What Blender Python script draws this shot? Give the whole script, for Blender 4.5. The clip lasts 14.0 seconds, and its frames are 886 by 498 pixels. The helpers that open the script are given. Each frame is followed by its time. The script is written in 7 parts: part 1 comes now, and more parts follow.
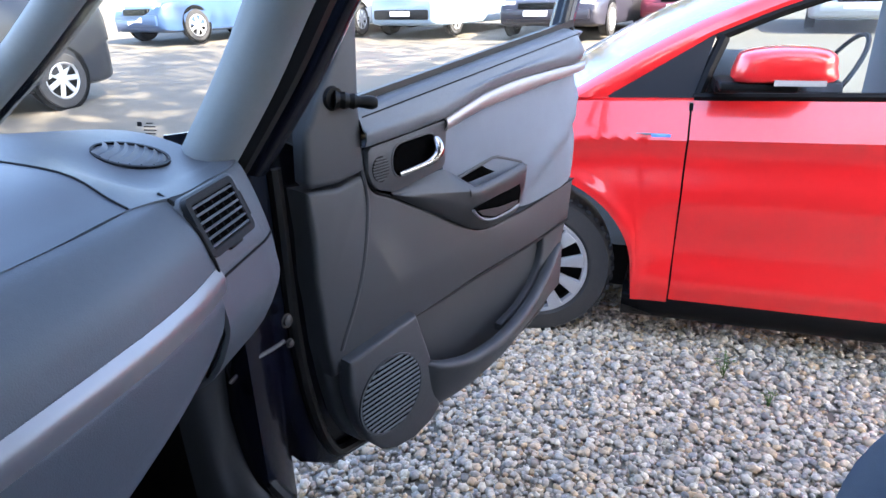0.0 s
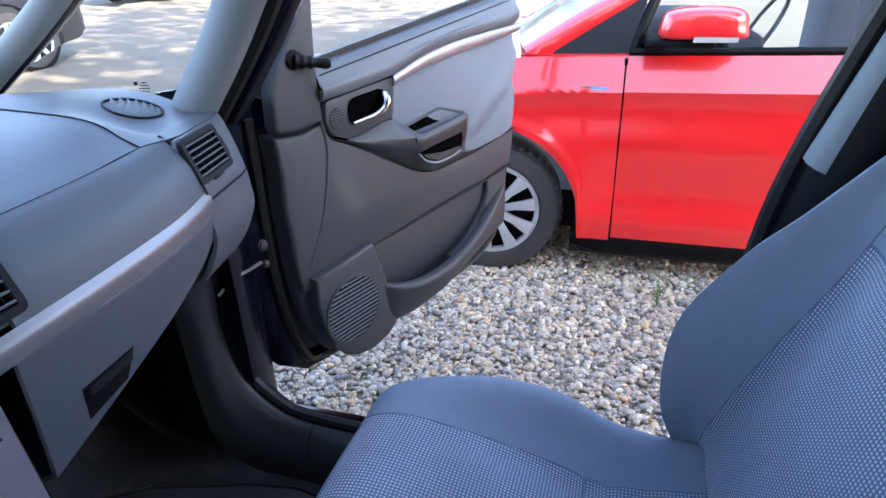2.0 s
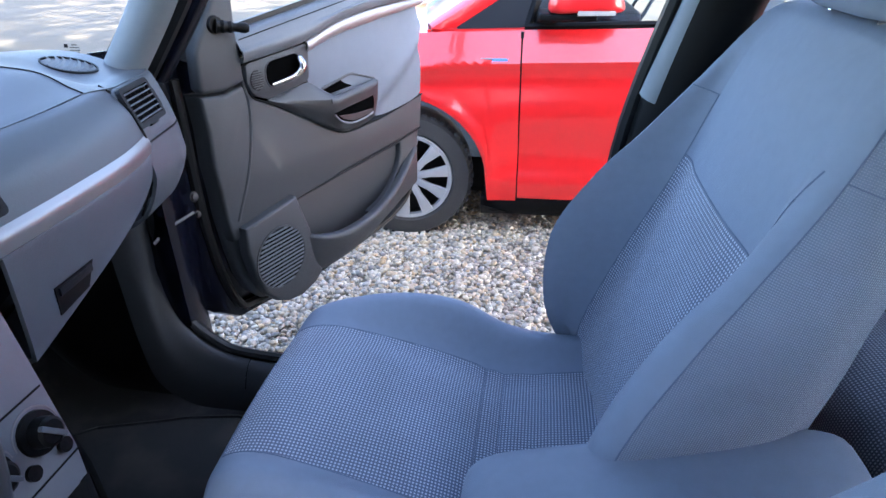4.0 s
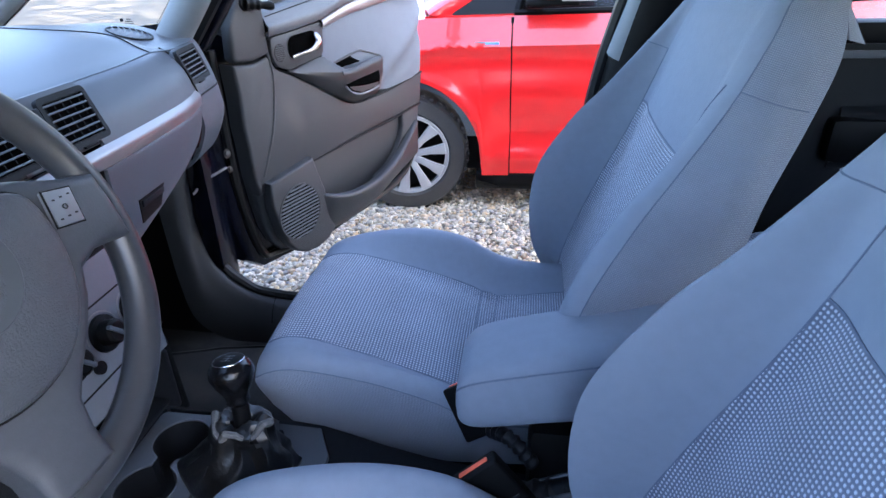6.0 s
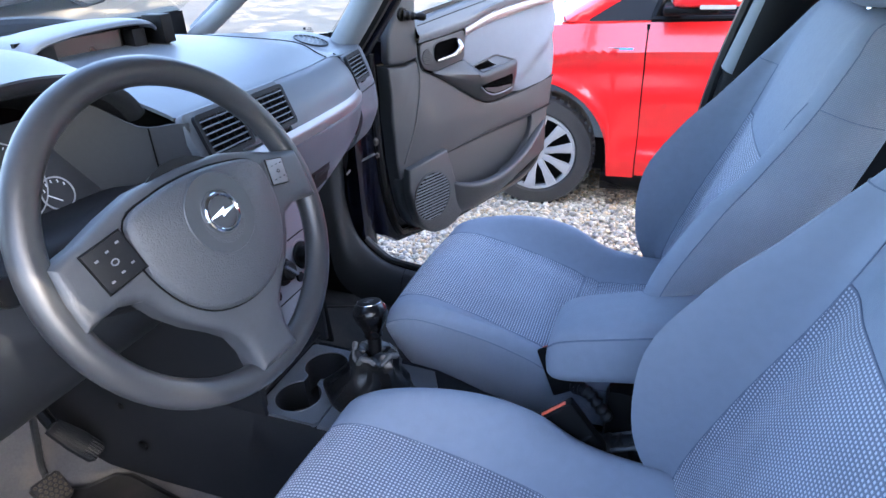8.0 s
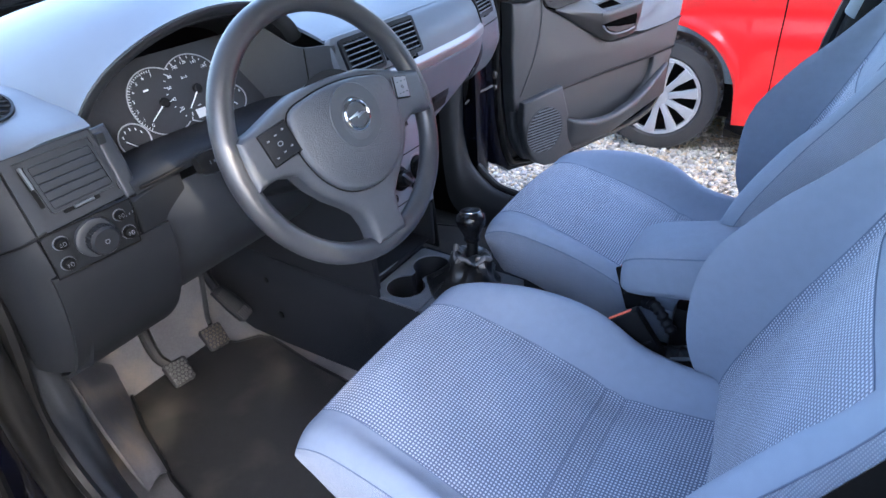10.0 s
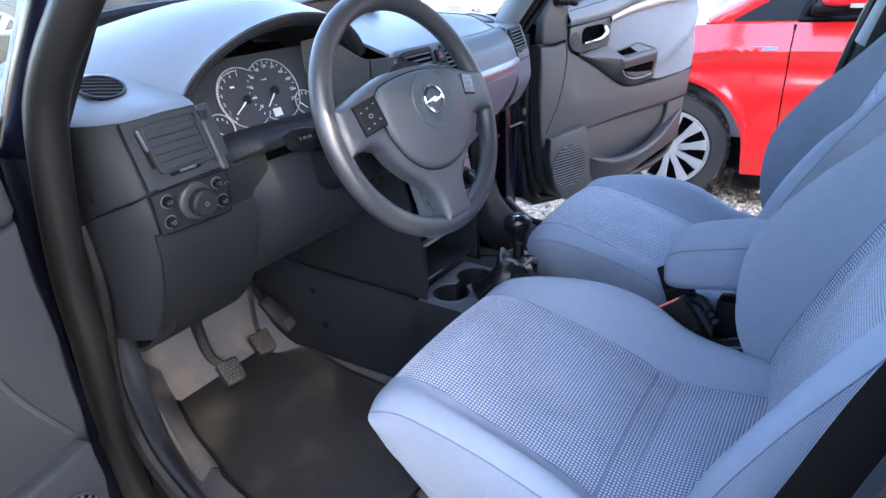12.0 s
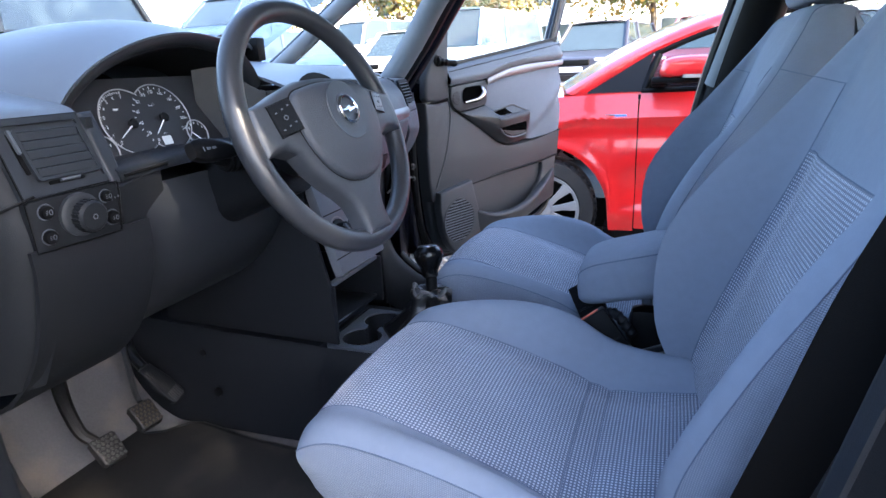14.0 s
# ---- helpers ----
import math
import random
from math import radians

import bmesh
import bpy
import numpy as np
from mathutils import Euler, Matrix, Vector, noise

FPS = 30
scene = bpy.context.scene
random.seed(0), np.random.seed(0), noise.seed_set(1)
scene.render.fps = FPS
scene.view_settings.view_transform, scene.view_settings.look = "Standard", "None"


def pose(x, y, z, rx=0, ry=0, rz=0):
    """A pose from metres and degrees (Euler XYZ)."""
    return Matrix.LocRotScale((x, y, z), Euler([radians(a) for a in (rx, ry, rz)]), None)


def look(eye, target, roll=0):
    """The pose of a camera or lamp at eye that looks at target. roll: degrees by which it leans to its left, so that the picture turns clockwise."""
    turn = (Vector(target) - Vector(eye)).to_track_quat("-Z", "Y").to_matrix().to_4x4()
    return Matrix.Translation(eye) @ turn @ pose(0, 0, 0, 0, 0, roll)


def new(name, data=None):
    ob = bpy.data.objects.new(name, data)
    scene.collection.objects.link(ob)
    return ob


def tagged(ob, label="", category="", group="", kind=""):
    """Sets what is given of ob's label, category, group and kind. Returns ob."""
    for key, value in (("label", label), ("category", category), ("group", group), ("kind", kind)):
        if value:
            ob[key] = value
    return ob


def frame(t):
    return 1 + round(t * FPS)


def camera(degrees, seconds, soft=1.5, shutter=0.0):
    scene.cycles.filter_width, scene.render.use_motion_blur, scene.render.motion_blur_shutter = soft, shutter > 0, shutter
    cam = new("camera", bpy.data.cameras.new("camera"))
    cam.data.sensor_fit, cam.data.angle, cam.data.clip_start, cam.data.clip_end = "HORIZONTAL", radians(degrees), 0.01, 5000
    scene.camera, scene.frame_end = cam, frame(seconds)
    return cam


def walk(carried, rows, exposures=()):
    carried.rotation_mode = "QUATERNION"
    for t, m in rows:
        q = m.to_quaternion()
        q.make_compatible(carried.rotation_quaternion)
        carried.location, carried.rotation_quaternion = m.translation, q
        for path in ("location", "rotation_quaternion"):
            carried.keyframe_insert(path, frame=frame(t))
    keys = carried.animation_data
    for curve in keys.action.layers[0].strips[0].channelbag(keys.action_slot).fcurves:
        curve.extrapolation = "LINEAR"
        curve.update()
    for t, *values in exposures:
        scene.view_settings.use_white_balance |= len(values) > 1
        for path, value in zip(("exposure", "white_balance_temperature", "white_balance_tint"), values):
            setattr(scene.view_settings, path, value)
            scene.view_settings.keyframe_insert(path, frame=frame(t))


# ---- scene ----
cam = camera(71.8, 14.0)
METRES, EYE, TILT, LEAN, TURN = 1.55, 1.32, -26.0, 0.0, 0.0
PATH = [
    (0, (0.413, 0.025, 1.177), (-0.174, 1.779, 0.415), -1.5),
    (0.5, (0.45, -0.021, 1.196), (-0.131, 1.735, 0.435), -1.5),
    (1, (0.477, -0.064, 1.21), (-0.101, 1.693, 0.448), -1.5),
    (1.5, (0.514, -0.115, 1.218), (-0.049, 1.624, 0.406), -1.6),
    (2, (0.547, -0.165, 1.218), (0.027, 1.551, 0.33), -1.9),
    (2.5, (0.579, -0.212, 1.22), (0.127, 1.511, 0.309), -1.8),
    (3, (0.602, -0.262, 1.213), (0.247, 1.48, 0.296), -1.6),
    (3.2, (0.609, -0.28, 1.21), (0.274, 1.464, 0.291), -1.5),
    (5.3, (0.618, -0.484, 1.195), (0.372, 1.271, 0.268), -1.1),
    (5.5, (0.625, -0.511, 1.196), (0.368, 1.243, 0.269), -1.4),
    (6, (0.637, -0.582, 1.18), (0.367, 1.171, 0.256), -1.7),
    (6.5, (0.64, -0.64, 1.161), (0.309, 1.105, 0.241), -1.9),
    (7, (0.643, -0.702, 1.151), (0.2, 1.02, 0.236), -2.2),
    (7.5, (0.672, -0.743, 1.197), (0.107, 0.946, 0.286), -2.6),
    (8, (0.704, -0.754, 1.235), (0.041, 0.894, 0.317), -2.8),
    (8.5, (0.741, -0.767, 1.255), (0.008, 0.748, 0.175), -3.3),
    (8.7, (0.755, -0.779, 1.263), (-0.027, 0.671, 0.129), -3.3),
    (9, (0.788, -0.802, 1.269), (-0.087, 0.579, 0.117), -4.0),
    (9.2, (0.803, -0.819, 1.274), (-0.098, 0.545, 0.121), -3.9),
    (11.3, (0.818, -1.013, 1.198), (-0.234, 0.463, 0.352), -3.3),
    (11.5, (0.811, -1.031, 1.186), (-0.23, 0.456, 0.345), -3.3),
    (12, (0.788, -1.061, 1.162), (-0.228, 0.441, 0.32), -3.1),
    (12.5, (0.774, -1.067, 1.135), (-0.17, 0.483, 0.295), -3.2),
    (13, (0.748, -1.075, 1.104), (-0.077, 0.554, 0.287), -2.8),
    (13.5, (0.726, -1.086, 1.072), (0.005, 0.679, 0.469), -2.5),
    (14, (0.71, -1.099, 1.03), (0.026, 0.691, 0.456), -2.4),
]
walk(cam, [(t, look(eye, target, roll)) for t, eye, target, roll in PATH], [(0, 3.29, 6200, 13), (3.0, 3.5, 6200, 13), (6.5, 3.72, 6200, 13), (9.0, 3.9, 6200, 13), (12.5, 3.88, 6200, 13), (13.4, 3.74, 6200, 13), (14, 3.32, 6200, 13)])

# ---- light ----
world = bpy.data.worlds.new("sky")
scene.world = world
world.use_nodes = True
sky = world.node_tree.nodes.new("ShaderNodeTexSky")
sky.sky_type, sky.sun_disc = "NISHITA", False
SUN_AZ, SUN_EL = radians(112), radians(40)     # azimuth of the sun seen from the place, from +y towards +x
sky.sun_elevation, sky.sun_rotation = SUN_EL, SUN_AZ
sky.air_density, sky.dust_density, sky.ozone_density = 1.0, 2.0, 1.0
back = world.node_tree.nodes["Background"]
back.inputs[1].default_value = 0.15
world.node_tree.links.new(sky.outputs[0], back.inputs[0])
sun = new("sun", bpy.data.lights.new("sun", "SUN"))
sun.data.energy, sun.data.angle, sun.data.color = 4.5, radians(0.6), (1.0, 0.86, 0.66)
sun_dir = Vector((math.sin(SUN_AZ) * math.cos(SUN_EL), math.cos(SUN_AZ) * math.cos(SUN_EL), math.sin(SUN_EL)))
sun.matrix_world = look(sun_dir * 30, (0, 0, 0))


# ---- materials ----
def nodes_of(name):
    m = bpy.data.materials.new(name)
    m.use_nodes = True
    t = m.node_tree
    return m, t, t.nodes["Principled BSDF"]


def surface(name, color, rough=0.5, metal=0.0, vary=0.12, scale=40.0, bump=0.0, bump_scale=600.0, dirt=0.0, dirt_color=(0.3, 0.27, 0.22), spec=0.5, coat=0.0, rand=0.0):
    """Paint, plastic, metal or cloth: grain and broad uneven wear in object space."""
    m, t, p = nodes_of(name)
    n, l = t.nodes, t.links
    p.inputs["Roughness"].default_value, p.inputs["Metallic"].default_value = rough, metal
    p.inputs["Specular IOR Level"].default_value, p.inputs["Coat Weight"].default_value = spec, coat
    p.inputs["Coat Roughness"].default_value = 0.05
    co = n.new("ShaderNodeTexCoord")
    big, fine = n.new("ShaderNodeTexNoise"), n.new("ShaderNodeTexNoise")
    big.inputs["Scale"].default_value, fine.inputs["Scale"].default_value = scale / 8, scale * 4
    big.inputs["Detail"].default_value = fine.inputs["Detail"].default_value = 4
    l.new(co.outputs["Object"], big.inputs["Vector"]), l.new(co.outputs["Object"], fine.inputs["Vector"])
    add = n.new("ShaderNodeMath")
    add.operation = "ADD"
    l.new(big.outputs["Fac"], add.inputs[0]), l.new(fine.outputs["Fac"], add.inputs[1])
    ramp = n.new("ShaderNodeMapRange")
    ramp.inputs["From Min"].default_value, ramp.inputs["From Max"].default_value = 0.6, 1.4
    ramp.inputs["To Min"].default_value, ramp.inputs["To Max"].default_value = 1 - vary, 1 + vary
    l.new(add.outputs[0], ramp.inputs["Value"])
    hsv = n.new("ShaderNodeHueSaturation")
    hsv.inputs["Color"].default_value = (*color, 1)
    l.new(ramp.outputs[0], hsv.inputs["Value"])
    out = hsv.outputs[0]
    if dirt:
        mix = n.new("ShaderNodeMix")
        mix.data_type = "RGBA"
        mix.inputs["B"].default_value = (*dirt_color, 1)
        dn, dr = n.new("ShaderNodeTexNoise"), n.new("ShaderNodeMapRange")
        dn.inputs["Scale"].default_value, dn.inputs["Detail"].default_value = scale / 5, 8
        dr.inputs["From Min"].default_value, dr.inputs["From Max"].default_value, dr.inputs["To Max"].default_value = 0.5, 0.75, dirt
        l.new(co.outputs["Object"], dn.inputs["Vector"]), l.new(dn.outputs["Fac"], dr.inputs["Value"])
        l.new(dr.outputs[0], mix.inputs["Factor"]), l.new(out, mix.inputs["A"])
        out = mix.outputs["Result"]
    l.new(out, p.inputs["Base Color"])
    rr = n.new("ShaderNodeMapRange")
    rr.inputs["To Min"].default_value, rr.inputs["To Max"].default_value = max(0.0, rough - 0.06), min(1.0, rough + 0.06)
    l.new(big.outputs["Fac"], rr.inputs["Value"]), l.new(rr.outputs[0], p.inputs["Roughness"])
    if bump:
        bn, b = n.new("ShaderNodeTexNoise"), n.new("ShaderNodeBump")
        bn.inputs["Scale"].default_value, bn.inputs["Detail"].default_value = bump_scale, 2
        b.inputs["Strength"].default_value, b.inputs["Distance"].default_value = bump, 0.001
        l.new(co.outputs["Object"], bn.inputs["Vector"]), l.new(bn.outputs["Fac"], b.inputs["Height"]), l.new(b.outputs[0], p.inputs["Normal"])
    return m


def woven(name, dark, light, pitch, rough=0.85):
    """Cloth with rows of light loops on a darker ground; pitch in metres, over the surface's own u and v."""
    m, t, p = nodes_of(name)
    n, l = t.nodes, t.links
    uv = n.new("ShaderNodeUVMap")
    sep = n.new("ShaderNodeSeparateXYZ")
    l.new(uv.outputs[0], sep.inputs[0])
    waves = []
    for axis in (0, 1):
        k, s, a = n.new("ShaderNodeMath"), n.new("ShaderNodeMath"), n.new("ShaderNodeMapRange")
        k.operation, s.operation = "MULTIPLY", "SINE"
        k.inputs[1].default_value = 2 * math.pi / pitch
        a.inputs["From Min"].default_value = -1
        l.new(sep.outputs[axis], k.inputs[0]), l.new(k.outputs[0], s.inputs[0]), l.new(s.outputs[0], a.inputs["Value"])
        waves.append(a)
    mul = n.new("ShaderNodeMath")
    mul.operation = "MULTIPLY"
    l.new(waves[0].outputs[0], mul.inputs[0]), l.new(waves[1].outputs[0], mul.inputs[1])
    co, no = n.new("ShaderNodeTexCoord"), n.new("ShaderNodeTexNoise")
    no.inputs["Scale"].default_value, no.inputs["Detail"].default_value = 7, 6
    l.new(co.outputs["Object"], no.inputs["Vector"])
    ramp = n.new("ShaderNodeValToRGB")
    ramp.color_ramp.elements[0].color, ramp.color_ramp.elements[1].color = (*dark, 1), (*light, 1)
    ramp.color_ramp.elements[0].position, ramp.color_ramp.elements[1].position = 0.15, 0.7
    l.new(mul.outputs[0], ramp.inputs[0])
    hsv, mr = n.new("ShaderNodeHueSaturation"), n.new("ShaderNodeMapRange")
    mr.inputs["From Min"].default_value, mr.inputs["From Max"].default_value = 0.3, 0.7
    mr.inputs["To Min"].default_value, mr.inputs["To Max"].default_value = 0.86, 1.1
    l.new(no.outputs["Fac"], mr.inputs["Value"]), l.new(mr.outputs[0], hsv.inputs["Value"])
    l.new(ramp.outputs[0], hsv.inputs["Color"]), l.new(hsv.outputs[0], p.inputs["Base Color"])
    b = n.new("ShaderNodeBump")
    b.inputs["Strength"].default_value, b.inputs["Distance"].default_value = 0.6, 0.0015
    l.new(mul.outputs[0], b.inputs["Height"]), l.new(b.outputs[0], p.inputs["Normal"])
    p.inputs["Roughness"].default_value = rough
    p.inputs["Sheen Weight"].default_value = 0.25
    return m


def glass(name, tint=(0.92, 0.96, 0.95), rough=0.0):
    m, t, p = nodes_of(name)
    p.inputs["Base Color"].default_value = (*tint, 1)
    p.inputs["Transmission Weight"].default_value, p.inputs["Roughness"].default_value, p.inputs["IOR"].default_value = 1.0, rough, 1.02
    p.inputs["Coat Weight"].default_value, p.inputs["Coat Roughness"].default_value = 0.4, 0.02
    return m


def islands(name, colors, rough=0.8, bump=0.3, scale=120):
    """Stones or leaves of one heap, each in a colour of its own."""
    m, t, p = nodes_of(name)
    n, l = t.nodes, t.links
    geo, ramp, no, hsv, mr, co = (n.new("ShaderNodeNewGeometry"), n.new("ShaderNodeValToRGB"), n.new("ShaderNodeTexNoise"),
                                  n.new("ShaderNodeHueSaturation"), n.new("ShaderNodeMapRange"), n.new("ShaderNodeTexCoord"))
    e = ramp.color_ramp.elements
    e[0].color, e[1].color = (*colors[0], 1), (*colors[-1], 1)
    for i, c in enumerate(colors[1:-1], 1):
        e.new(i / (len(colors) - 1)).color = (*c, 1)
    l.new(geo.outputs["Random Per Island"], ramp.inputs[0])
    no.inputs["Scale"].default_value, no.inputs["Detail"].default_value = scale, 4
    l.new(co.outputs["Object"], no.inputs["Vector"])
    mr.inputs["From Min"].default_value, mr.inputs["From Max"].default_value = 0.3, 0.7
    mr.inputs["To Min"].default_value, mr.inputs["To Max"].default_value = 0.75, 1.2
    l.new(no.outputs["Fac"], mr.inputs["Value"]), l.new(mr.outputs[0], hsv.inputs["Value"])
    l.new(ramp.outputs[0], hsv.inputs["Color"]), l.new(hsv.outputs[0], p.inputs["Base Color"])
    p.inputs["Roughness"].default_value = rough
    b = n.new("ShaderNodeBump")
    b.inputs["Strength"].default_value, b.inputs["Distance"].default_value = bump, 0.002
    l.new(no.outputs["Fac"], b.inputs["Height"]), l.new(b.outputs[0], p.inputs["Normal"])
    return m


DASH = surface("soft_grey_dash_plastic", (0.074, 0.086, 0.101), 0.46, spec=0.55, vary=0.06, scale=12, bump=0.25, bump_scale=900)
DASH_MID = surface("mid_grey_plastic", (0.068, 0.078, 0.091), 0.48, vary=0.06, bump=0.35, bump_scale=800)
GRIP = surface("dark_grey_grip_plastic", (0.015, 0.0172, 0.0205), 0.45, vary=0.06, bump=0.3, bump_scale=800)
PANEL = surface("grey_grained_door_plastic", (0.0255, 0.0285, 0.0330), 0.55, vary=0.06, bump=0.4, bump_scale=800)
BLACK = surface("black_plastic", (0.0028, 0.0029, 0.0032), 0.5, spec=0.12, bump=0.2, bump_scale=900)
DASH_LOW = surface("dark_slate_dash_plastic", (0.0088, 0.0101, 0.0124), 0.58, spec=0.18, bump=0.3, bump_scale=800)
RING = surface("bright_satin_ring", (0.36, 0.37, 0.39), 0.3, metal=0.4, vary=0.02)
DARK = surface("charcoal_plastic", (0.0066, 0.0076, 0.0094), 0.55, spec=0.18, bump=0.3, bump_scale=900)
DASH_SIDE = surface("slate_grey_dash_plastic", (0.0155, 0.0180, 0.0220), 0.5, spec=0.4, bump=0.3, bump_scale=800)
RUBBER = surface("black_rubber", (0.0065, 0.0068, 0.0073), 0.42, spec=0.3, bump=0.3, bump_scale=300)
LEATHER = surface("smooth_worn_wheel_rim", (0.024, 0.0255, 0.029), 0.38, vary=0.1, bump=0.1, bump_scale=1200)
# near-black that puts the shade of shallow hollows and gaps into the colour
HOLLOW_SHADE = surface("painted_hollow_shade", (0.0009, 0.0009, 0.001), 0.9, spec=0.02, vary=0.05)
GAITER = surface("creased_black_leather", (0.006, 0.0063, 0.007), 0.33, bump=0.6, bump_scale=180)
SILVER = surface("satin_silver_paint", (0.225, 0.215, 0.22), 0.36, metal=0.5, vary=0.03)
SILVER_DULL = surface("dull_silver_plastic", (0.125, 0.135, 0.152), 0.42, metal=0.1, vary=0.04, bump=0.1)
CHROME = surface("chrome", (0.58, 0.58, 0.59), 0.10, metal=1.0, vary=0.02)
STEEL = surface("worn_pedal_rubber", (0.011, 0.011, 0.0115), 0.5, vary=0.3, scale=80, bump=0.5)
CLOTH = surface("blue_grey_plain_cloth", (0.165, 0.195, 0.246), 0.85, vary=0.07, scale=16, bump=0.5, bump_scale=1500, dirt=0.25, dirt_color=(0.19, 0.215, 0.26))
CLOTH_DOOR = surface("grey_door_cloth", (0.115, 0.132, 0.165), 0.8, vary=0.05, scale=10, bump=0.4, bump_scale=1500)
WEAVE = woven("blue_woven_cloth", (0.083, 0.103, 0.148), (0.375, 0.415, 0.485), 0.0052)
CLOTH_RIB = woven("ribbed_blue_grey_cloth", (0.145, 0.172, 0.22), (0.195, 0.225, 0.275), 0.0024)
SEAM = surface("dark_seam_thread", (0.09, 0.115, 0.165), 0.8)
TRIM = surface("pale_grey_pillar_trim", (0.15, 0.17, 0.185), 0.6, vary=0.04, bump=0.2)
# floor carpet with the passenger footwell's shade put into its colour
CARPET_SHADED = surface("shaded_grey_carpet", (0.014, 0.014, 0.015), 0.95, vary=0.25, scale=60, bump=0.9, bump_scale=700, dirt=0.3, dirt_color=(0.12, 0.11, 0.1))
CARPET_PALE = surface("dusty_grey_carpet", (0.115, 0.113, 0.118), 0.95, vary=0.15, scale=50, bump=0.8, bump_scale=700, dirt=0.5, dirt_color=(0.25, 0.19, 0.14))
MAT = surface("worn_black_mat_carpet", (0.0055, 0.0054, 0.0053), 0.95, vary=0.35, scale=40, bump=0.9, bump_scale=600, dirt=0.45, dirt_color=(0.050, 0.042, 0.032))
PAINT_DARK = surface("dark_blue_car_paint", (0.0022, 0.0027, 0.0065), 0.22, vary=0.05, spec=0.2, coat=0.18)
PAINT_RED = surface("bright_red_car_paint", (0.62, 0.012, 0.014), 0.28, vary=0.04, scale=6, coat=1.0, dirt=0.05, dirt_color=(0.5, 0.2, 0.15))
# chrome with a lowered colour, standing for the lever's darker reflections
CHROME_DARK = surface("dimmed_chrome", (0.30, 0.295, 0.30), 0.14, metal=1.0, vary=0.1)
GLASS = glass("clear_window_glass")
GLASS_DARK = surface("tinted_car_window", (0.03, 0.045, 0.055), 0.06, vary=0.1, coat=0.5)
GAUGE = surface("gauge_face", (0.02, 0.021, 0.025), 0.4)
WHITE_PRINT = surface("white_print", (0.75, 0.77, 0.8), 0.6)
RED_PRINT = surface("red_plastic", (0.6, 0.05, 0.03), 0.4)
ORANGE = surface("orange_red_plastic", (0.75, 0.12, 0.06), 0.4)
TYRE = surface("tyre_rubber", (0.022, 0.022, 0.023), 0.7, vary=0.2, bump=0.6, bump_scale=120, dirt=0.2, dirt_color=(0.08, 0.075, 0.065))
ALLOY = surface("silver_hubcap", (0.36, 0.37, 0.385), 0.35, metal=0.35, vary=0.05)
ASPHALT = surface("sunlit_asphalt", (0.092, 0.081, 0.062), 0.9, vary=0.2, scale=3, bump=0.5, bump_scale=80, dirt=0.35, dirt_color=(0.15, 0.135, 0.11))
EARTH = surface("gravel_bed", (0.17, 0.148, 0.115), 0.95, vary=0.35, scale=60, bump=1.0, bump_scale=90)
PEBBLE = islands("mixed_pebbles", [(0.23, 0.21, 0.18), (0.46, 0.40, 0.31), (0.30, 0.29, 0.275), (0.54, 0.40, 0.245), (0.38, 0.345, 0.29), (0.60, 0.53, 0.41), (0.28, 0.275, 0.27), (0.47, 0.33, 0.19), (0.51, 0.455, 0.365), (0.19, 0.18, 0.165), (0.62, 0.56, 0.46), (0.42, 0.37, 0.29)], 0.9)
LEAF = islands("autumn_leaves", [(0.05, 0.09, 0.02), (0.16, 0.15, 0.03), (0.30, 0.17, 0.03), (0.09, 0.12, 0.03)], 0.7)
BARK = surface("bark", (0.12, 0.09, 0.065), 0.9, vary=0.3, bump=1.0, bump_scale=40)


# ---- building helpers ----
INVERSE = {}


def thing(name, label, category, loc=(0, 0, 0), group="", kind="", local=False, rz=0.0):
    """A top-level thing: an Empty at its base. Parts are given in world places, or in the thing's own if local."""
    ob = new(name)
    ob.empty_display_size = 0.05
    ob.matrix_world = pose(*loc, 0, 0, rz)
    INVERSE[ob] = Matrix.Identity(4) if local else ob.matrix_basis.inverted()
    return tagged(ob, label, category, group, kind)


def part(name, bm, material, parent=None, label="", smooth=True, m=None, angle=35):
    """Links a bmesh as one mesh object under a thing or a part."""
    if m is not None:
        bmesh.ops.transform(bm, matrix=m, verts=bm.verts)
    bmesh.ops.recalc_face_normals(bm, faces=bm.faces)
    me = bpy.data.meshes.new(name)
    if smooth:
        lim = radians(angle)
        for f in bm.faces:
            f.smooth = True
        for e in bm.edges:
            if len(e.link_faces) == 2 and e.calc_face_angle(0) > lim:
                e.smooth = False
    bm.to_mesh(me)
    bm.free()
    for mm in (material if isinstance(material, (list, tuple)) else [material]):
        me.materials.append(mm)
    ob = new(name, me)
    if parent is not None:
        ob.parent = parent
        if parent in INVERSE:
            ob.matrix_parent_inverse = INVERSE[parent]
    if label:
        ob["label"] = label
    return ob


def box(cx, cy, cz, sx, sy, sz, bevel=0.0, seg=2, bm=None):
    b = bmesh.new()
    bmesh.ops.create_cube(b, size=1.0, matrix=Matrix.Translation((cx, cy, cz)) @ Matrix.Diagonal((sx, sy, sz, 1)))
    if bevel:
        bmesh.ops.bevel(b, geom=b.edges[:], offset=bevel, segments=seg, affect="EDGES", profile=0.6)
    return b if bm is None else join(bm, b)


def join(a, b):
    me = bpy.data.meshes.new("tmp")
    b.to_mesh(me)
    b.free()
    a.from_mesh(me)
    bpy.data.meshes.remove(me)
    return a


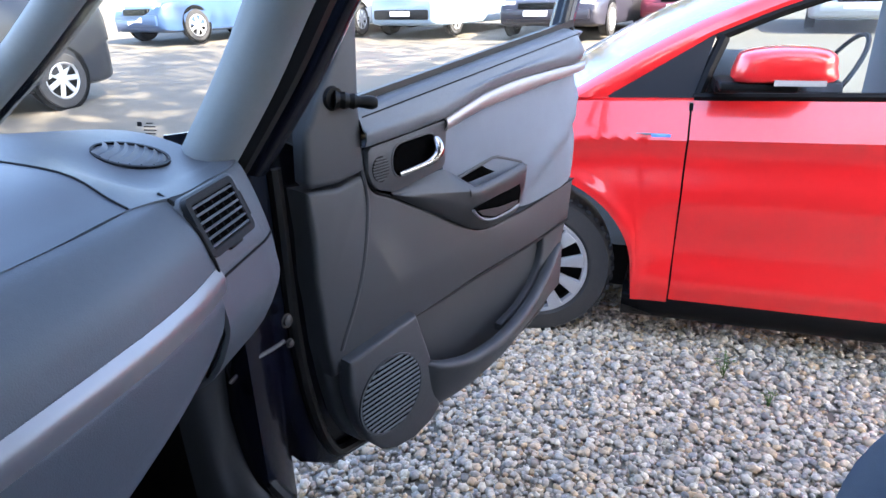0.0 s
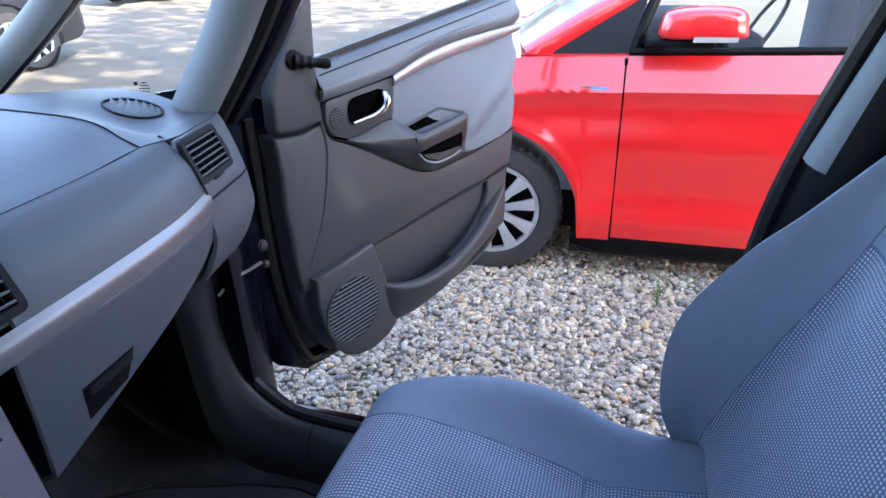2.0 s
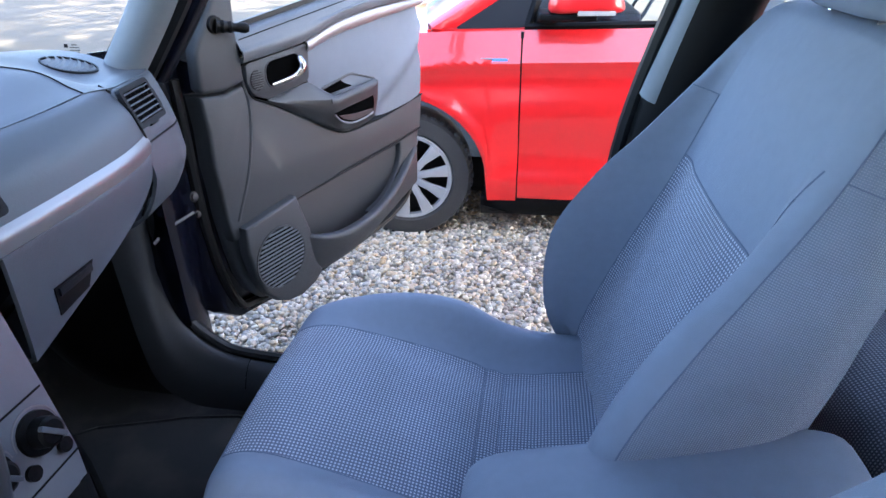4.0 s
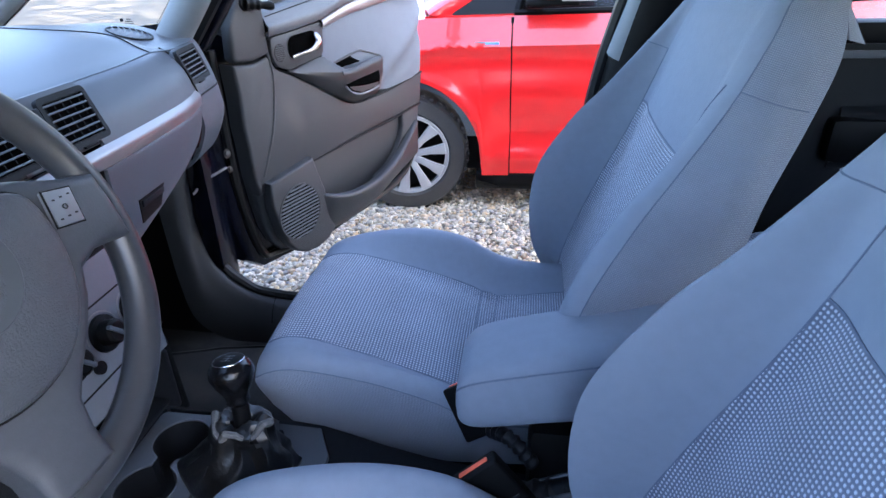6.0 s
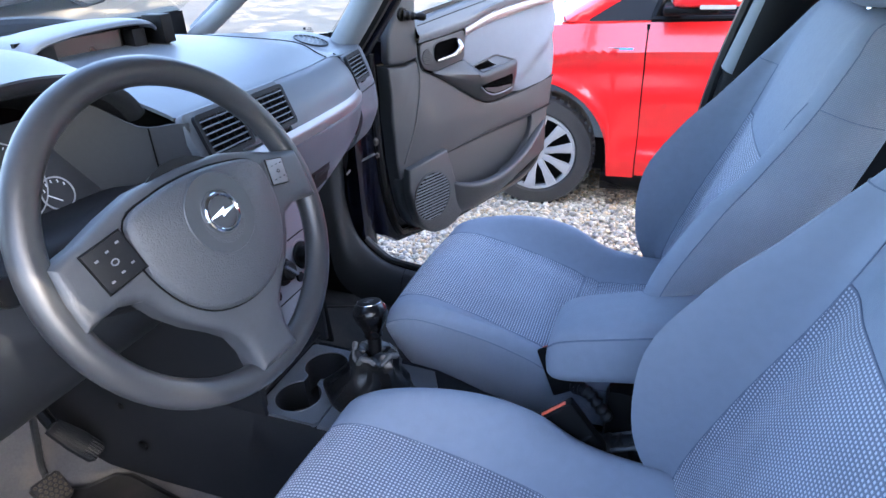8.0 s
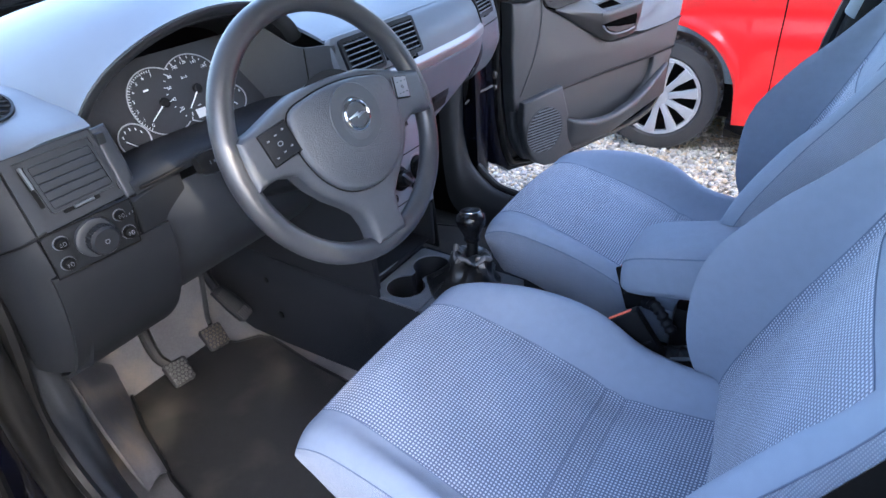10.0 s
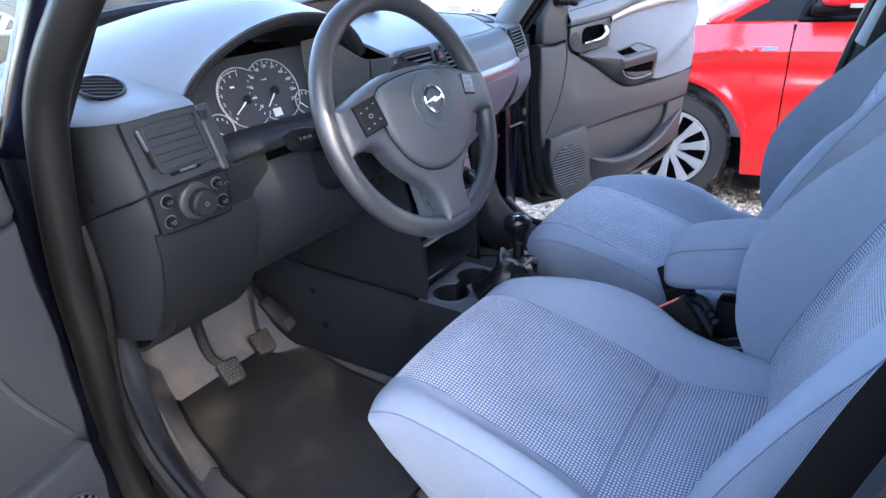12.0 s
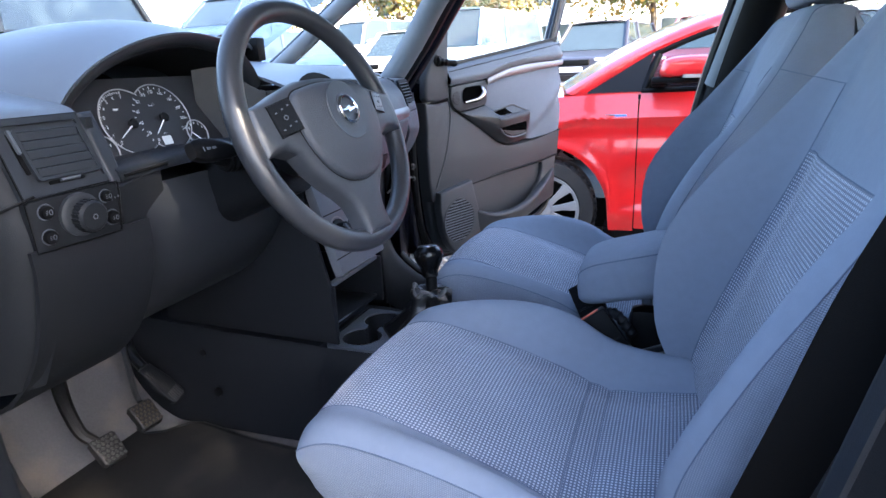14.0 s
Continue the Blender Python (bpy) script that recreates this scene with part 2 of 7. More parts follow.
def spline(pts, n, closed=False):
    """Points along a smooth curve through pts, n to a span."""
    p = np.asarray(pts, float)
    k = len(p)
    out = []
    for i in range(k if closed else k - 1):
        if closed:
            a, b, c, d = p[(i - 1) % k], p[i], p[(i + 1) % k], p[(i + 2) % k]
        else:
            b, c = p[i], p[i + 1]
            a = p[i - 1] if i else 2 * b - c
            d = p[i + 2] if i + 2 < k else 2 * c - b
        for t in np.arange(n) / n:
            out.append(0.5 * (2 * b + (c - a) * t + (2 * a - 5 * b + 4 * c - d) * t * t + (3 * b - 3 * c + d - a) * t ** 3))
    if not closed:
        out.append(p[-1])
    return np.array(out)


def surface_grid(ctrl, nu=4, nv=4, closed_v=False):
    """A smooth grid of points through rows of control points."""
    c = np.asarray(ctrl, float)
    rows = np.array([spline(r, nv, closed_v) for r in c])
    return np.array([spline(rows[:, j], nu) for j in range(rows.shape[1])]).transpose(1, 0, 2)


def grid_bm(g, closed_v=False, caps=False, thick=0.0):
    """A sheet from a grid of points, with lengths in metres as its uv."""
    b = bmesh.new()
    nu, nv = g.shape[:2]
    vs = [[b.verts.new(g[i, j]) for j in range(nv)] for i in range(nu)]
    du = np.concatenate([[0], np.cumsum(np.linalg.norm(np.diff(g[:, nv // 2], axis=0), axis=1))])
    dv = np.zeros((nu, nv))
    dv[:, 1:] = np.cumsum(np.linalg.norm(np.diff(g, axis=1), axis=2), axis=1)
    dv -= dv[:, nv // 2][:, None]
    uv = b.loops.layers.uv.new("UVMap")
    for i in range(nu - 1):
        for j in range(nv if closed_v else nv - 1):
            k = (j + 1) % nv
            q = [(i, j), (i, k), (i + 1, k), (i + 1, j)]
            try:
                f = b.faces.new([vs[a][c] for a, c in q])
            except ValueError:
                continue
            for lp, (a, c) in zip(f.loops, q):
                lp[uv].uv = (du[a], dv[a, c])
    if caps and closed_v:
        b.faces.new(vs[0][::-1]), b.faces.new(vs[-1])
    if thick:
        bmesh.ops.recalc_face_normals(b, faces=b.faces)
        bmesh.ops.solidify(b, geom=b.faces[:], thickness=thick)
    return b


def tube(pts, r, seg=10, closed=False, caps=True):
    """A round bar along points; r may be a list."""
    p = np.asarray(pts, float)
    n = len(p)
    rs = np.full(n, r, float) if np.isscalar(r) else np.asarray(r, float)
    tan = np.array([p[(i + 1) % n] - p[i - 1] if closed or 0 < i < n - 1 else (p[1] - p[0] if i == 0 else p[-1] - p[-2]) for i in range(n)])
    up = Vector((0.13, 0.21, 0.97))
    g = []
    side = None
    for i in range(n):
        t = Vector(tan[i]).normalized()
        s = t.cross(up) if side is None else side - t * side.dot(t)
        if s.length < 1e-4:
            s = t.cross(Vector((1, 0, 0)))
        s.normalize()
        side = s
        w = t.cross(s)
        g.append([p[i] + rs[i] * (math.cos(a) * np.array(s) + math.sin(a) * np.array(w)) for a in np.linspace(0, 2 * math.pi, seg, endpoint=False)])
    if closed:
        g.append(g[0])
    b = grid_bm(np.array(g), True, caps and not closed)
    if closed:
        bmesh.ops.remove_doubles(b, verts=b.verts, dist=1e-5)
    return b


def lathe(profile, seg=32, m=None, caps=True):
    """Turned round z: rows of radius, height."""
    g = np.array([[(r * math.cos(a), r * math.sin(a), h) for a in np.linspace(0, 2 * math.pi, seg, endpoint=False)] for r, h in profile])
    b = grid_bm(g, True, caps)
    if m is not None:
        bmesh.ops.transform(b, matrix=m, verts=b.verts)
    return b


def plate(outline, depth, m=None, bevel=0.0, seg=2):
    """A flat piece: an outline in x, y, drawn up to z = depth, with rounded edges."""
    b = bmesh.new()
    f = b.faces.new([b.verts.new((x, y, 0)) for x, y in outline])
    r = bmesh.ops.extrude_face_region(b, geom=[f])
    bmesh.ops.translate(b, vec=(0, 0, depth), verts=[v for v in r["geom"] if isinstance(v, bmesh.types.BMVert)])
    bmesh.ops.recalc_face_normals(b, faces=b.faces)
    if bevel:
        top = [e for e in b.edges if all(abs(v.co.z - depth) < 1e-6 for v in e.verts)]
        bmesh.ops.bevel(b, geom=top, offset=bevel, segments=seg, affect="EDGES", profile=0.5)
    if m is not None:
        bmesh.ops.transform(b, matrix=m, verts=b.verts)
    return b


def basis(origin, ex, ey, ez):
    """A placing from an origin and three axes."""
    return Matrix(((ex[0], ey[0], ez[0], origin[0]), (ex[1], ey[1], ez[1], origin[1]), (ex[2], ey[2], ez[2], origin[2]), (0, 0, 0, 1)))


def facing(origin, normal, up=(0, 0, 1)):
    """A placing whose z points along normal and whose y points up along the surface."""
    z = Vector(normal).normalized()
    x = Vector(up).cross(z).normalized()
    return basis(origin, x, z.cross(x), z)


def rounded(w, h, r, n=5):
    """The outline of a rounded rectangle about the origin."""
    pts = []
    for cx, cy, a0 in ((w / 2 - r, h / 2 - r, 0), (-w / 2 + r, h / 2 - r, 90), (-w / 2 + r, -h / 2 + r, 180), (w / 2 - r, -h / 2 + r, 270)):
        pts += [(cx + r * math.cos(radians(a0 + 90 * i / n)), cy + r * math.sin(radians(a0 + 90 * i / n))) for i in range(n + 1)]
    return pts


def ellipse(a, b, n=32):
    return [(a * math.cos(2 * math.pi * i / n), b * math.sin(2 * math.pi * i / n)) for i in range(n)]


def ring_plate(outer, inner, depth, m=None):
    """A flat frame between two outlines of the same number of points, depth thick."""
    b = bmesh.new()
    n = len(outer)
    rows = [[b.verts.new((x, y, z)) for x, y in o] for o, z in ((outer, 0), (outer, depth), (inner, depth), (inner, 0))]
    for i in range(n):
        for k in range(4):
            a, c = rows[k], rows[(k + 1) % 4]
            b.faces.new((a[i], a[(i + 1) % n], c[(i + 1) % n], c[i]))
    if m is not None:
        bmesh.ops.transform(b, matrix=m, verts=b.verts)
    return b


# ---- ground ----
def rise(x, y):
    """The lot climbs gently away from the two cars."""
    return 0.035 * min(60.0, max(0.0, math.hypot(x, y) - 3.0))


def ground():
    b = bmesh.new()
    # one sheet: gravel bed near the cars, open lot to the horizon
    xs = [-400, -60, -30, -20, -15, -11, -8, -6, -4, -3, -2, -1, 0, 1, 2, 3, 4, 6, 8, 12, 20, 60, 400]
    ys = [-400, -60, -12, -6, -3, -1, 1, 2, 3, 4, 5, 6, 8, 10, 13, 17, 22, 30, 60, 400]
    v = [[b.verts.new((x, y, -0.012 + rise(x, y))) for y in ys] for x in xs]
    for i in range(len(xs) - 1):
        for j in range(len(ys) - 1):
            b.faces.new((v[i][j], v[i + 1][j], v[i + 1][j + 1], v[i][j + 1]))
    ob = part("ground", b, ASPHALT, None, smooth=False)
    tagged(ob, "sunlit pale asphalt of the car park", "ground", kind="structure")
    gx, gy = np.linspace(-2.6, 5.0, 24), np.linspace(-3.0, 4.4, 24)
    b = grid_bm(np.array([[(x, y, rise(x, y) + 0.002 - (0.03 if i in (0, 23) or j in (0, 23) else 0)) for j, y in enumerate(gy)] for i, x in enumerate(gx)]))
    tagged(part("gravel_bed", b, EARTH, None, smooth=False), "sandy bed under the loose gravel", "ground", kind="structure")


def pebbles():
    """Loose rounded stones, one heap."""
    rng = np.random.default_rng(5)
    t = bmesh.new()
    bmesh.ops.create_icosphere(t, subdivisions=1, radius=1.0)
    base = np.array([v.co[:] for v in t.verts])
    tri = np.array([[v.index for v in f.verts] for f in t.faces])
    t.free()
    n = 62000
    x = rng.uniform(-0.75, 2.3, n)
    y = 0.70 + (rng.random(n) ** 1.1) * 2.5
    size = np.clip(rng.lognormal(math.log(0.0092), 0.30, n), 0.005, 0.019)
    verts, k = np.zeros((n, len(base), 3)), len(base)
    for i in range(n):
        s = base * (1 + rng.uniform(-0.2, 0.2, (k, 1)))
        s = s * (1.15 * size[i], size[i] * rng.uniform(0.7, 1.0), size[i] * rng.uniform(0.5, 0.8))
        a, c = rng.uniform(0, 2 * math.pi), rng.normal(0, 0.4)
        rz = np.array([[math.cos(a), -math.sin(a), 0], [math.sin(a), math.cos(a), 0], [0, 0, 1]])
        rx = np.array([[1, 0, 0], [0, math.cos(c), -math.sin(c)], [0, math.sin(c), math.cos(c)]])
        verts[i] = s @ rx.T @ rz.T + (x[i], y[i], rise(x[i], y[i]) + size[i] * 0.3 + rng.uniform(-0.004, 0.012))
    faces = (tri[None] + (np.arange(n) * k)[:, None, None]).reshape(-1, 3)
    me = bpy.data.meshes.new("gravel")
    me.from_pydata(verts.reshape(-1, 3).tolist(), [], faces.tolist())
    me.polygons.foreach_set("use_smooth", np.ones(len(me.polygons), bool))
    me.materials.append(PEBBLE)
    tagged(new("gravel", me), "loose rounded pebbles in grey, tan and white", "gravel", kind="stuff")


ground()
pebbles()


# ---- shell of the car we sit in ----
def car_shell():
    car = thing("car_body", "dark blue car body with pale grey pillar trim and open front doors", "car", (0.3, 0, 0.2), kind="structure")
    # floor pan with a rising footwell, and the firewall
    # passenger half takes the darker carpet, which paints in its footwell shade
    for ya, yb, mt, lb in ((-0.66, 0.02, CARPET_PALE, "dusty grey carpeted floor"), (0.02, 0.66, CARPET_SHADED, "grey carpeted floor, darkened for footwell shade")):
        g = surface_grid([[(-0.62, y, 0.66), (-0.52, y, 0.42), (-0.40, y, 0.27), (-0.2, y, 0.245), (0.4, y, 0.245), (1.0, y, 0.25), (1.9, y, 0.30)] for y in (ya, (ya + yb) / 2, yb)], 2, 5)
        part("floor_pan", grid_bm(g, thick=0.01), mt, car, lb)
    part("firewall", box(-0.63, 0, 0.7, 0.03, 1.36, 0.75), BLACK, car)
    for s in (-1, 1):
        # door sill, rising at the front into the pillar foot
        fwd = 0.0 if s > 0 else 0.055
        path = spline([(-0.16, s * 0.665, 0.98), (-0.145 + fwd, s * 0.675, 0.78), (-0.161 + fwd, s * 0.69, 0.60), (-0.158 + fwd, s * 0.69, 0.512), (-0.132 + fwd, s * 0.69, 0.442), (-0.08 + fwd, s * 0.69, 0.391), (-0.025 + fwd, s * 0.69, 0.364), (0.12, s * 0.69, 0.352), (0.45, s * 0.69, 0.35), (0.66 + (0.15 if s < 0 else 0), s * 0.69, 0.37), (0.72 + (0.15 if s < 0 else 0), s * 0.70, 0.5), (0.76 + (0.15 if s < 0 else 0), s * 0.71, 0.8)], 6)
        part("door_seal", tube(path, 0.012, 8), RUBBER, car, "black rubber door seal")
        rim = ((-0.150, 0.80), (-0.166, 0.62), (-0.164, 0.52), (-0.140, 0.435), (-0.085, 0.378), (-0.022, 0.352), (0.12, 0.340), (0.4, 0.336), (0.75, 0.34), (1.2, 0.35))
        fold = ((-0.168, 0.80), (-0.170, 0.60), (-0.168, 0.49), (-0.143, 0.403), (-0.085, 0.350), (-0.018, 0.336), (0.12, 0.333), (0.4, 0.331), (0.75, 0.335), (1.2, 0.345))
        low = ((-0.185, 0.78), (-0.182, 0.57), (-0.174, 0.455), (-0.156, 0.362), (-0.103, 0.312), (-0.023, 0.305), (0.12, 0.305), (0.4, 0.305), (0.75, 0.305), (1.2, 0.31))
        foot = ((-0.22, 0.78), (-0.215, 0.56), (-0.21, 0.42), (-0.19, 0.315), (-0.12, 0.262), (-0.02, 0.255), (0.12, 0.252), (0.4, 0.25), (0.75, 0.25), (1.2, 0.25))
        trims = [[(x + fwd, s * yy, z) for x, z in line] for yy, line in ((0.690, rim), (0.676, [(x + 0.002, z + 0.006) for x, z in rim]), (0.662, [(x - 0.002, z + 0.002) for x, z in rim]), (0.648, fold), (0.630, low), (0.618, foot))]
        part("kick_trim", grid_bm(surface_grid(trims, 4, 5), thick=0.004), DASH_SIDE, car, "dark plastic kick panel curving into the sill trim")
        part("trim_joint", tube([(0.006 + fwd, s * yy, z) for yy, z in ((0.690, 0.349), (0.676, 0.355), (0.662, 0.349), (0.648, 0.337), (0.630, 0.307))], 0.0016, 6), BLACK, car)
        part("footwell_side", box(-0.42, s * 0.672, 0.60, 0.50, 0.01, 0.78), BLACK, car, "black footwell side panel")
        part("sill", box(0.5, s * 0.738, 0.235, 1.9, 0.10, 0.13, 0.02), PAINT_DARK, car, "dark painted door sill")
        # hinge pillar below the windscreen
        part("hinge_pillar", box(-0.165, s * 0.715, 0.66, 0.10, 0.08, 0.66, 0.02), PAINT_DARK, car, "dark painted hinge pillar")
        part("pillar_face", grid_bm(surface_grid([[(x, s * y, z) for x, y in ((-0.175, 0.66), (-0.150, 0.70), (-0.140, 0.735), (-0.165, 0.77))] for z in (0.36, 0.55, 0.80, 1.02)], 3, 4), thick=0.004), PAINT_DARK, car, "glossy dark painted face of the hinge pillar")
        # rear strut of the quarter light and front strut along the windscreen
        strut = [(-0.09, s * 0.665, 0.98), (0.01, s * 0.65, 1.10), (0.12, s * 0.625, 1.24), (0.30, s * 0.585, 1.42)]
        for nm, off, r, mt, lb in (("quarter_pillar_trim", (-0.03, -0.008 if s > 0 else 0.03), 0.034, TRIM, "pale grey pillar trim"), ("quarter_pillar", (0.002, 0.045), 0.030, PAINT_DARK, "dark painted pillar")):
            part(nm, tube(spline([(x + off[0], y + s * off[1], z) for x, y, z in strut], 5), r, 12), mt, car, lb)
        part("door_frame_seal", tube(spline([(x + 0.006, y + s * 0.012, z) for x, y, z in strut], 5), 0.016, 8), RUBBER, car, "black rubber frame seal")
        wind = [(-0.60, s * 0.69, 1.0), (-0.42, s * 0.685, 1.115), (-0.25, s * 0.67, 1.225), (0.12, s * 0.60, 1.42)]
        part("windscreen_pillar", tube(spline(wind, 5), 0.024, 12), TRIM, car, "pale grey windscreen pillar trim")
        part("windscreen_pillar_skin", tube(spline([(x - 0.02, y + s * 0.045, z + 0.01) for x, y, z in wind], 5), 0.03, 10), PAINT_DARK, car)
        q = bmesh.new()
        q.faces.new([q.verts.new(p) for p in ((-0.58, s * 0.70, 1.0), (-0.09, s * 0.685, 0.985), (0.16, s * 0.635, 1.30), (-0.10, s * 0.665, 1.30))])
        pane = part("quarter_light", q, GLASS, car, "fixed quarter window glass", smooth=False)
        pane.visible_shadow = False
        # centre pillar
        k = 0.15 if s < 0 else 0.0
        bp = spline([(a + k, b, c) for a, b, c in [(0.79, s * 0.715, 0.32), (0.80, s * 0.715, 0.62), (0.835, s * 0.705, 0.92), (0.90, s * 0.67, 1.18), (0.97, s * 0.60, 1.45)]], 5)
        part("centre_pillar", tube(bp, [0.06] * len(bp), 14), BLACK, car, "black centre pillar lower trim")
        cover = [[(x + (0.0 if s < 0 else -0.05), s * y, z) for z, x in ((0.30, 0.74), (0.45, 0.765), (0.60, 0.793), (0.75, 0.822), (0.90, 0.856), (1.0, 0.885))] for y, d in ((0.716, 0), (0.690, 0))]
        cover += [[(x + 0.03, s * 0.668, z) for x, _, z in cover[0]], [(x + 0.11, s * 0.662, z) for x, _, z in cover[0]], [(x + 0.20, s * 0.675, z) for x, _, z in cover[0]]]
        part("pillar_cover", grid_bm(surface_grid(cover, 3, 4), thick=0.004), DASH_LOW, car, "dark slate plastic cover of the centre pillar")
        part("centre_pillar_trim", tube(spline([(0.805 + k, s * 0.69, 0.95), (0.872 + k, s * 0.655, 1.18), (0.94 + k, s * 0.585, 1.45)], 6), 0.030, 12), TRIM, car, "pale grey centre pillar upper trim")
        part("pillar_seal", tube(spline([(0.735 + k, s * 0.72, 0.62), (0.765 + k, s * 0.715, 0.9), (0.835 + k, s * 0.68, 1.18), (0.905 + k, s * 0.61, 1.45)], 6), 0.014, 8), RUBBER, car)
    # roof, windscreen, rear body
    roof = surface_grid([[(x, y, z - 0.10 * (y / 0.6) ** 4) for x, z in ((0.12, 1.42), (0.5, 1.47), (1.2, 1.49), (2.2, 1.44))] for y in (-0.62, -0.4, 0, 0.4, 0.62)], 3, 4)
    part("roof", grid_bm(roof, thick=0.03), surface("pale_headlining", (0.5, 0.49, 0.46), 0.9, bump=0.3), car, "pale cloth headlining")
    skin = surface_grid([[(x, y, z + 0.035 - 0.10 * (y / 0.6) ** 4) for x, z in ((0.10, 1.41), (0.5, 1.47), (1.2, 1.49), (2.27, 1.44))] for y in (-0.63, -0.4, 0, 0.4, 0.63)], 3, 4)
    part("roof_skin", grid_bm(skin, thick=0.004), PAINT_DARK, car, "dark painted roof")
    arch = [(0.36 * math.cos(a), 0.29 + 0.36 * math.sin(a)) for a in np.linspace(0.05, math.pi - 0.05, 14)]
    for s in (-1, 1):
        side = basis((0, s * 0.79, 0), (1, 0, 0), (0, 0, 1), (0, -1, 0))
        part("front_wing", plate([(-0.22, 0.30), (-0.22, 0.96), (-0.70, 0.90), (-1.30, 0.74), (-1.48, 0.55), (-1.48, 0.30)] + [(-1.02 - x, z) for x, z in arch], 0.02, side), PAINT_DARK, car, "dark painted front wing", smooth=False)
        part("rear_side", plate([(0.98, 0.24), (0.98, 0.98), (2.20, 0.98), (2.28, 0.80), (2.28, 0.30)] + [(1.80 + x, z) for x, z in arch] + [(1.40, 0.24)], 0.02, side), PAINT_DARK, car, "dark painted rear side", smooth=False)
    w = bmesh.new()
    w.faces.new([w.verts.new(p) for p in ((-0.66, -0.66, 1.05), (-0.66, 0.66, 1.05), (0.10, 0.58, 1.42), (0.10, -0.58, 1.42))])
    ws = part("windscreen", w, GLASS, car, "clear windscreen glass", smooth=False)
    ws.visible_shadow = False
    part("cowl", tube(spline([(-0.63, -0.66, 1.0), (-0.64, -0.3, 1.075), (-0.645, 0, 1.09), (-0.64, 0.3, 1.075), (-0.63, 0.66, 1.0)], 5), 0.018, 10), BLACK, car, "black windscreen cowl")
    part("firewall_top", box(-0.67, 0, 0.86, 0.03, 1.36, 0.36), BLACK, car)
    for side in (-1, 1):
        for i, (w, h) in enumerate(((0.010, 0.0016), (0.018, 0.0014), (0.020, 0.0014), (0.016, 0.0014), (0.009, 0.0014), (0.018, 0.0014))):
            part("glass_mark", box(0, -0.0045 * i, 0, w, h, 0.0006), BLACK, car, m=facing((-0.213, side * 0.680, 1.031), (0.05, -side, 0.1)), smooth=False)
        part("glass_mark", box(-side * 0.016, -0.0015, 0, 0.007, 0.006, 0.0006), BLACK, car, m=facing((-0.213, side * 0.680, 1.031), (0.05, -side, 0.1)), smooth=False)
    # printed dots along the quarter light's edge
    for side in (-1, 1):
        dots = bmesh.new()
        for p in spline([(-0.165, 0.683, 0.995), (-0.067, 0.667, 1.10), (0.045, 0.643, 1.24)], 26):
            for k, r in enumerate((0.0022, 0.0018, 0.0013)):
                join(dots, plate(ellipse(r, r, 6), 0.0005, facing((p[0] - 0.0055 * k, side * (p[1] + 0.002), p[2] + 0.001), (0.0, -side, 0.2))))
        part("printed_dots", dots, BLACK, car, smooth=False)
    # wide seal round the driver's door opening
    part("door_opening_seal", tube(spline([(0.22, -0.64, 1.30), (0.09, -0.69, 1.143), (0.0, -0.705, 1.046), (-0.035, -0.712, 0.95), (-0.072, -0.716, 0.80), (-0.085, -0.716, 0.68), (-0.115, -0.714, 0.50), (-0.115, -0.71, 0.36), (-0.08, -0.71, 0.30)], 6), 0.024, 12), RUBBER, car, "wide black rubber seal round the door opening")
    part("rear_bulkhead", box(2.25, 0, 0.8, 0.04, 1.4, 1.2), DARK, car)
    for s in (-1, 1):
        part("rear_door_panel", box(1.60, s * 0.70, 0.62, 1.1, 0.05, 0.72, 0.02), DARK, car, "dark rear door panel")
        part("rear_arm_ledge", box(1.55, s * 0.665, 0.80, 0.7, 0.05, 0.09, 0.02), BLACK, car)
        part("rear_pull", grid_bm(surface_grid([[(1.22 + 0.1 * i, s * (0.672 - w), z) for z, w in ((0.74, 0.0), (0.755, 0.03 * k), (0.80, 0.045 * k), (0.845, 0.028 * k), (0.86, 0.0))] for i, k in enumerate((0.2, 0.8, 1.0, 1.0, 0.8, 0.2))], 3, 3), thick=0.004), DARK, car, "rounded rear door armrest")
        part("rear_trim_line", box(1.60, s * 0.672, 0.958, 1.1, 0.006, 0.014, 0.002), DASH_MID, car, "pale trim line on the rear door")
        part("rear_belt_strip", box(1.60, s * 0.70, 0.995, 1.1, 0.055, 0.04, 0.01), BLACK, car)
        q = bmesh.new()
        q.faces.new([q.verts.new(p) for p in ((1.05, s * 0.70, 1.02), (2.1, s * 0.70, 1.02), (2.1, s * 0.60, 1.40), (1.1, s * 0.60, 1.40))])
        part("rear_door_glass", q, GLASS, car, smooth=False).visible_shadow = False
    # bonnet and front wings ahead of the windscreen
    hood = surface_grid([[(x, y, z - 0.12 * (abs(y) / 0.78) ** 3) for y in (-0.78, -0.5, 0, 0.5, 0.78)] for x, z in ((-0.70, 1.0), (-1.0, 0.93), (-1.35, 0.80), (-1.5, 0.55))], 3, 4)
    part("bonnet", grid_bm(hood, thick=0.02), PAINT_DARK, car, "dark bonnet")
    return car


our_car = car_shell()


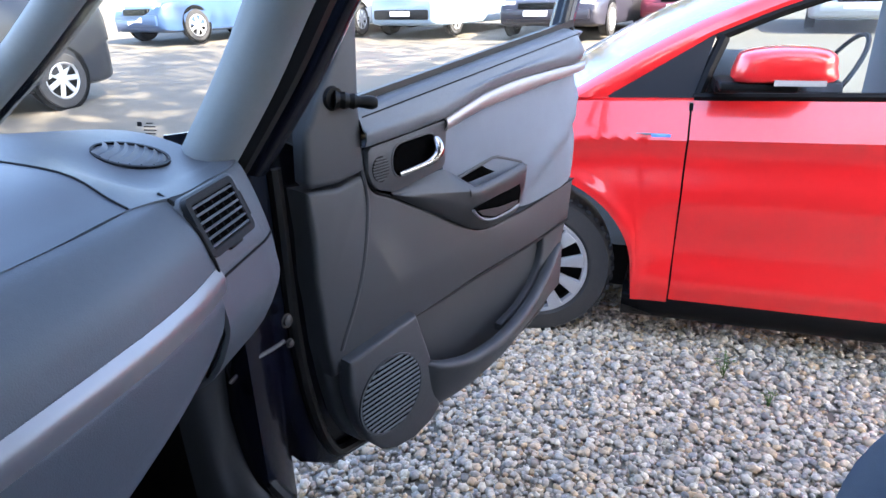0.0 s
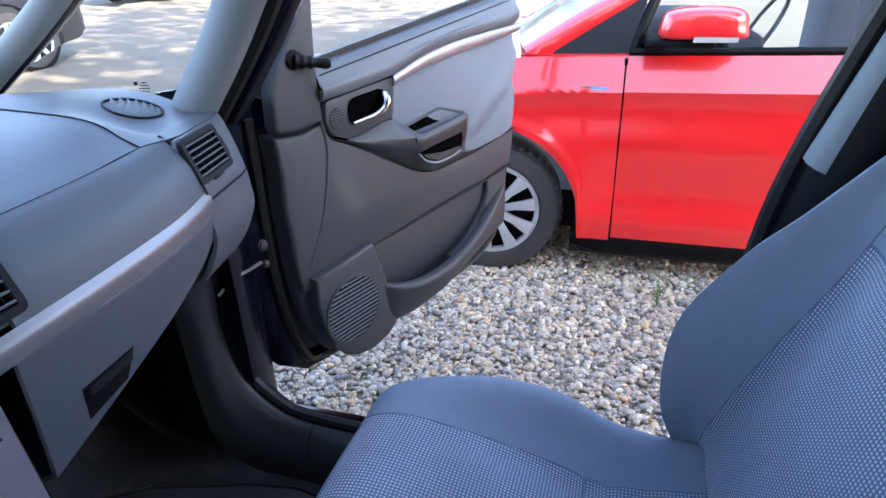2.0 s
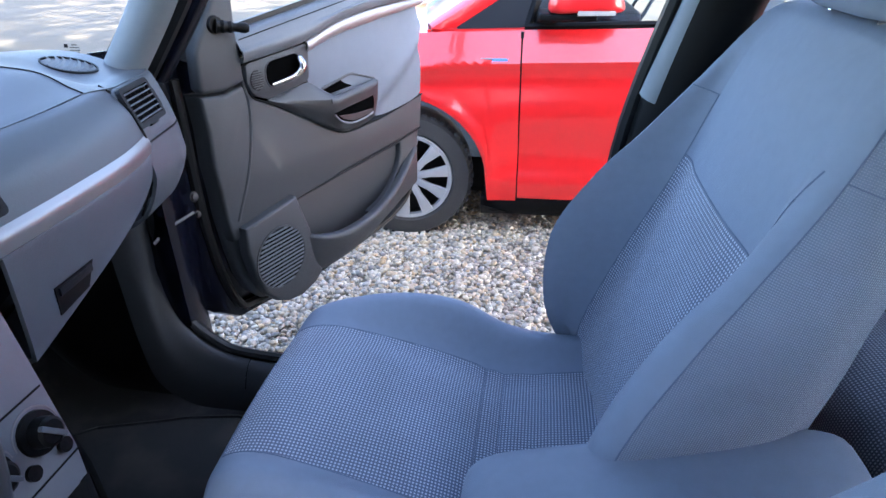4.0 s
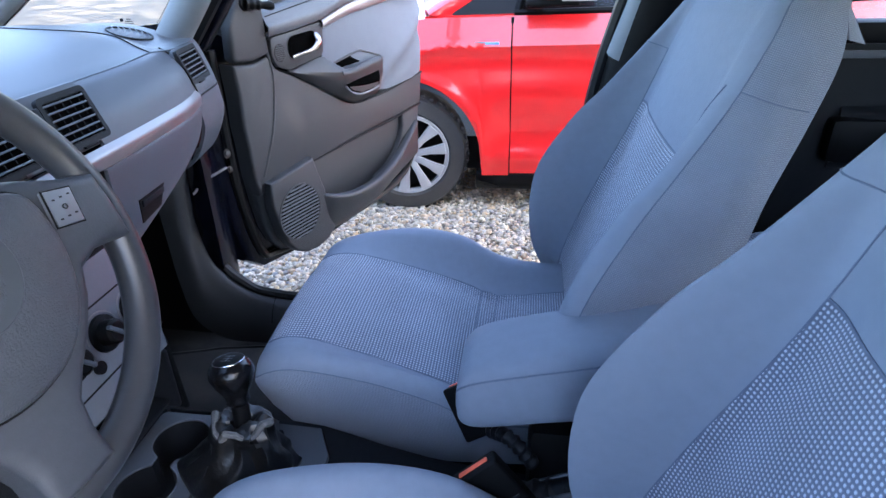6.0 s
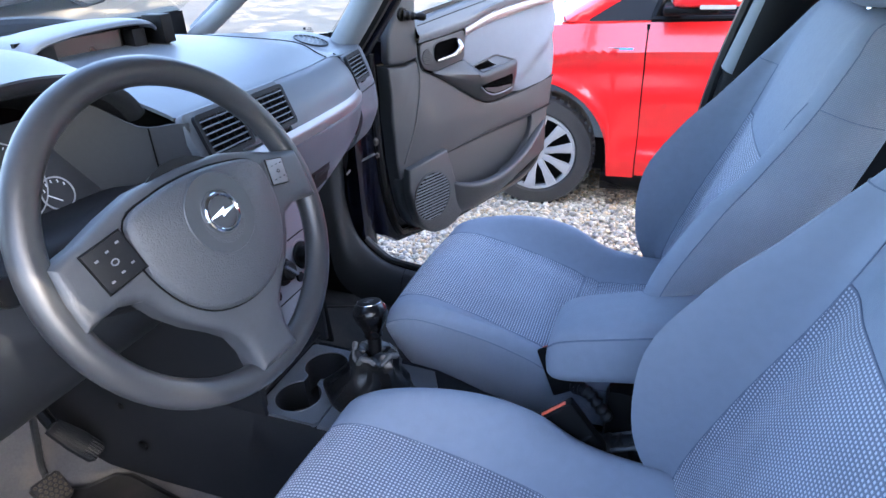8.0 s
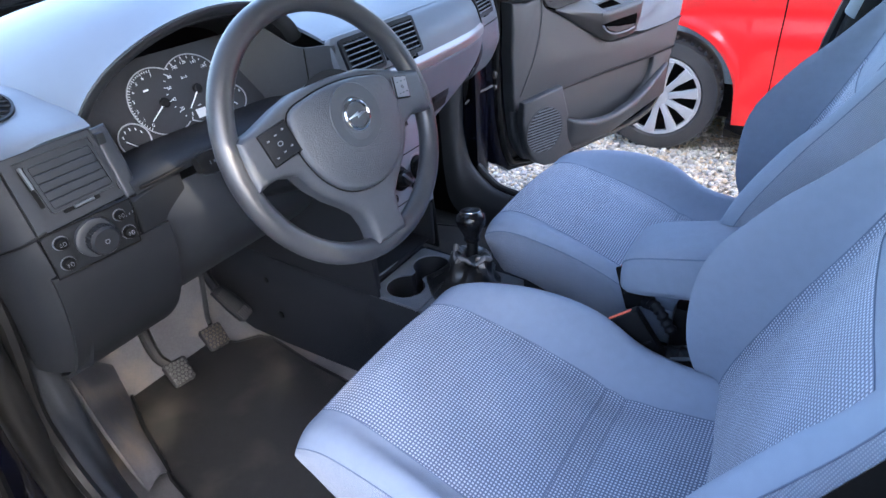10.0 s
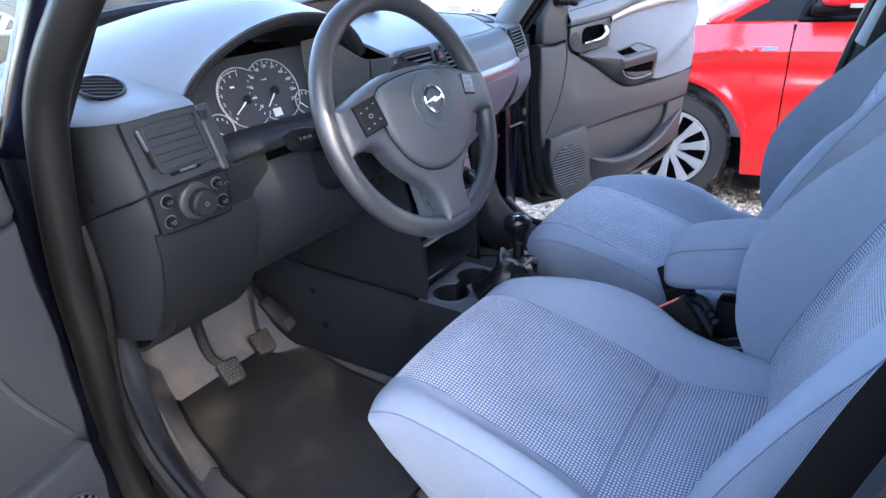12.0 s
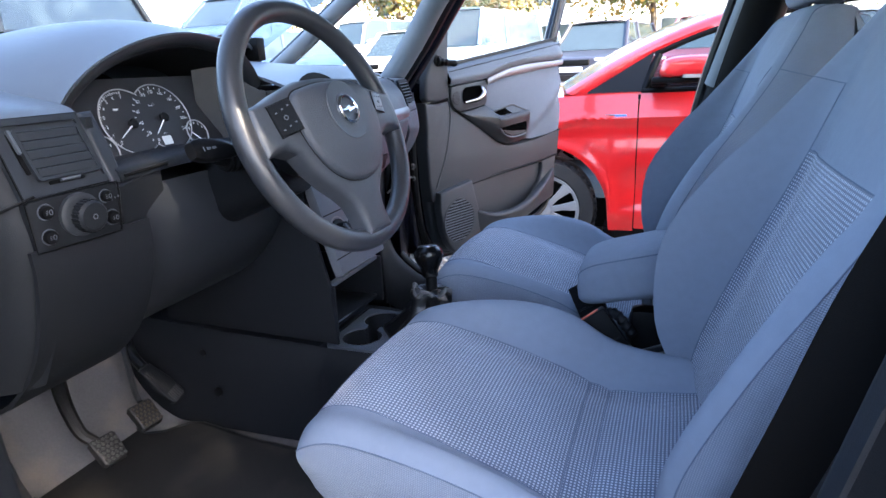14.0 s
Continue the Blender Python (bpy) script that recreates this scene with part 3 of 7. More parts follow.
# ---- seats ----
def seat(name, cy, dx, skew, label, near, thick, shift):
    """A front seat: cushion and backrest with plain bolsters round a woven middle, and a headrest on two posts."""
    st = thing(name, label, "car seat", (0.5 + dx, cy, 0.25), group="front seats")

    def place(x, y, z):
        return (x + dx, cy + y + skew * (x - 0.28), z)

    # cushion: rows from the lower front edge over the top to the back; each row runs across
    rows = []
    spec = [(0.310, 0.395, 0.12, 0.178, 0.0, 0), (0.268, 0.47, 0.135, 0.215, 0.0, 0), (0.256, 0.53, 0.143, 0.238, 0.0, 0), (0.274, 0.578, 0.145, 0.25, 0.0, 1),
            (0.335, 0.592, 0.148, 0.256, 0.012, 1), (0.45, 0.560, 0.155, 0.262, 0.052, 1), (0.55, 0.522, 0.16, 0.265, 0.070, 1), (0.635, 0.487, 0.163, 0.265, 0.058, 1), (0.73, 0.488, 0.165, 0.262, 0.040, 1), (0.84, 0.50, 0.165, 0.26, 0.03, 1)]
    for x, z, hf, ho, rise, top in spec:
        zb = z + rise
        zl = float(np.interp(x, (0.275, 0.30, 0.34, 0.40, 0.50), (0.50, 0.47, 0.445, 0.42, 0.39)))
        side = [(0.95, zl), (1.0, (zl + zb) / 2 - 0.01), (0.985, zb - 0.03)] if top else [(0.985, z - 0.03 if z > 0.45 else z), (1.0, z - 0.015 if z > 0.45 else z), (0.97, z)]
        back = 0.035 if not top else 0.0
        far = [(x + back * 2.2, ho * side[0][0], side[0][1]), (x + back * 1.6, ho, side[1][1]), (x + back * 0.9, ho * side[2][0], side[2][1]), (x + back * 0.25, hf * 0.42 + ho * 0.58, zb), (x, hf, z)]
        # the side by the door or tunnel stays low and flat, with a sewn edge above an upright panel
        zn = z + rise * 0.40
        out = hf + 0.062
        if top:
            low = [(x + 0.01, -(out - 0.010), zl), (x + 0.003, -(out + 0.006), (zl + zn) / 2 + 0.004), (x, -out, zn - 0.022), (x, -(hf + 0.036), zn - 0.003), (x, -hf, z)]
        else:
            low = [(x + 0.085, -(out - 0.012), z - (0.02 if z > 0.45 else 0)), (x + 0.050, -(out - 0.002), z - 0.008), (x + 0.022, -(out - 0.014), z), (x + 0.006, -(hf + 0.026), z), (x, -hf, z)]
        mid = [(x, -hf * 0.5, z + 0.006), (x, 0, z + 0.008), (x, hf * 0.5, z + 0.006)]
        rows.append([place(*q) for q in low + mid + list(reversed(far))])
    g = surface_grid(rows, 5, 5)
    a, c = 4 * 5, 8 * 5
    f0, f1 = 3 * 5, 7 * 5
    # a shallow channel across, where the rear of the cushion is sewn down, and two creases beside it
    lane = np.zeros(len(g))
    for k, d in ((f1, 0.005), (f1 - 2, 0.0032), (f1 + 3, 0.002)):
        lane[k] = d
    for k in range(len(g)):
        for j in range(a - 2, c + 3):
            g[k, j, 2] -= lane[k] * (1.0 if a <= j <= c else 0.4)
    hem = 10
    part("side_panel", grid_bm(g[:, :hem + 1]), CLOTH_RIB, st, "finely ribbed blue-grey side panel")
    part("cushion_side", grid_bm(g[:, hem:a + 1]), CLOTH, st, "plain blue-grey bolster")
    part("cushion_side", grid_bm(g[:, c:]), CLOTH, st, "plain blue-grey bolster")
    part("cushion_front", grid_bm(g[:f0 + 1, a:c + 1]), CLOTH, st, "plain blue-grey front roll")
    part("cushion_middle", grid_bm(g[f0:f1 + 1, a:c + 1]), WEAVE, st, "woven dotted blue cloth")
    part("cushion_rear", grid_bm(g[f1:, a:c + 1]), WEAVE, st, "woven dotted blue cloth")
    for line in (g[f0:, a], g[f0:, c], g[f0, a:c + 1], g[f1, a:c + 1], g[f1 - 2, a:c + 1]):
        part("seam", tube(line + (0, 0, 0.0002), 0.0009, 6), SEAM, st)
    part("side_seam", tube(g[4:, hem] + (0, -0.0004, 0.0003), 0.0009, 6), SEAM, st)
    part("seat_base", box(0.60 + dx, cy + skew * 0.28, 0.345, 0.46, 0.41, 0.13, 0.03), BLACK, st, "black seat base shell")
    for s in (-1, 1):
        part("seat_rail", box(0.52 + dx, cy + s * 0.19, 0.262, 0.62, 0.04, 0.03, 0.006), BLACK, st)
    # backrest
    rows = []
    lean = [(0.795, 0.46), (0.80, 0.56), (0.832, 0.70), (0.868, 0.82), (0.893, 0.895), (0.925, 0.985), (0.955, 1.06), (0.985, 1.105), (1.03, 1.105), (1.065, 1.05)]
    prof = [(0.16, 0.24, 0.05, 0.09), (0.163, 0.248, 0.105, 0.10), (0.166, 0.252, 0.135, 0.105), (0.168, 0.25, 0.105, 0.105), (0.168, 0.242, 0.07, 0.10), (0.163, 0.23, 0.034, 0.10), (0.15, 0.213, 0.008, 0.095), (0.13, 0.185, 0.0, 0.07), (0.12, 0.17, -0.01, 0.03), (0.11, 0.165, -0.02, 0.0)]
    for (x, z), (hf, ho, rise, deep), (yc, oc, ys, os, yo) in zip(lean, prof, near):
        deep *= thick
        n = Vector((-0.96, 0, 0.27))

        def off(y, d):
            return place(x + n.x * d, y, z + n.z * d)
        hn, hr = hf - shift, hf + shift + max(0.0, 0.86 - z) * 0.16
        lift = max(0.0, 0.86 - z) * 0.10
        r = [off(-yo * 0.93, -deep), off(-yo, -deep * 0.5), off(-ys, os), off(-yc, oc), off(-hn, 0.0)]
        mid = [off(-hn * 0.5, 0.004), off(0, 0.006), off(hr * 0.5, 0.004 + lift * 0.3)]
        q = [off(hr, lift), off(hr * 0.45 + ho * 0.55, rise), off(ho, rise * 0.35), off(ho * 0.985, -deep * 0.55), off(ho * 0.90, -deep)]
        rows.append(r + mid + q)
    g = surface_grid(rows, 5, 5)
    f1 = 4 * 5
    crest = 10
    part("back_panel", grid_bm(g[:, :crest + 1]), CLOTH_RIB, st, "finely ribbed blue-grey side panel")
    part("back_side", grid_bm(g[:, crest:a + 1]), CLOTH, st, "plain blue-grey bolster")
    part("back_side", grid_bm(g[:, c:]), CLOTH, st, "plain blue-grey bolster")
    part("back_middle", grid_bm(g[:f1 + 1, a:c + 1]), WEAVE, st, "woven dotted blue cloth")
    part("back_top", grid_bm(g[f1:, a:c + 1]), CLOTH, st, "plain blue-grey shoulder panel")
    for line in (g[:f1 + 1, a], g[:f1 + 1, c], g[f1, a:c + 1], g[f1:f1 + 6, c], g[f1 + 5, c:c + 12]):
        part("seam", tube(line + (-0.0006, 0, 0), 0.0009, 6), SEAM, st)
    part("seam", tube(np.array([g[f1 + i, a - i] for i in range(7)]) + (-0.0006, 0, 0), 0.0009, 6), SEAM, st)
    part("seam", tube(g[f1 + 6, 1:crest + 1] + (-0.0004, -0.0004, 0), 0.0009, 6), SEAM, st)
    part("side_seam", tube(g[:, crest] + (-0.0004, 0, 0), 0.0010, 6), SEAM, st)
    back = np.array([g[:, 0], g[:, 0] * 0.5 + g[:, -1] * 0.5 + (0.02, 0, 0), g[:, -1]]).transpose(1, 0, 2)
    part("back_shell", grid_bm(surface_grid(back, 1, 4)), BLACK, st, "black back shell")
    # headrest
    hx, hz = 1.012 + dx, 1.07
    yy = cy + skew * 0.72
    for s in (-1, 1):
        part("headrest_post", tube([(hx - 0.035, yy + s * 0.06, hz - 0.03), (hx + 0.0, yy + s * 0.06, hz + 0.08)], 0.006, 10), CHROME, st, "chrome post")
        part("post_collar", lathe([(0.016, 0), (0.016, 0.012), (0.008, 0.018)], 14, Matrix.Translation((hx - 0.022, yy + s * 0.06, hz + 0.018))), BLACK, st)
    head = surface_grid([[(hx + 0.01 + a2 * w, yy + b2 * w * 1.0, hz + h) for a2, b2 in ((-0.055, 0), (-0.05, 0.10), (-0.01, 0.135), (0.035, 0.10), (0.045, 0), (0.035, -0.10), (-0.01, -0.135), (-0.05, -0.10))]
                         for h, w in ((0.045, 0.35), (0.05, 0.85), (0.09, 1.02), (0.15, 1.0), (0.20, 0.8), (0.21, 0.3))], 4, 4, True)
    part("headrest", grid_bm(head, True, True), CLOTH, st, "plain blue-grey headrest pad")
    return st


# side bolster rows, base to top: crest, its swell, sewn edge, its swell, outer face
DOOR_SIDE = [(0.172, 0.075, 0.210, 0.060, 0.225), (0.176, 0.077, 0.213, 0.066, 0.231), (0.178, 0.054, 0.213, 0.040, 0.233), (0.178, 0.028, 0.213, 0.012, 0.233), (0.176, 0.008, 0.210, -0.002, 0.230), (0.168, 0.002, 0.200, -0.010, 0.220), (0.155, 0.0, 0.188, -0.012, 0.205), (0.135, 0.0, 0.165, -0.010, 0.180), (0.125, -0.010, 0.150, -0.020, 0.165), (0.115, -0.020, 0.140, -0.030, 0.160)]
TUNNEL_SIDE = [(0.190, 0.062, 0.232, 0.040, 0.240), (0.200, 0.078, 0.244, 0.060, 0.252), (0.202, 0.080, 0.246, 0.062, 0.254), (0.198, 0.058, 0.236, 0.040, 0.250), (0.190, 0.028, 0.222, 0.018, 0.242), (0.178, 0.008, 0.208, -0.004, 0.230), (0.162, 0.0, 0.192, -0.012, 0.213), (0.140, 0.0, 0.165, -0.010, 0.185), (0.125, -0.010, 0.150, -0.020, 0.170), (0.115, -0.020, 0.145, -0.030, 0.165)]
seat("front_seat", -0.315, 0.0, 0.075, "blue-grey cloth car seat with woven dotted middle beside the steering wheel", DOOR_SIDE, 0.6, 0.0)
seat("front_seat", 0.345, -0.055, 0.08, "blue-grey cloth car seat with woven dotted middle beside the open door", TUNNEL_SIDE, 1.0, 0.018)


# ---- open passenger door ----
def front_door(side, label):
    """An open front door; side is 1 for the passenger's, -1 for the driver's, which mirrors it."""
    door = thing("front_door", label, "car door", (0.1, side * 1.15, 0.35), group="front doors")
    dd = Vector((0.39, side * 0.92, 0)).normalized()
    nn = Vector((abs(dd.y), -side * dd.x, 0))

    def at(u=0.0, z=0.0, out=0.0):
        o = Vector((-0.065 if side > 0 else -0.01, side * 0.755, 0)) + dd * u + nn * out
        return basis((o.x, o.y, z), dd, (0, 0, 1), nn)

    part("door_skin", plate([(-0.03, 1.0), (-0.03, 0.55), (0.0, 0.40), (0.06, 0.355), (0.35, 0.335), (0.72, 0.36), (0.83, 0.44), (0.86, 0.75), (0.845, 1.05)], 0.10, at(0, 0, -0.145), 0.02), PAINT_DARK, door, "dark blue painted outer skin")
    part("door_edge_seal", tube([at(u, z, -0.04).translation for u, z in spline([(0.01, 0.95), (0.012, 0.62), (0.05, 0.42), (0.12, 0.385), (0.35, 0.37), (0.68, 0.39), (0.81, 0.48), (0.835, 0.75), (0.825, 1.04)], 6)], 0.011, 8), RUBBER, door, "black rubber door seal")
    def pts3(rows):
        return [at(u, z, o).translation[:] for u, z, o in rows]

    # upper and lower panel, the lower one set back behind the bin
    seam = [(0.166, 0.884), (0.204, 0.866), (0.294, 0.818), (0.391, 0.761), (0.437, 0.739), (0.485, 0.730), (0.546, 0.731), (0.634, 0.734), (0.822, 0.757)]
    part("upper_panel", plate([(0.030, 0.915), (0.034, 0.84), (0.030, 0.766), (0.034, 0.72), (0.036, 0.64), (0.044, 0.585), (0.25, 0.612), (0.43, 0.630), (0.662, 0.640), (0.806, 0.655)] + seam[::-1] + [(0.152, 0.905), (0.149, 0.921), (0.129, 0.916), (0.091, 0.908)], 0.05, at(0, 0, -0.045), 0.009, 4), PANEL, door, "grained grey plastic panel with a stepped lower edge")
    part("lower_panel", plate([(0.036, 0.645), (0.045, 0.56), (0.058, 0.484), (0.08, 0.433), (0.112, 0.395), (0.157, 0.380), (0.30, 0.392), (0.43, 0.385), (0.62, 0.425), (0.735, 0.50), (0.79, 0.585), (0.806, 0.66), (0.4, 0.645)], 0.027, at(0, 0, -0.045), 0.012, 3), PANEL, door, "set-back grey plastic panel behind the door bin")
    part("panel_seam", tube([at(u, z - 0.001, 0.0035).translation for u, z in spline([(0.149, 0.921), (0.152, 0.903)] + seam, 4)], 0.0026, 6), BLACK, door)
    part("panel_groove", tube([at(u, z, 0.001).translation for u, z in ((0.232, 0.616), (0.43, 0.6275), (0.662, 0.6375), (0.806, 0.6525))], 0.0042, 6), BLACK, door)
    part("bin_side", plate([(0.702, 0.648), (0.700, 0.60), (0.687, 0.562), (0.655, 0.525), (0.60, 0.490), (0.53, 0.472), (0.53, 0.455), (0.64, 0.466), (0.745, 0.522), (0.785, 0.58), (0.803, 0.650)], 0.040, at(0, 0, -0.040), 0.007, 3), PANEL, door, "raised end of the panel sweeping into the bin")
    lip = [(0.250, 0.522, 0.024), (0.285, 0.508, 0.046), (0.36, 0.494, 0.060), (0.47, 0.498, 0.062), (0.59, 0.522, 0.048), (0.70, 0.562, 0.026), (0.775, 0.598, 0.006)]
    rows = []
    for u, z, o in lip:
        zb = 0.398 + max(0, u - 0.42) * 0.24
        rows.append(pts3([(u, z - 0.03, o - 0.024), (u, z - 0.004, o - 0.021), (u, z, o - 0.016), (u, z - 0.001, o - 0.004), (u, z - 0.006, o), (u, z - 0.016, o - 0.001), (u, (z + zb) / 2, o * 0.80), (u, zb + 0.01, o * 0.45), (u, zb, 0.0)]))
    part("door_bin", grid_bm(surface_grid(rows, 5, 3), thick=0.003), PANEL, door, "grey plastic door bin with a rolled lip")
    # loudspeaker pod with a slanted top edge
    pod = plate([(0.062, 0.616), (0.227, 0.637), (0.262, 0.53), (0.286, 0.402), (0.255, 0.380), (0.205, 0.369), (0.157, 0.376), (0.122, 0.395), (0.09, 0.433), (0.070, 0.484), (0.058, 0.55)], 0.030, at(0, 0, -0.002), 0.009, 3)
    pod = part("speaker_pod", pod, PANEL, door, "grey plastic loudspeaker pod")
    part("speaker_rim", ring_plate(ellipse(0.0795, 0.0795, 44), ellipse(0.0755, 0.0755, 44), 0.0035, at(0.151, 0.506, 0.0275)), PANEL, pod)
    part("speaker_mesh", plate(ellipse(0.0757, 0.0757, 44), 0.0012, at(0.151, 0.506, 0.0275)), HOLLOW_SHADE, pod, smooth=False)
    for i in range(15):
        h = -0.0686 + 0.0098 * i
        w = 0.0745 * math.sqrt(max(0.02, 1 - (h / 0.0755) ** 2))
        part("grille_slat", box(0, 0, 0.0022, 2 * w, 0.0050, 0.0022, 0.0008, 1), DASH_MID, pod, smooth=False, m=at(0.151, 0.506 + h, 0.0282) @ pose(0, 0, 0, 0, 0, 1))
    # cloth inset: pulled tight at the top, a soft fold running down from the rear corner
    rows = []
    for i, u in enumerate(np.linspace(0.332, 0.838, 13)):
        zt = float(np.interp(u, (0.329, 0.444, 0.576, 0.769, 0.84), (0.960, 0.983, 0.996, 1.012, 1.017)))
        zl = float(np.interp(u, (0.33, 0.39, 0.46, 0.58, 0.634, 0.84), (0.86, 0.80, 0.76, 0.742, 0.738, 0.757)))
        line = []
        for k in np.linspace(0, 1, 9):
            z = zl + (zt - zl) * k
            ridge = (z - 0.80) - 0.62 * (u - 0.60)
            fold = 0.012 * math.exp(-(ridge / 0.030) ** 2) * min(1.0, max(0.0, (u - 0.50) / 0.12)) - 0.007 * math.exp(-((ridge + 0.05) / 0.03) ** 2)
            swell = 0.008 * math.sin(math.pi * min(1, max(0, k))) + 0.004 * math.sin(9 * u + 4 * k)
            line.append((u, z, 0.004 + fold + swell - (0.022 if u > 0.835 else 0.006 if u > 0.79 else 0)))
        rows.append(pts3(line))
    part("cloth_inset", grid_bm(surface_grid(rows, 3, 3), thick=0.004), CLOTH_DOOR, door, "soft grey cloth inset with shallow folds")

    # belt rail, curved along its lower edge
    def arc(u):
        return float(np.interp(u, (0.139, 0.23, 0.33, 0.39, 0.444, 0.50, 0.555, 0.66, 0.765, 0.84), (0.963, 0.969, 0.979, 0.995, 1.008, 1.016, 1.0225, 1.028, 1.032, 1.036)))

    def sill(u):
        return 1.020 + (u - 0.152) * 0.130
    rows = []
    for u in np.linspace(0.138, 0.835, 15):
        zb, zt = arc(u), sill(u) - (0.012 if u > 0.82 else 0)
        e = -0.02 if u > 0.83 else 0.0
        rows.append(pts3([(u, zb, -0.02), (u, zb, 0.012 + e), (u, zb + 0.005, 0.021 + e), (u, zb + 0.022, 0.025 + e), (u, zt - 0.026, 0.018 + e), (u, zt - 0.012, 0.010 + e), (u, zt, -0.002), (u, zt + 0.003, -0.03), (u, zt - 0.004, -0.06)]))
    part("belt_rail", grid_bm(surface_grid(rows, 2, 4), thick=0.003), DASH_MID, door, "grey padded belt rail")
    part("rail_line", tube([at(u, sill(u) - 0.010, 0.0093).translation for u in np.linspace(0.145, 0.80, 12)], 0.0013, 6), BLACK, door)
    part("trim_strip", grid_bm(surface_grid([pts3([(u, z0, 0.012), (u, z0 + 0.001, 0.018), (u, (z0 + arc(u)) / 2, 0.0215), (u, arc(u) - 0.001, 0.018), (u, arc(u), 0.012)]) for u, z0 in ((0.333, 0.957), (0.39, 0.971), (0.444, 0.981), (0.51, 0.988), (0.576, 0.994), (0.67, 1.003), (0.77, 1.010), (0.815, 1.015))], 3, 3), thick=0.003), SILVER, door, "satin silver trim strip")
    part("window_channel", grid_bm(surface_grid([pts3([(u, sill(u) + k, -0.034) for k in (-0.004, 0.014)]) for u in (0.13, 0.4, 0.83)], 2, 2), thick=0.012), RUBBER, door, "black rubber window channel")
    # handle plate with recess and chrome lever
    hp = part("handle_plate", plate([(0.148, 0.955), (0.145, 0.922), (0.152, 0.902), (0.166, 0.888), (0.20, 0.876), (0.322, 0.890), (0.332, 0.900), (0.339, 0.970), (0.334, 0.976), (0.155, 0.961)], 0.014, at(0, 0, 0.0), 0.003, 2), PANEL, door, "grey handle plate")
    cup = [(x * 1.0 + 0.254, y + 0.930 + 0.06 * x) for x, y in rounded(0.112, 0.058, 0.024)]
    # flat plate, coloured near-black for the shade inside the recess
    part("handle_recess", plate([(0.254 + (x - 0.254) * 0.97, 0.930 + (y - 0.930) * 0.96) for x, y in cup], 0.0012, at(0, 0, 0.0135)), HOLLOW_SHADE, hp, "flat near-black plate for the shaded hollow behind the lever", smooth=False)
    part("recess_rim", tube([at(x, y, 0.0142).translation for x, y in cup], 0.0017, 8, True), PANEL, hp, "raised rim round the hollow")
    part("lever", tube([at(u, z, o).translation for u, z, o in spline([(0.210, 0.906, 0.018), (0.245, 0.911, 0.025), (0.276, 0.917, 0.030), (0.296, 0.932, 0.030), (0.298, 0.952, 0.020)], 5)], [0.0045 + 0.0001 * i for i in range(8)] + [0.0060 + 0.0007 * i for i in range(8)] + [0.0110, 0.0105, 0.0098, 0.009, 0.007], 14), CHROME_DARK, hp, "chrome door lever")
    part("tweeter", plate(ellipse(0.0185, 0.0215, 28), 0.0012, at(0.172, 0.922, 0.0136)), BLACK, hp)
    for i in range(8):
        h = -0.0172 + 0.0049 * i
        part("tweeter_slat", box(0, 0, 0.001, 2 * 0.018 * math.sqrt(max(0.05, 1 - (h / 0.0212) ** 2)), 0.0027, 0.002), PANEL, hp, smooth=False, m=at(0.172, 0.922 + h, 0.0150))
    # pull grip: a wedge rising from the handle plate to a ledge, hollow on top, with a finger pocket in front
    ridge = [(0.200, 0.873, 0.006), (0.255, 0.862, 0.018), (0.320, 0.849, 0.030), (0.372, 0.840, 0.039), (0.397, 0.837, 0.042), (0.48, 0.843, 0.043), (0.552, 0.849, 0.041), (0.574, 0.848, 0.026), (0.578, 0.846, 0.004)]
    base = [(0.201, 0.869, 0.004), (0.245, 0.843, 0.006), (0.300, 0.811, 0.010), (0.372, 0.770, 0.014), (0.408, 0.751, 0.016), (0.465, 0.738, 0.018), (0.545, 0.745, 0.018), (0.570, 0.752, 0.012), (0.576, 0.756, 0.002)]
    rows = []
    for r0, b0 in zip(ridge, base):
        r0, b0 = np.array(r0), np.array(b0)
        rows.append(pts3([tuple(b0 * (1, 1, 0)), tuple(b0)] + [tuple(b0 + (r0 - b0) * k + (0, 0, 0.006 * math.sin(math.pi * k))) for k in (0.3, 0.6, 0.9)] + [tuple(r0)]))
    pull = part("pull_grip", grid_bm(surface_grid(rows, 4, 3), thick=0.003), GRIP, door, "dark grey pull grip")
    upper = [(0.202, 0.874, 0.004), (0.270, 0.881, 0.006), (0.326, 0.887, 0.008), (0.352, 0.875, 0.010), (0.372, 0.862, 0.012)]
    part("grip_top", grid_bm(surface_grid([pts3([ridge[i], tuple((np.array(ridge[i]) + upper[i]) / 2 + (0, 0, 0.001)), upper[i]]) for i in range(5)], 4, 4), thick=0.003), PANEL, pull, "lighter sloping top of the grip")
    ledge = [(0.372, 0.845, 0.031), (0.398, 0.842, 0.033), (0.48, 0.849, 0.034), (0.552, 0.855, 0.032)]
    part("grip_ledge", grid_bm(surface_grid([pts3([(u, z - 0.006, o - 0.002), (u, z + 0.001, o), ((ridge[i + 3][0] + u) / 2, z + 0.0005, (o + ridge[i + 3][2]) / 2), (ridge[i + 3][0], ridge[i + 3][1] - 0.001, ridge[i + 3][2] + 0.002), (ridge[i + 3][0], ridge[i + 3][1] - 0.010, ridge[i + 3][2] + 0.0025)]) for i, (u, z, o) in enumerate(ledge)], 4, 3), thick=0.002), PANEL, pull, "paler ledge of the grip")
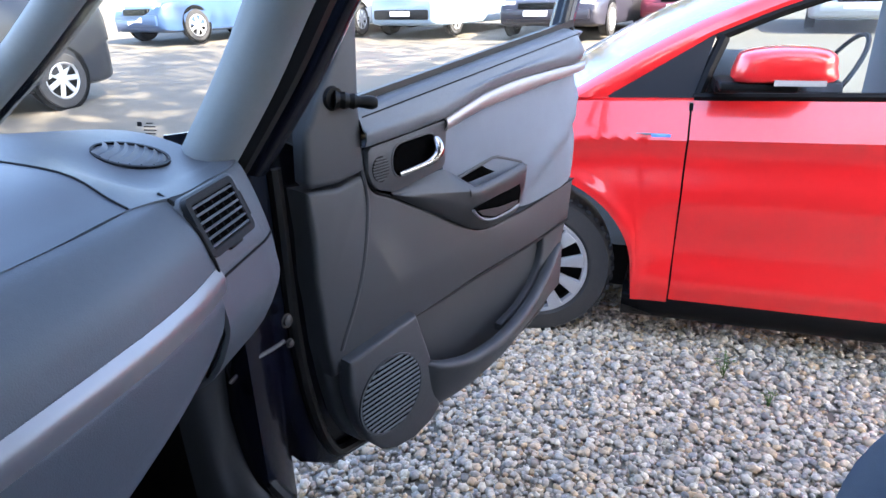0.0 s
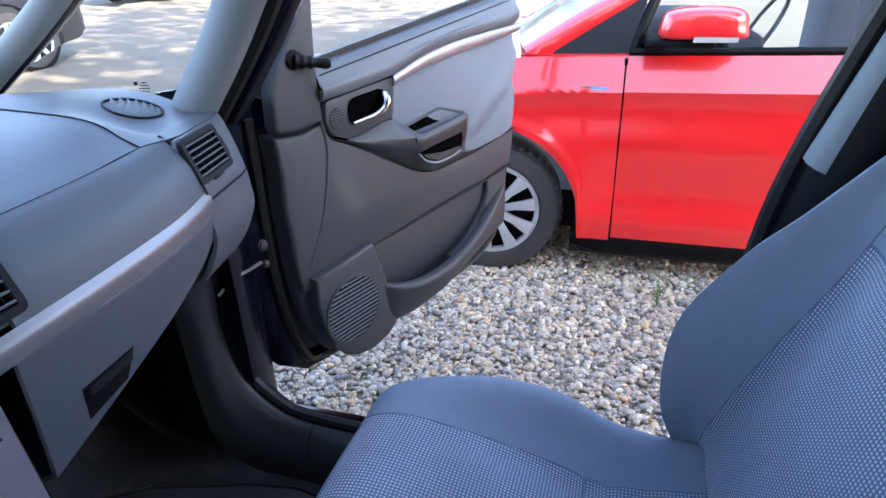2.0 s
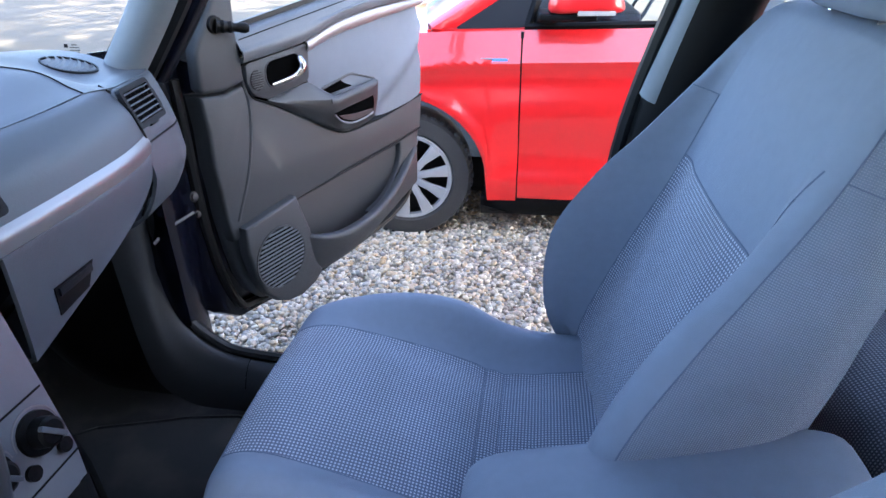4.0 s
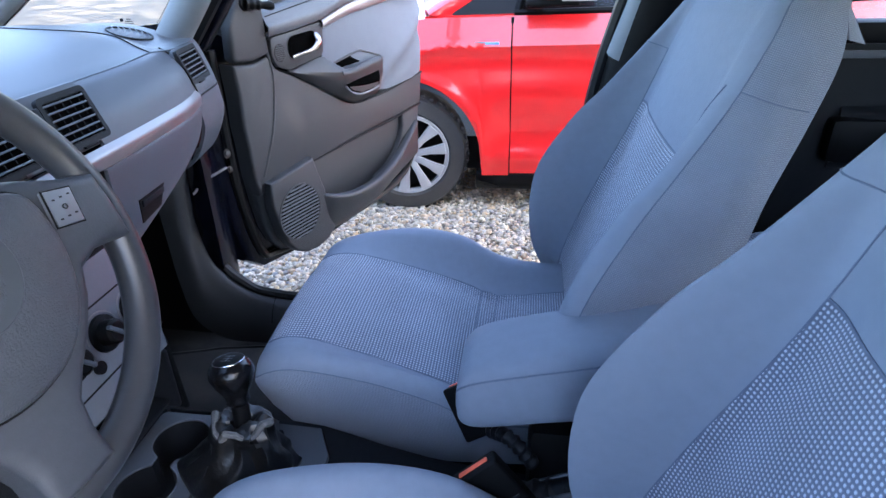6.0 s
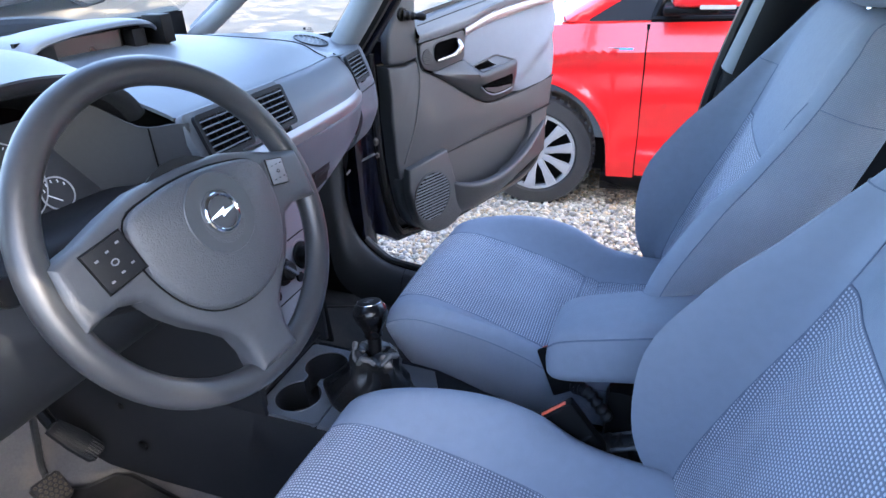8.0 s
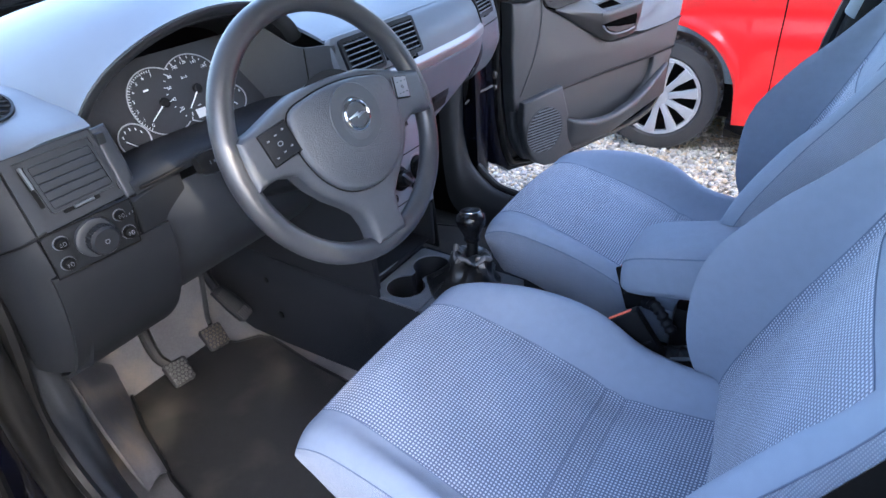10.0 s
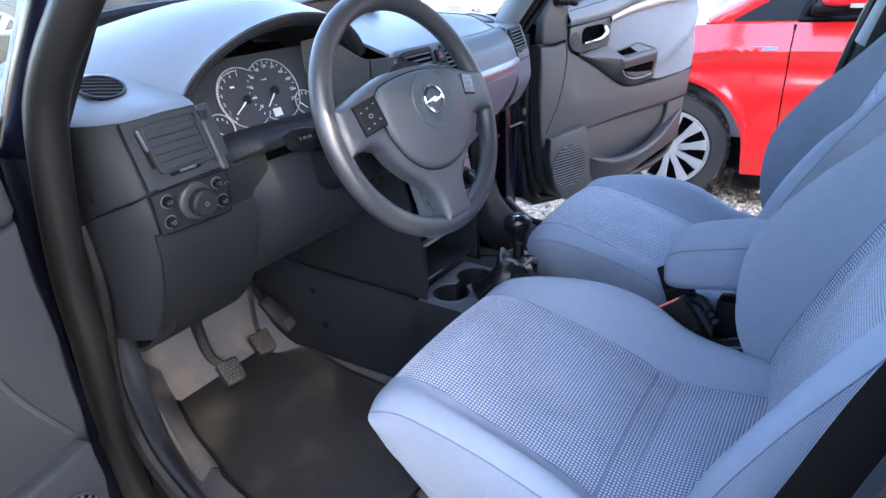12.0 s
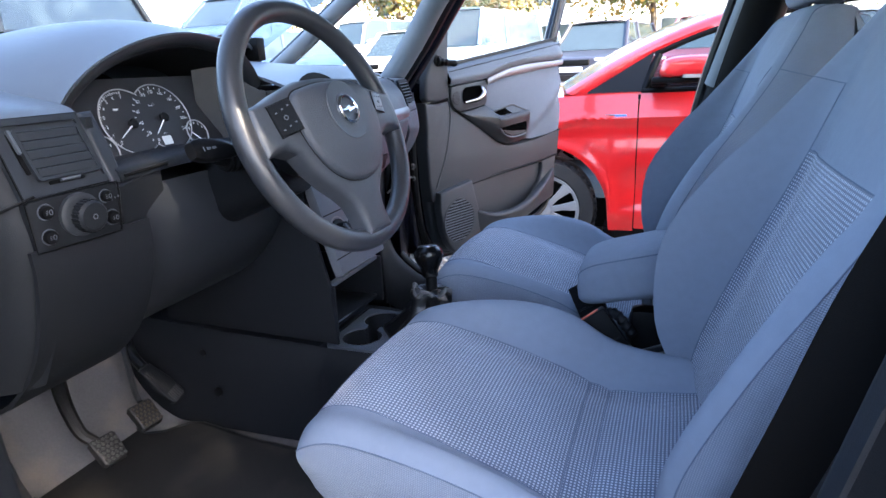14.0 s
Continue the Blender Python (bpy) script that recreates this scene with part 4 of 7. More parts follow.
    # hollow and pocket are flat plates with their shade painted in
    part("grip_hollow", plate([(0.368, 0.858), (0.40, 0.845), (0.552, 0.850), (0.575, 0.848), (0.486, 0.876), (0.47, 0.876)], 0.002, at(0, 0, 0.0085), 0.001), HOLLOW_SHADE, pull, "flat near-black plate for the shaded hollow on the grip", smooth=False)
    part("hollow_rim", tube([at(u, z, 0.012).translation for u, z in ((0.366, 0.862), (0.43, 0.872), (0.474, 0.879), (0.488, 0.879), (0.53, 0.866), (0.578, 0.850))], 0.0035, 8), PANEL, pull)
    part("grip_pocket", plate([(0.378, 0.803), (0.46, 0.812), (0.535, 0.817), (0.538, 0.800), (0.532, 0.776), (0.50, 0.769), (0.444, 0.767), (0.405, 0.781)], 0.002, at(0, 0, 0.0385), 0.001), HOLLOW_SHADE, pull, "flat near-black plate for the shaded finger pocket", smooth=False)
    part("pocket_floor", plate([(0.392, 0.796), (0.46, 0.786), (0.527, 0.784), (0.527, 0.776), (0.498, 0.772), (0.446, 0.770), (0.409, 0.783)], 0.001, at(0, 0, 0.0408)), GRIP, pull, smooth=False)
    part("grip_rim", tube([at(u, z, 0.0405).translation for u, z in spline([(0.378, 0.801), (0.402, 0.779), (0.44, 0.766), (0.49, 0.766), (0.53, 0.772)], 4)], 0.0028, 8), SILVER_DULL, pull, "paler rim of the pocket")
    # mirror corner with adjuster
    tri = part("mirror_corner", plate([(0.03, 0.93), (0.035, 1.0), (0.06, 1.04), (0.10, 1.10), (0.14, 1.23), (0.165, 1.32), (0.175, 1.32), (0.15, 1.15), (0.142, 1.03), (0.144, 1.0), (0.145, 0.926), (0.129, 0.922), (0.09, 0.915), (0.04, 0.918)], 0.03, at(0, 0, -0.02), 0.01, 3), PANEL, door, "grained grey mirror corner")
    part("crease", tube([at(u, z, 0.0035).translation for u, z in spline([(0.045, 1.01), (0.09, 0.995), (0.125, 0.955), (0.142, 0.915), (0.146, 0.85), (0.12, 0.74), (0.065, 0.63)], 5)], 0.0045, 8), PANEL, door)
    part("adjuster_socket", lathe([(0.018, 0), (0.016, 0.006), (0.012, 0.006)], 20, at(0.09, 1.045, 0.010)), BLACK, tri)
    stick = [at(0.09 + 0.006 * i, 1.043 - 0.001 * i, 0.014 + 0.0035 * i).translation for i in range(10)]
    part("mirror_adjuster", tube(stick, [0.014, 0.011, 0.013, 0.010, 0.012, 0.0085, 0.009, 0.010, 0.0105, 0.007], 14), BLACK, tri, "black ribbed mirror adjuster")
    # window frame and pane
    fr = [(0.02, 1.0), (0.07, 1.09), (0.13, 1.24), (0.185, 1.36), (0.30, 1.42), (0.60, 1.44), (0.93, 1.41), (0.905, 1.30), (0.855, 1.18), (0.80, 1.06)]
    part("window_frame", tube([at(u, z, -0.05).translation for u, z in spline(fr, 4)], 0.026, 10), PAINT_DARK, door, "dark window frame")
    part("frame_seal", tube([at(u + (0.022 if u < 0.3 else -0.03 if u > 0.7 else 0), z - 0.02, -0.035).translation for u, z in spline(fr, 4)], 0.011, 8), RUBBER, door)
    b = bmesh.new()
    b.faces.new([b.verts.new(at(u, z, -0.055).translation) for u, z in ((0.12, 1.0), (0.15, 1.25), (0.20, 1.37), (0.32, 1.42), (0.60, 1.44), (0.90, 1.41), (0.80, 1.05))])
    part("window_pane", b, GLASS, door, "clear wound-up window pane", smooth=False).visible_shadow = False
    pin = part("lock_pin", lathe([(0.006, 0), (0.006, 0.02), (0.0045, 0.028)], 12, at(0.79, 1.08, -0.005) @ pose(0, 0, 0, -90)), BLACK, door)
    part("pin_band", lathe([(0.0068, 0.0), (0.0068, 0.012)], 12, at(0.79, 1.076, -0.005) @ pose(0, 0, 0, -90)), ORANGE, pin, "orange-red band")
    # check strap and hinge
    if side > 0:
        part("check_strap", tube(spline([(-0.150, side * 0.668, 0.640), (-0.130, side * 0.690, 0.664), (-0.105, side * 0.715, 0.677), (-0.092, side * 0.738, 0.683)], 4), 0.0035, 8), surface("zinc_strap", (0.16, 0.155, 0.15), 0.4, metal=0.6, vary=0.4, scale=90), door, "bare metal check strap")
    for z, r in ((0.716, 0.0085), (0.676, 0.006)) if side > 0 else ():
        part("bolt", lathe([(r * 1.4, 0), (r * 1.4, 0.001), (r, 0.001), (r, 0.005), (r * 0.6, 0.006)], 12, facing((-0.088, side * 0.745, z), (1, -0.2 * side, 0.1))), STEEL, door, "dark hinge bolt")
    return door



front_door(1, "open passenger door with grey plastic panel and cloth inset")
front_door(-1, "open driver's door with grey plastic panel beside the footwell")


# ---- red car alongside ----
def red_car():
    car = thing("red_hatchback", "bright red hatchback with black sill and silver hubcaps on gravel", "car", (1.0, 2.9, 0))
    Y = 2.03

    def side(x, z):
        crease = 0.748 + 0.012 * math.sin(1.4 * (x - 0.3)) - 0.35 * max(0.0, 0.30 - x) ** 1.5
        y = Y + 0.42 * max(0.0, z - crease - 0.012) + 0.16 * max(0.0, 0.42 - z) ** 1.5
        y -= 0.010 * math.exp(-((z - crease) / 0.016) ** 2)
        y += 0.013 * math.exp(-((z - crease + 0.08) / 0.06) ** 2)
        y += 0.024 * math.exp(-((z - 0.40) / 0.10) ** 2) * (1 if x > 0.54 else max(0.0, (x - 0.42) / 0.12))
        y -= 0.010 * math.exp(-((z - 0.27) / 0.03) ** 2)
        y -= 0.007 * math.exp(-((math.hypot(x - 0.075, z - 0.27) - 0.360) / 0.025) ** 2)
        y += 0.22 * max(0.0, -0.15 - x) ** 2
        return y

    def sheet(x0, x1, zlow, ztop, nx, nz):
        return np.array([[(x, side(x, z), z) for z in [zlow(x) + (ztop(x) - zlow(x)) * k for k in np.linspace(0, 1, nz)]] for x in np.linspace(x0, x1, nx)])

    wx, wz, wr = 0.075, 0.27, 0.345

    def arch(x):
        d = wr * wr - (x - wx) ** 2
        return wz + math.sqrt(d) if d > 0 and abs(x - wx) < wr * 0.985 else 0.19

    def belt(x):
        return 0.855 + 0.02 * (x - 0.3) if x > 0.22 else 0.853 - 0.12 * (0.22 - x) ** 1.3
    part("front_wing", grid_bm(sheet(wx - wr * 0.98, 0.541, arch, belt, 70, 26), thick=0.01), PAINT_RED, car, "red front wing with wheel arch")
    part("front_corner", grid_bm(sheet(-0.85, wx - wr * 0.98, lambda x: 0.22, belt, 14, 26), thick=0.01), PAINT_RED, car)
    part("front_door", grid_bm(sheet(0.547, 1.56, lambda x: 0.203, belt, 30, 26), thick=0.01), PAINT_RED, car, "red front door with a low crease")
    part("rear_door", grid_bm(sheet(1.566, 2.55, lambda x: 0.205, belt, 20, 26), thick=0.01), PAINT_RED, car, "red rear door")
    part("rear_quarter", grid_bm(sheet(2.556, 3.35, lambda x: 0.25, belt, 20, 26), thick=0.01), PAINT_RED, car)
    for x in (0.544, 1.563, 2.553):
        part("door_gap", box(x, Y + 0.03, 0.53, 0.012, 0.02, 0.66), BLACK, car, smooth=False)
    sill = surface_grid([[(x, Y + 0.055, 0.205), (x, Y + 0.022, 0.196), (x, Y + 0.022, 0.15), (x, Y + 0.05, 0.115), (x, Y + 0.12, 0.11)] for x in (0.40, 0.5, 1.5, 2.5)], 2, 4)
    part("sill_moulding", grid_bm(sill, thick=0.006), BLACK, car, "black plastic sill moulding")
    part("underbody", box(1.2, 2.95, 0.24, 4.0, 1.5, 0.16), BLACK, car)
    arch_in = np.array([[(wx + (wr - 0.004) * math.cos(a), y, wz + (wr - 0.004) * math.sin(a)) for a in np.linspace(-0.25, math.pi + 0.25, 30)] for y in (Y + 0.085, Y + 0.3)])
    part("arch_liner", grid_bm(arch_in, thick=0.01), BLACK, car, "black wheel arch liner")
    # bonnet, windscreen, roof
    hood = surface_grid([[(x - 0.12 * (1 - abs(k)) , 2.88 + k * hw, z + 0.05 * (1 - k * k)) for k in (-1, -0.75, -0.3, 0.3, 0.75, 1)] for x, hw, z in ((0.26, 0.80, 0.858), (0.0, 0.80, 0.83), (-0.4, 0.77, 0.76), (-0.75, 0.68, 0.66), (-0.9, 0.6, 0.5))], 3, 4)
    part("bonnet", grid_bm(hood, thick=0.01), PAINT_RED, car, "red bonnet")
    rail = spline([(0.20, 2.075, 0.872), (0.42, 2.13, 1.00), (0.66, 2.19, 1.115), (0.95, 2.25, 1.215), (1.35, 2.30, 1.285), (1.9, 2.31, 1.29), (2.7, 2.27, 1.2), (3.2, 2.22, 1.0)], 6)
    lows = np.array([(0.16, 0.845), (0.22, 0.852), (0.30, 0.866), (0.60, 1.048), (0.80, 1.126), (1.0, 1.182), (1.35, 1.237), (1.9, 1.247), (2.5, 1.192), (2.9, 1.06), (3.3, 0.86)])
    edge = [(p[0] + 0.06, Y + 0.055 + 0.44 * (np.interp(p[0] + 0.06, lows[:, 0], lows[:, 1]) - 0.86), np.interp(p[0] + 0.06, lows[:, 0], lows[:, 1])) for p in rail]
    g = np.array([[np.array(q), (np.array(q) + p) / 2 + (0, -0.012, 0.0), p + (0.0, -0.010, -0.002), p + (-0.008, 0.012, 0.01), p + (-0.02, 0.04, 0.012)] for p, q in zip(rail, edge)])
    part("roof_rail", grid_bm(g, thick=0.008), PAINT_RED, car, "red roof pillar")
    roofg = np.array([[(p[0] - 0.02, 2.88 + k * (2.88 - p[1] - 0.035), p[2] + 0.012 + 0.045 * (1 - k * k)) for k in np.linspace(-1, 1, 9)] for p in rail[18:]])
    part("roof", grid_bm(roofg, thick=0.01), PAINT_RED, car, "red roof")
    wsg = np.array([[(p[0] - 0.02 - 0.10 * (1 - k * k), 2.88 + k * (2.88 - p[1] - 0.035), p[2] + 0.012 + 0.03 * (1 - k * k)) for k in np.linspace(-1, 1, 9)] for p in rail[:19]])
    # opaque blue base paints in the sky mirrored by the glass
    part("windscreen", grid_bm(wsg), surface("sky_coloured_windscreen", (0.10, 0.155, 0.20), 0.10, spec=0.5), car, "windscreen with the sky's reflection put in its colour")
    shoulder = np.array([[(x, side(x, belt(x)) + 0.002, belt(x) - 0.004), (x, side(x, belt(x)) + 0.006, belt(x) + 0.004), (x, Y + 0.045, belt(x) + 0.012), (x, Y + 0.11, belt(x) + 0.012)] for x in np.linspace(0.18, 2.9, 40)])
    part("shoulder", grid_bm(shoulder, thick=0.004), PAINT_RED, car, "rounded red shoulder under the windows")
    # window band: black corner panel, frame, glass
    def win(x, z):
        return (x, Y + 0.06 + 0.44 * (z - 0.86), z)
    part("corner_panel", grid_bm(np.array([[win(0.30 + 0.255 * k, 0.857 + 0.005 * k), win(0.30 + 0.27 * k, 0.857 + 0.09 * k), win(0.29 + 0.31 * k, 0.866 + 0.192 * k)] for k in np.linspace(0.01, 1, 6)]), thick=0.01), DARK, car, "black window corner panel")
    top = spline([(0.60, 1.035), (0.80, 1.115), (1.0, 1.17), (1.35, 1.225), (1.9, 1.235), (2.5, 1.18), (2.9, 1.05)], 5)
    side_glass = glass("side_window_glass", (0.26, 0.36, 0.42))
    part("side_window", grid_bm(np.array([[win(x, 0.885 + 0.01 * (x - 0.6)), win(x, (0.885 + z) / 2), win(x, z)] for x, z in top])), side_glass, car, "side window glass")
    part("window_frame", tube([win(x, z + 0.006) for x, z in top], 0.014, 8), BLACK, car)
    part("waist_strip", tube([(x, side(x, 0.87) + 0.012, 0.868 + 0.02 * (x - 0.3)) for x in np.linspace(0.55, 2.9, 12)], 0.014, 8), BLACK, car, "black waist strip")
    part("front_post", tube([win(0.56, 0.868), win(0.585, 0.95), win(0.62, 1.04)], 0.018, 8), BLACK, car)
    part("cabin_dash", box(0.75, 2.9, 0.86, 0.5, 1.3, 0.10, 0.04), DARK, car)
    for y in (2.5, 3.25):
        part("cabin_seat", box(1.45, y, 0.85, 0.16, 0.42, 0.66, 0.06), surface("grey_seat_cloth", (0.2, 0.22, 0.24), 0.8), car)
    part("cabin_wheel", tube([(1.02 + 0.07 * math.sin(a), 2.52 + 0.17 * math.cos(a), 0.90 + 0.13 * math.sin(a)) for a in np.linspace(0, 2 * math.pi, 24, endpoint=False)], 0.008, 8, True), DASH_MID, car)
    # mirror
    mir = part("mirror_shell", grid_bm(surface_grid([[(0.745 + a * s * 0.118 + 0.015 * s, 1.955 + o, 0.985 + b * s * 0.046) for a, b in ((-1.0, -0.95), (-1.0, 0.25), (-0.82, 0.75), (-0.2, 1.0), (0.6, 0.95), (0.95, 0.6), (1.02, -0.1), (1.0, -0.9), (0.0, -1.0))] for o, s in ((-0.075, 0.25), (-0.07, 0.75), (-0.04, 0.98), (0.0, 1.03), (0.05, 1.0), (0.06, 0.9))], 4, 4, True), True, True), PAINT_RED, car, "glossy red mirror shell")
    part("indicator", grid_bm(surface_grid([[(x, 1.955 - 0.068 + 0.10 * abs(x - 0.74) ** 1.2, z) for z in (0.936, 0.943, 0.951)] for x in (0.73, 0.78, 0.82, 0.855)], 3, 3), thick=0.006), surface("clear_indicator_lens", (0.34, 0.32, 0.30), 0.15), mir, "clear indicator lens")
    part("mirror_foot", box(0.70, 1.975, 0.927, 0.20, 0.13, 0.028, 0.012, 3), BLACK, mir, "black mirror foot")
    part("mirror_arm", box(0.63, 2.06, 0.917, 0.07, 0.12, 0.04, 0.012), BLACK, mir)
    # badge
    part("badge", box(0.44, side(0.44, 0.76) - 0.003, 0.76, 0.098, 0.006, 0.022, 0.002), SILVER_DULL, car, "small silver and blue badge", smooth=False)
    part("badge_field", box(0.465, side(0.44, 0.76) - 0.007, 0.76, 0.058, 0.004, 0.018, 0.001), surface("blue_badge", (0.12, 0.28, 0.6), 0.3), car, smooth=False)
    # wheels
    for x, y, turn in ((wx, 2.13, 7), (2.5, 2.13, 0), (wx, 3.6, 0), (2.5, 3.6, 0)):
        wheel(car, x, y, 0.275, 0.275, turn)
    return car


def wheel(car, x, y, z, r, turn):
    m = pose(x, y, z, 90, 0, turn)
    w = part("wheel", lathe([(r * 0.62, -0.09), (r * 0.93, -0.095), (r * 0.985, -0.07), (r, 0.0), (r * 0.985, 0.07), (r * 0.93, 0.095), (r * 0.72, 0.10), (r * 0.66, 0.085)], 56, m, False), TYRE, car, "black tyre")
    for i in range(44):
        a = 2 * math.pi * i / 44
        part("tread_block", box(r * 0.985, 0, 0.055, 0.012, 0.02, 0.055, 0.003, 1), TYRE, w, smooth=False, m=m @ pose(0, 0, 0, 0, 0, math.degrees(a)))
    part("rim_dish", lathe([(r * 0.67, 0.085), (r * 0.63, 0.03), (r * 0.2, 0.015), (0.001, 0.015)], 40, m, False), BLACK, w)
    part("rim_ring", lathe([(r * 0.68, 0.088), (r * 0.67, 0.098), (r * 0.62, 0.095), (r * 0.61, 0.075)], 48, m, False), ALLOY, w, "silver rim ring")
    for i in range(10):
        sp = plate([(r * 0.12, -0.016), (r * 0.35, -0.015), (r * 0.63, -0.027 - 0.005 * (i % 2)), (r * 0.63, 0.024), (r * 0.35, 0.015), (r * 0.12, 0.014)], 0.016, m @ pose(0, 0, 0.075, 0, 0, 36 * i + 10) @ pose(0, 0, 0, 0, -4, 0), 0.004)
        part("spoke", sp, ALLOY, w, "silver hubcap spoke")
    part("hub", lathe([(r * 0.16, 0.07), (r * 0.16, 0.092), (r * 0.10, 0.098), (0.001, 0.098)], 24, m), ALLOY, w)
    return w


red_car()
for x in (-1.02, 1.80):
    for s in (-1, 1):
        wheel(our_car, x, s * 0.755, 0.285, 0.285, 0 if s < 0 else 180)


# ---- dashboard ----
def dash_rows(ys, shape):
    return [[(x, y, z) for x, z in shape(y)] for y in ys]


def air_vent(parent, centre, normal, w, h, slats, tilt=0.0, cross=True, frame_mat=None):
    """A framed air vent: dark box, slats one by one, upright vanes behind, and a thumb wheel slot."""
    m = facing(centre, normal) @ pose(0, 0, 0, 0, 0, tilt)
    v = part("vent_frame", ring_plate(rounded(w + 0.014, h + 0.014, 0.008), rounded(w, h, 0.004), 0.007, m), frame_mat or DARK, parent, "dark vent frame")
    # shallow back, painted near-black for the shade deep in the vent
    part("vent_back", box(0, 0, 0.001, w, h, 0.002), HOLLOW_SHADE, v, m=m, smooth=False)
    for a, b, c, d in ((0, h / 2, w, 0.003), (0, -h / 2, w, 0.003), (w / 2, 0, 0.003, h), (-w / 2, 0, 0.003, h)):
        part("vent_wall", box(a, b, 0.003, c, d, 0.006), BLACK, v, m=m, smooth=False)
    for i in range(slats):
        y = -h / 2 + h * (i + 0.5) / slats
        part("slat", box(0, y, 0.0, w, 0.0026, 0.0030, 0.0008, 1), DASH, v, m=m @ pose(0, 0, 0.0056), smooth=False)
    if cross:
        for i in range(5):
            part("vane", box(-w / 2 + w * (i + 0.5) / 5, 0, 0.0024, 0.0012, h, 0.0012), BLACK, v, m=m, smooth=False)
    part("thumb_wheel", box(0.0, -h / 2 - 0.008, 0.004, w * 0.32, 0.005, 0.006, 0.002), BLACK, v, m=m)
    return v


def dashboard():
    d = thing("dashboard", "grey padded dashboard with silver strip and black air vents", "dashboard", (-0.2, 0, 0.7))

    def x_face(y):
        return 0.05 - 0.15 * max(0, abs(y) - 0.1) ** 2 - (0.9 * max(0, abs(y) - 0.36) ** 2)

    def cap_x(y):
        return 0.012 - 0.165 * (y - 0.482) - 0.25 * max(0.0, y - 0.612)

    # right of the instruments: padded top, face, silver strip, lid below
    def top(y):
        e = max(0, abs(y) - 0.44)
        f = x_face(y)
        c = 0.10 * (y / 0.66) ** 2
        q = min(1.0, e / 0.06)
        f = f * (1 - q) + (cap_x(y) + 0.019) * q
        return [(-0.64, 1.085 - c), (-0.42, 1.078 - c * 0.66), (-0.22, 1.055 - c * 0.28), (-0.10, 1.034 - q * 0.031), (f - 0.075, 1.012 - q * 0.012), (f - 0.055, 1.004 - q * 0.006)]

    def face(y):
        f = x_face(y)
        e = max(0, abs(y) - 0.5)
        return [(f - 0.055, 1.003 - e * 0.3), (f - 0.04, 0.995 - e * 0.3), (f - 0.012, 0.965 - e * 0.2), (f + 0.0, 0.933), (f + 0.002, 0.926)]

    ys = [-0.05, 0.0, 0.1, 0.22, 0.34, 0.44, 0.51, 0.56, 0.61, 0.645]
    pad = surface_grid(dash_rows(ys, top), 4, 5)
    part("top_pad", grid_bm(pad[:21], thick=0.006), DASH, d, "smooth blue-grey padded top")
    part("top_surround", grid_bm(pad[20:], thick=0.006), DASH_MID, d, "darker grey end of the dash top")
    part("pad_seam", tube(pad[20] + (0, 0, 0.0008), 0.0012, 6), BLACK, d)
    part("face_pad", grid_bm(surface_grid(dash_rows([0.165, 0.22, 0.30, 0.38, 0.44, 0.490], face), 4, 4), thick=0.006), DASH_MID, d, "grey padded face")
    part("end_cap", grid_bm(surface_grid(dash_rows([0.493, 0.52, 0.55, 0.58, 0.605, 0.625, 0.642], lambda y: [(cap_x(y) - 0.034, 0.997), (cap_x(y) - 0.027, 0.989), (cap_x(y) - 0.012, 0.953), (cap_x(y), 0.913), (cap_x(y) + 0.004, 0.884), (cap_x(y) + 0.004, 0.846), (cap_x(y) - 0.03, 0.785), (cap_x(y) - 0.09, 0.75)]), 4, 4), thick=0.006), DASH_MID, d, "grey end cap round the side vent")
    for z in (0.911, 0.857):
        part("end_cap_gap", tube([(cap_x(y) + 0.0045 - (0.003 if z > 0.9 else 0), y, z) for y in np.linspace(0.495, 0.638, 10)], 0.0016, 6), BLACK, d)
    vm = facing((-0.0215, 0.547, 0.9535), (0.90, 0.15, 0.34))
    part("vent_panel", plate(rounded(0.118, 0.088, 0.012), 0.010, vm, 0.004), DASH_MID, d, "grey surround of the side vent")
    part("cap_gap", tube([(x, 0.4915, z) for x, z in [(a + 0.003, b) for a, b in face(0.4915)] + [(x_face(0.51) + 0.004, 0.90), (x_face(0.51) + 0.004, 0.85), (x_face(0.51) - 0.03, 0.79)]], 0.0018, 6), BLACK, d)
    part("silver_strip", grid_bm(surface_grid([[(x_face(y) + 0.003, y, 0.928), (x_face(y) + 0.010, y, 0.916), (x_face(y) + 0.008, y, 0.900)] for y in np.linspace(-0.02, 0.495, 10)], 3, 4), thick=0.004), SILVER, d, "satin silver strip")
    def lid_edge(y):
        return 0.852 - 0.27 * (0.487 - y)

    lid = surface_grid(dash_rows([0.150, 0.25, 0.36, 0.44, 0.489], lambda y: [(x_face(y) + 0.004, 0.899), (x_face(y) + 0.006, 0.89), (x_face(y) + 0.003, (0.89 + lid_edge(y)) / 2), (x_face(y) - 0.002, lid_edge(y) + 0.004), (x_face(y) - 0.012, lid_edge(y) - 0.006), (x_face(y) - 0.09, lid_edge(y) - 0.055), (x_face(y) - 0.20, lid_edge(y) - 0.09)]), 4, 4)
    lid = part("glovebox_lid", grid_bm(lid, thick=0.006), DASH_MID, d, "grey glovebox lid")
    hm = facing((x_face(0.24) - 0.0005, 0.24, 0.812), (0.99, 0.07, -0.08))
    # no real recess: a flush black plate paints the shade of the catch hollow
    part("lid_recess", plate([(-0.038, 0.016), (0.040, 0.016), (0.022, -0.016), (-0.038, -0.022)], 0.002, hm), BLACK, lid, "flat black plate for the shaded hollow of the lid catch")
    part("lid_catch", box(0.0, 0.008, 0.003, 0.066, 0.011, 0.004, 0.0015), DASH_LOW, lid, m=hm)
